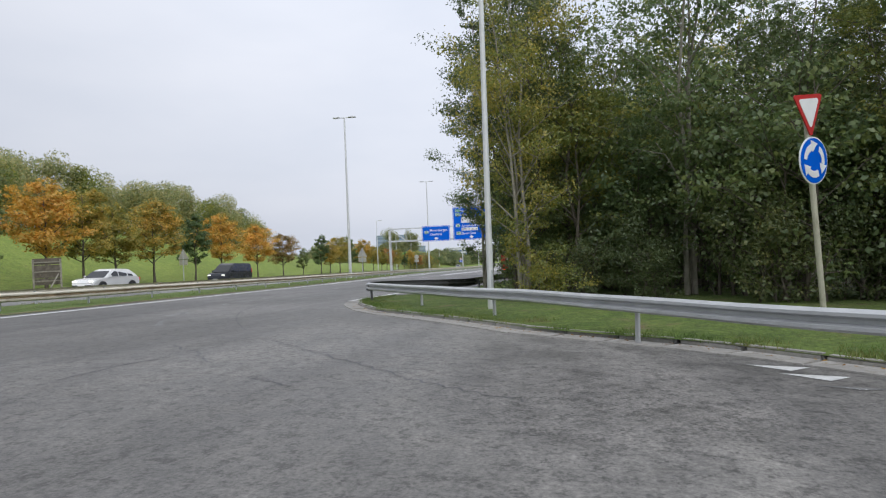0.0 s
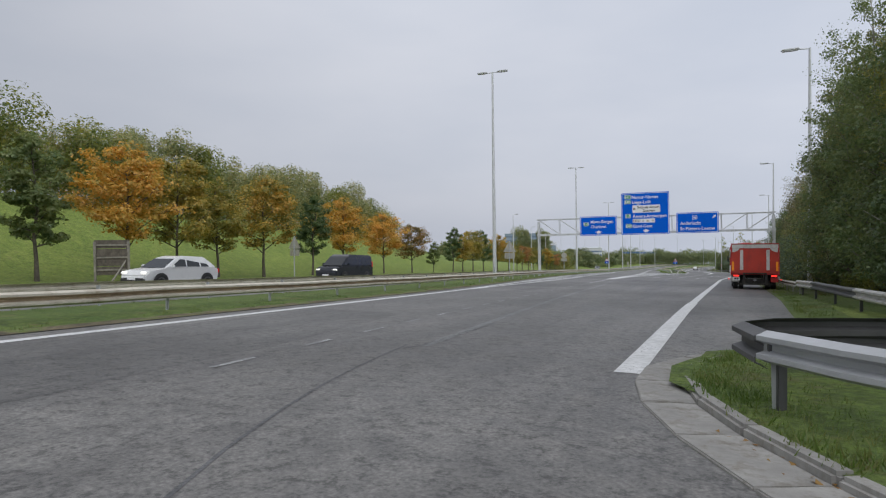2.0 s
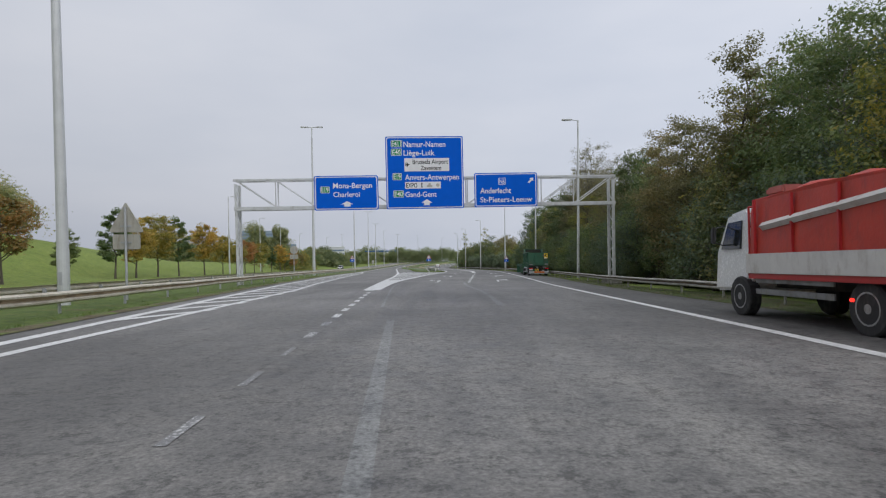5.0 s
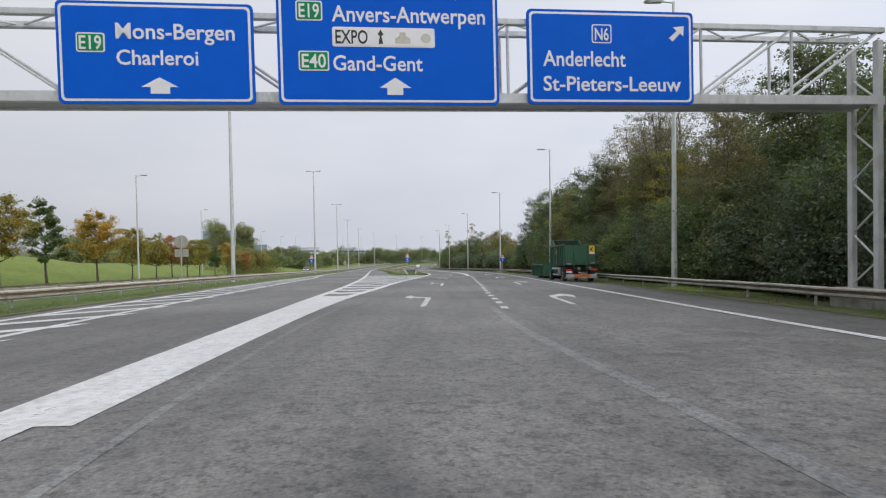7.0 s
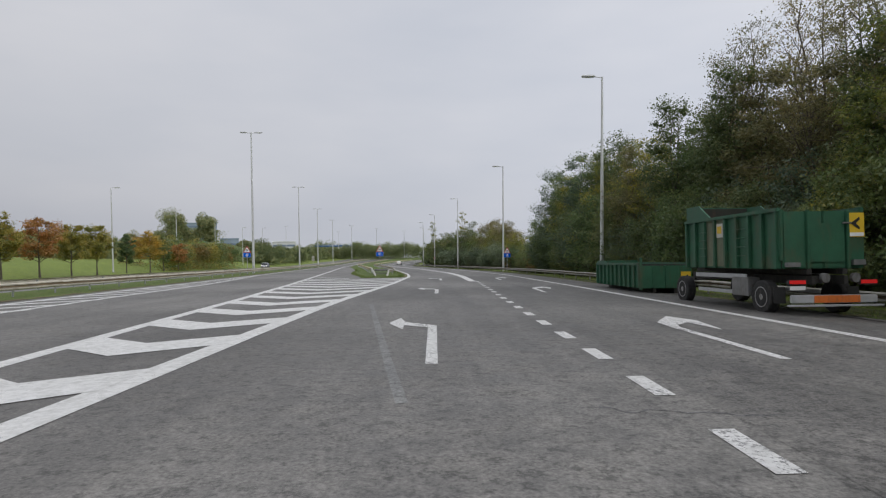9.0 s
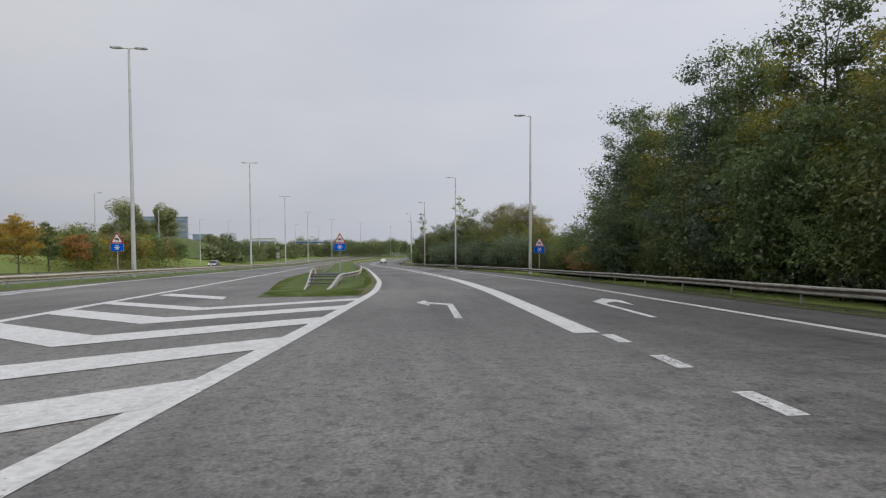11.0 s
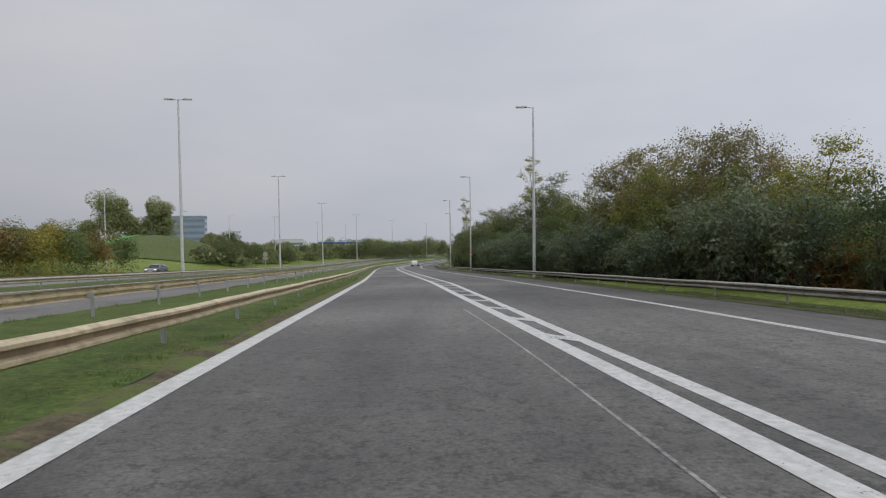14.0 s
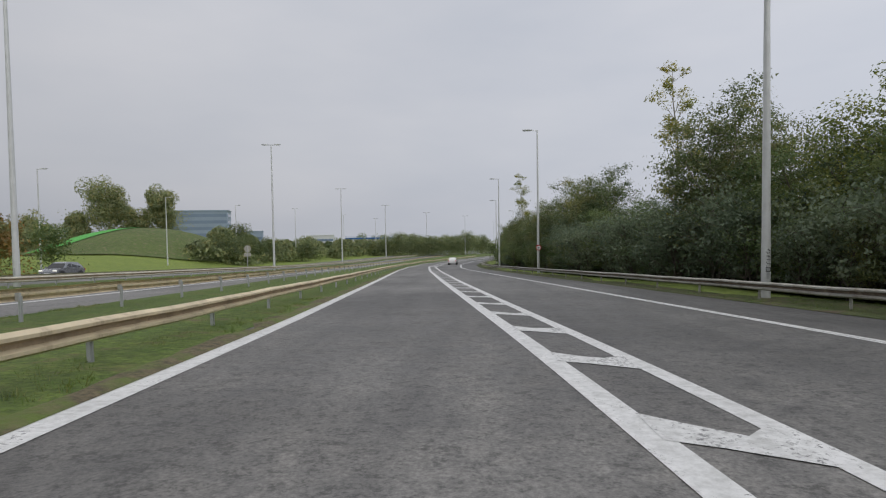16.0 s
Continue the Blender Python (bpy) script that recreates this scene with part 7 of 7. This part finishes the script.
g2 = np.random.default_rng(5)
crest, crest_gold = [], []
for y in np.arange(-14, 138, 4.4):
    foot = left_line(y) - 24.5
    for o in (23, 29, 37):
        spot = (foot - o + g2.uniform(-2.5, 2.5), y + g2.uniform(-2, 2), g2.uniform(9.0, 12.6) * (0.9 if y < 62 else 1.0 if y < 115 else 0.85), g2.uniform(6.0, 9.0))
        (crest_gold if g2.random() < 0.22 else crest).append(spot)
wood_mass("embankment_wood", 31, crest, 4200, 0.34, LEAF_FAR, "closed mixed green wood along the embankment crest")
wood_mass("embankment_wood", 35, crest_gold, 4200, 0.34, LEAF_NEAR, "yellowing trees among the wood on the embankment crest")
for k, (mat, lab) in enumerate(((LEAF_GOLD, "yellow-green trees beyond the opposite carriageway"), (LEAF_DARK, "dark green trees beyond the opposite carriageway"), (LEAF_RUST, "rust-brown trees beyond the opposite carriageway"))):
    mid = [(left_line(y) - 25.5 - g2.uniform(0, 12), y + g2.uniform(-2, 2), g2.uniform(5.6, 8.6), g2.uniform(5.0, 7.0)) for y in np.arange(221 + 3.2 * k, 274, 9.6 if k == 2 else 7.0)]
    wood_mass("far_side_trees", 40 + k, mid, 3000, 0.30, mat, lab)
knoll = [(-100, 363, 24, 13.5), (-97, 366, 21, 10), (-89, 374, 22, 10), (-86, 372, 19, 9), (-110, 352, 13, 10), (-118, 345, 12, 10), (-94, 370, 15, 8), (-104, 358, 14, 8), (-73, 378, 7, 9), (-66, 381, 7, 9)] + [(-88 - 0.12 * (y - 230), y, 8, 9) for y in range(232, 346, 9)]
wood_mass("knoll_trees", 33, knoll, 7500, 0.58, LEAF_FAR, "tall round trees standing behind the grassy mound", 22)
side = [(-55, 345, 8.6, 10), (-56, 353, 8.2, 9), (-55, 361, 7.4, 8), (-55, 370, 7.4, 9), (-58, 377, 7.0, 9), (-49, 388, 6.0, 8), (-62, 368, 9, 9)]
wood_mass("mound_side_trees", 36, side, 5200, 0.34, LEAF_WOOD, "low spreading trees at the foot of the mound", 20)
far_w = []
for a in np.linspace(-0.85, 0.50, 80):
    d = g2.uniform(500, 640)
    far_w.append((d * math.sin(a), 110 + d * math.cos(a), g2.uniform(11, 18), g2.uniform(16, 28)))
for y in np.arange(340, 470, 7):
    far_w.append((left_line(y) - 30 + g2.uniform(-10, 4), y, g2.uniform(4, 7), g2.uniform(7, 9)))
wood_mass("distant_woods", 34, far_w, 3200, 0.9, LEAF_FAR, "woods closing the far distance", 22)
deep = [(right_edge(y) + o + g2.uniform(-2, 2), y + g2.uniform(-2, 2), g2.uniform(7.5, 9.5), g2.uniform(5.5, 7.5)) for y in np.arange(34, 164, 4.6) for o in (15.5, 21, 27)]
deep += [(right_edge(y) + o + g2.uniform(-2, 2), y + g2.uniform(-2, 2), g2.uniform(4.5, 6.0), g2.uniform(5.0, 6.5)) for y in np.arange(216, 338, 4.6) for o in (15.5, 21, 27)]
wood_mass("deep_wood", 39, deep, 1500, 0.40, LEAF_DARK, "closed dark wood behind the roadside trees", 18)
bend_w = [(x, y, g2.uniform(8.5, 11.5), g2.uniform(9, 12)) for x, y in [(-20, 446), (-14, 450), (-8, 448), (-26, 452), (-31, 458), (-3, 452), (-16, 460), (3, 458), (9, 466), (-22, 466)]]
wood_mass("bend_trees", 37, bend_w, 7000, 0.42, LEAF_FAR, "grove of tall trees standing behind the road's bend", 26)
low_w = [(x, y, g2.uniform(4.5, 7), g2.uniform(9, 12)) for x, y in [(-40, 470), (-48, 474), (-57, 478), (-66, 480), (-34, 466), (16, 474), (24, 484), (33, 494), (43, 506), (54, 518), (-75, 478), (-84, 476)]]
wood_mass("low_far_trees", 38, low_w, 5200, 0.42, LEAF_WOOD, "lower trees along the far end of the road", 24)
verge_w = [(right_edge(y) + 8 + g2.uniform(0, 5), y, g2.uniform(7, 10), g2.uniform(7, 9)) for y in np.arange(338, 470, 6)]
wood_mass("bend_side_trees", 39, verge_w, 4200, 0.36, LEAF_DARK, "dark trees along the outside of the bend", 22)

# the bright run of artificial turf laid over the mound
def ski_run():
    line = [(-86.0, 321.0), (-85.0, 327.0), (-84.0, 333.0), (-83.0, 339.5), (-82.0, 346.0), (-81.0, 352.0)]
    wide = [2.6, 3.0, 3.0, 2.8, 2.4, 1.8]
    ts = np.linspace(0, len(line) - 1, 26)
    verts, faces = [], []
    for t in ts:
        x = float(np.interp(t, range(6), [q[0] for q in line]))
        y = float(np.interp(t, range(6), [q[1] for q in line]))
        w = float(np.interp(t, range(6), wide))
        for s in range(5):
            verts.append(R(x - w + 2 * w * s / 4, y, 0.52))
    for j in range(25):
        for i in range(4):
            k = j * 5 + i
            faces.append((k, k + 1, k + 6, k + 5))
    return tagged(mesh_object("artificial_turf", verts, faces, PLASTIC_TURF, smooth=True), "bright green artificial turf run over the mound", "turf run", kind="structure")


ski_run()


# ---- far buildings ----
def office_block(x, y, turn, w, d, h, label, sink=3.0, paint=None):
    b = thing("office_block", Matrix.Translation(R(x, y, -sink)) @ pose(0, 0, 0, 0, 0, turn), label, "building")
    part("wall", boxes(((0, 0, h / 2), (w, d, h))), paint or OFFICE, b)
    part("roof", boxes(((0, 0, h + 0.3), (w + 0.6, d + 0.6, 0.6))), paint or OFFICE, b)
    n = int(h // 3.6)
    for k in range(n):
        z = 3.0 + k * 3.6
        if z > h - 1:
            break
        part("window", boxes(((0, -d / 2 - 0.02, z), (w - 1.2, 0.12, 1.7)), ((w / 2 + 0.02, 0, z), (0.12, d - 1.2, 1.7))), OFFICE_GLASS, b)


# distance haze is mixed into this facade colour
OFFICE = plain("blue-grey facade", (0.25, 0.31, 0.40), 0.6, 0.0, 0.1, 0.2)
PALE_WALL = plain("white rendered wall", (0.62, 0.63, 0.64), 0.7, 0.0, 0.1, 0.2)
OFFICE_GLASS = plain("blue office glass", (0.19, 0.24, 0.33), 0.15, 0.0, 0.1, 0.3)
office_block(-150, 522, 18, 32, 18, 27, "office block with window bands far away, tinted pale blue-grey like haze")
office_block(-141, 575, 18, 14, 12, 18, "small pale office building far away")
office_block(-108, 622, 14, 20, 16, 17, "white apartment block far in the haze", paint=PALE_WALL)


def footbridge():
    b = thing("bridge", Matrix.Translation(R(-43, 478)), "blue steel bridge over the road far ahead", "bridge")
    paint = plain("blue bridge paint", (0.03, 0.12, 0.32), 0.5, 0.0, 0.15, 0.5)
    part("deck", boxes(((0, 0, 7.2), (26, 3.0, 0.7)), bevel=0.05), paint, b)
    part("railing", boxes(((0, -1.4, 8.3), (26, 0.08, 0.08)), *[((x, -1.4, 7.9), (0.08, 0.08, 0.9)) for x in np.arange(-12.5, 13, 1.25)]), paint, b)
    for x in (-11, 0, 11):
        part("pier", boxes(((x, 0, 3.3), (0.9, 1.2, 7.2)), bevel=0.05), CONCRETE, b)


footbridge()


# ---- grass tufts and fallen leaves ----
def tufts(seed, areas):
    """Blades in loose tufts over strips of the plan: (count, y0, y1, left, right, height)."""
    g = np.random.default_rng(seed)
    tri = []
    for n, y0, y1, left, right, tallness in areas:
        for _ in range(n):
            y = g.uniform(y0, y1)
            l, r = left(y), right(y)
            if r - l < 0.2:
                continue
            x = g.uniform(l, r)
            if noise.noise(Vector((x * 0.8, y * 0.8, 7))) < -0.18:
                continue
            tri.append((*R(x, y, 0.01 + (0.08 if y < 27 and x > 10 else 0.0)), tallness * g.uniform(0.5, 1.3)))
    c = np.array(tri)
    k = 11
    base = np.repeat(c[:, :3], k, 0) + np.concatenate([g.normal(size=(len(c) * k, 2)) * 0.07, np.zeros((len(c) * k, 1))], 1)
    h = np.repeat(c[:, 3], k) * g.uniform(0.5, 1.2, len(c) * k)
    a = g.uniform(0, 6.28, len(h))
    w = np.stack([np.cos(a), np.sin(a), 0 * a], 1) * 0.008
    tip = base + np.concatenate([g.normal(size=(len(h), 2)) * 0.4 * h[:, None], h[:, None]], 1)
    v = np.stack([base - w, base + w, tip], 1).reshape(-1, 3)
    me = bpy.data.meshes.new("grass")
    m = len(h)
    me.vertices.add(3 * m)
    me.vertices.foreach_set("co", v.astype(np.float32).ravel())
    me.loops.add(3 * m)
    me.loops.foreach_set("vertex_index", np.arange(3 * m, dtype=np.int32))
    me.polygons.add(m)
    me.polygons.foreach_set("loop_start", np.arange(0, 3 * m, 3, dtype=np.int32))
    me.update(calc_edges=True)
    me.materials.append(BLADE)
    return tagged(new("grass", me), "uneven green grass tufts on the verges", "grass", kind="stuff")


tufts(3, [
    (6500, 8, 27, lambda y: right_edge(y) + 0.42, lambda y: right_edge(y) + 4.5, 0.085),
    (3000, 27, 60, lambda y: right_edge(y) + 0.15, lambda y: right_edge(y) + 3.5, 0.11),
    (4500, 60, 230, lambda y: right_edge(y) + 0.1, lambda y: right_edge(y) + 3.6, 0.13),
    (9000, 154.6, 176, lambda y: median_l(y) + 0.05, lambda y: gore_right(y) - 0.45, 0.065),
    (6500, 176, 226, lambda y: median_l(y) + 0.1, lambda y: gore_right(y) - 0.5, 0.085),
    (3600, 14, 120, lambda y: left_line(y) - 5.4, lambda y: left_line(y) - 1.1, 0.11),
])


def fallen(seed, n):
    g = np.random.default_rng(seed)
    pts = []
    for _ in range(n):
        if g.random() < 0.5:
            y = g.uniform(10, 23)
            x = right_edge(y) + g.uniform(0.0, 0.5) * (1 if g.random() < 0.8 else 3)
        else:
            y = g.uniform(48, 215)
            x = right_edge(y) + g.normal() * 0.35
        pts.append(R(x, y, 0.03)[:])
    me = leaf_mesh("fallen_leaves", np.array(pts), 0.055 * g.uniform(0.5, 1.4, n), g, 2.5)
    me.materials.append(LEAF_FALLEN)
    return tagged(new("fallen_leaves", me), "scattered brown fallen leaves along the road edge", "leaves", kind="stuff")


fallen(8, 900)
stone = part("stone", lathe([(-0.30, 0.02), (-0.26, 0.09), (0.0, 0.12), (0.24, 0.08), (0.30, 0.02)], 10), CONCRETE, None)
stone.matrix_world = Matrix.Translation(R(23.2, 15.2, 0.15)) @ pose(0, 0, 0, 0, 8, -40)
tagged(stone, "flat grey concrete lump lying in the grass", "stone")
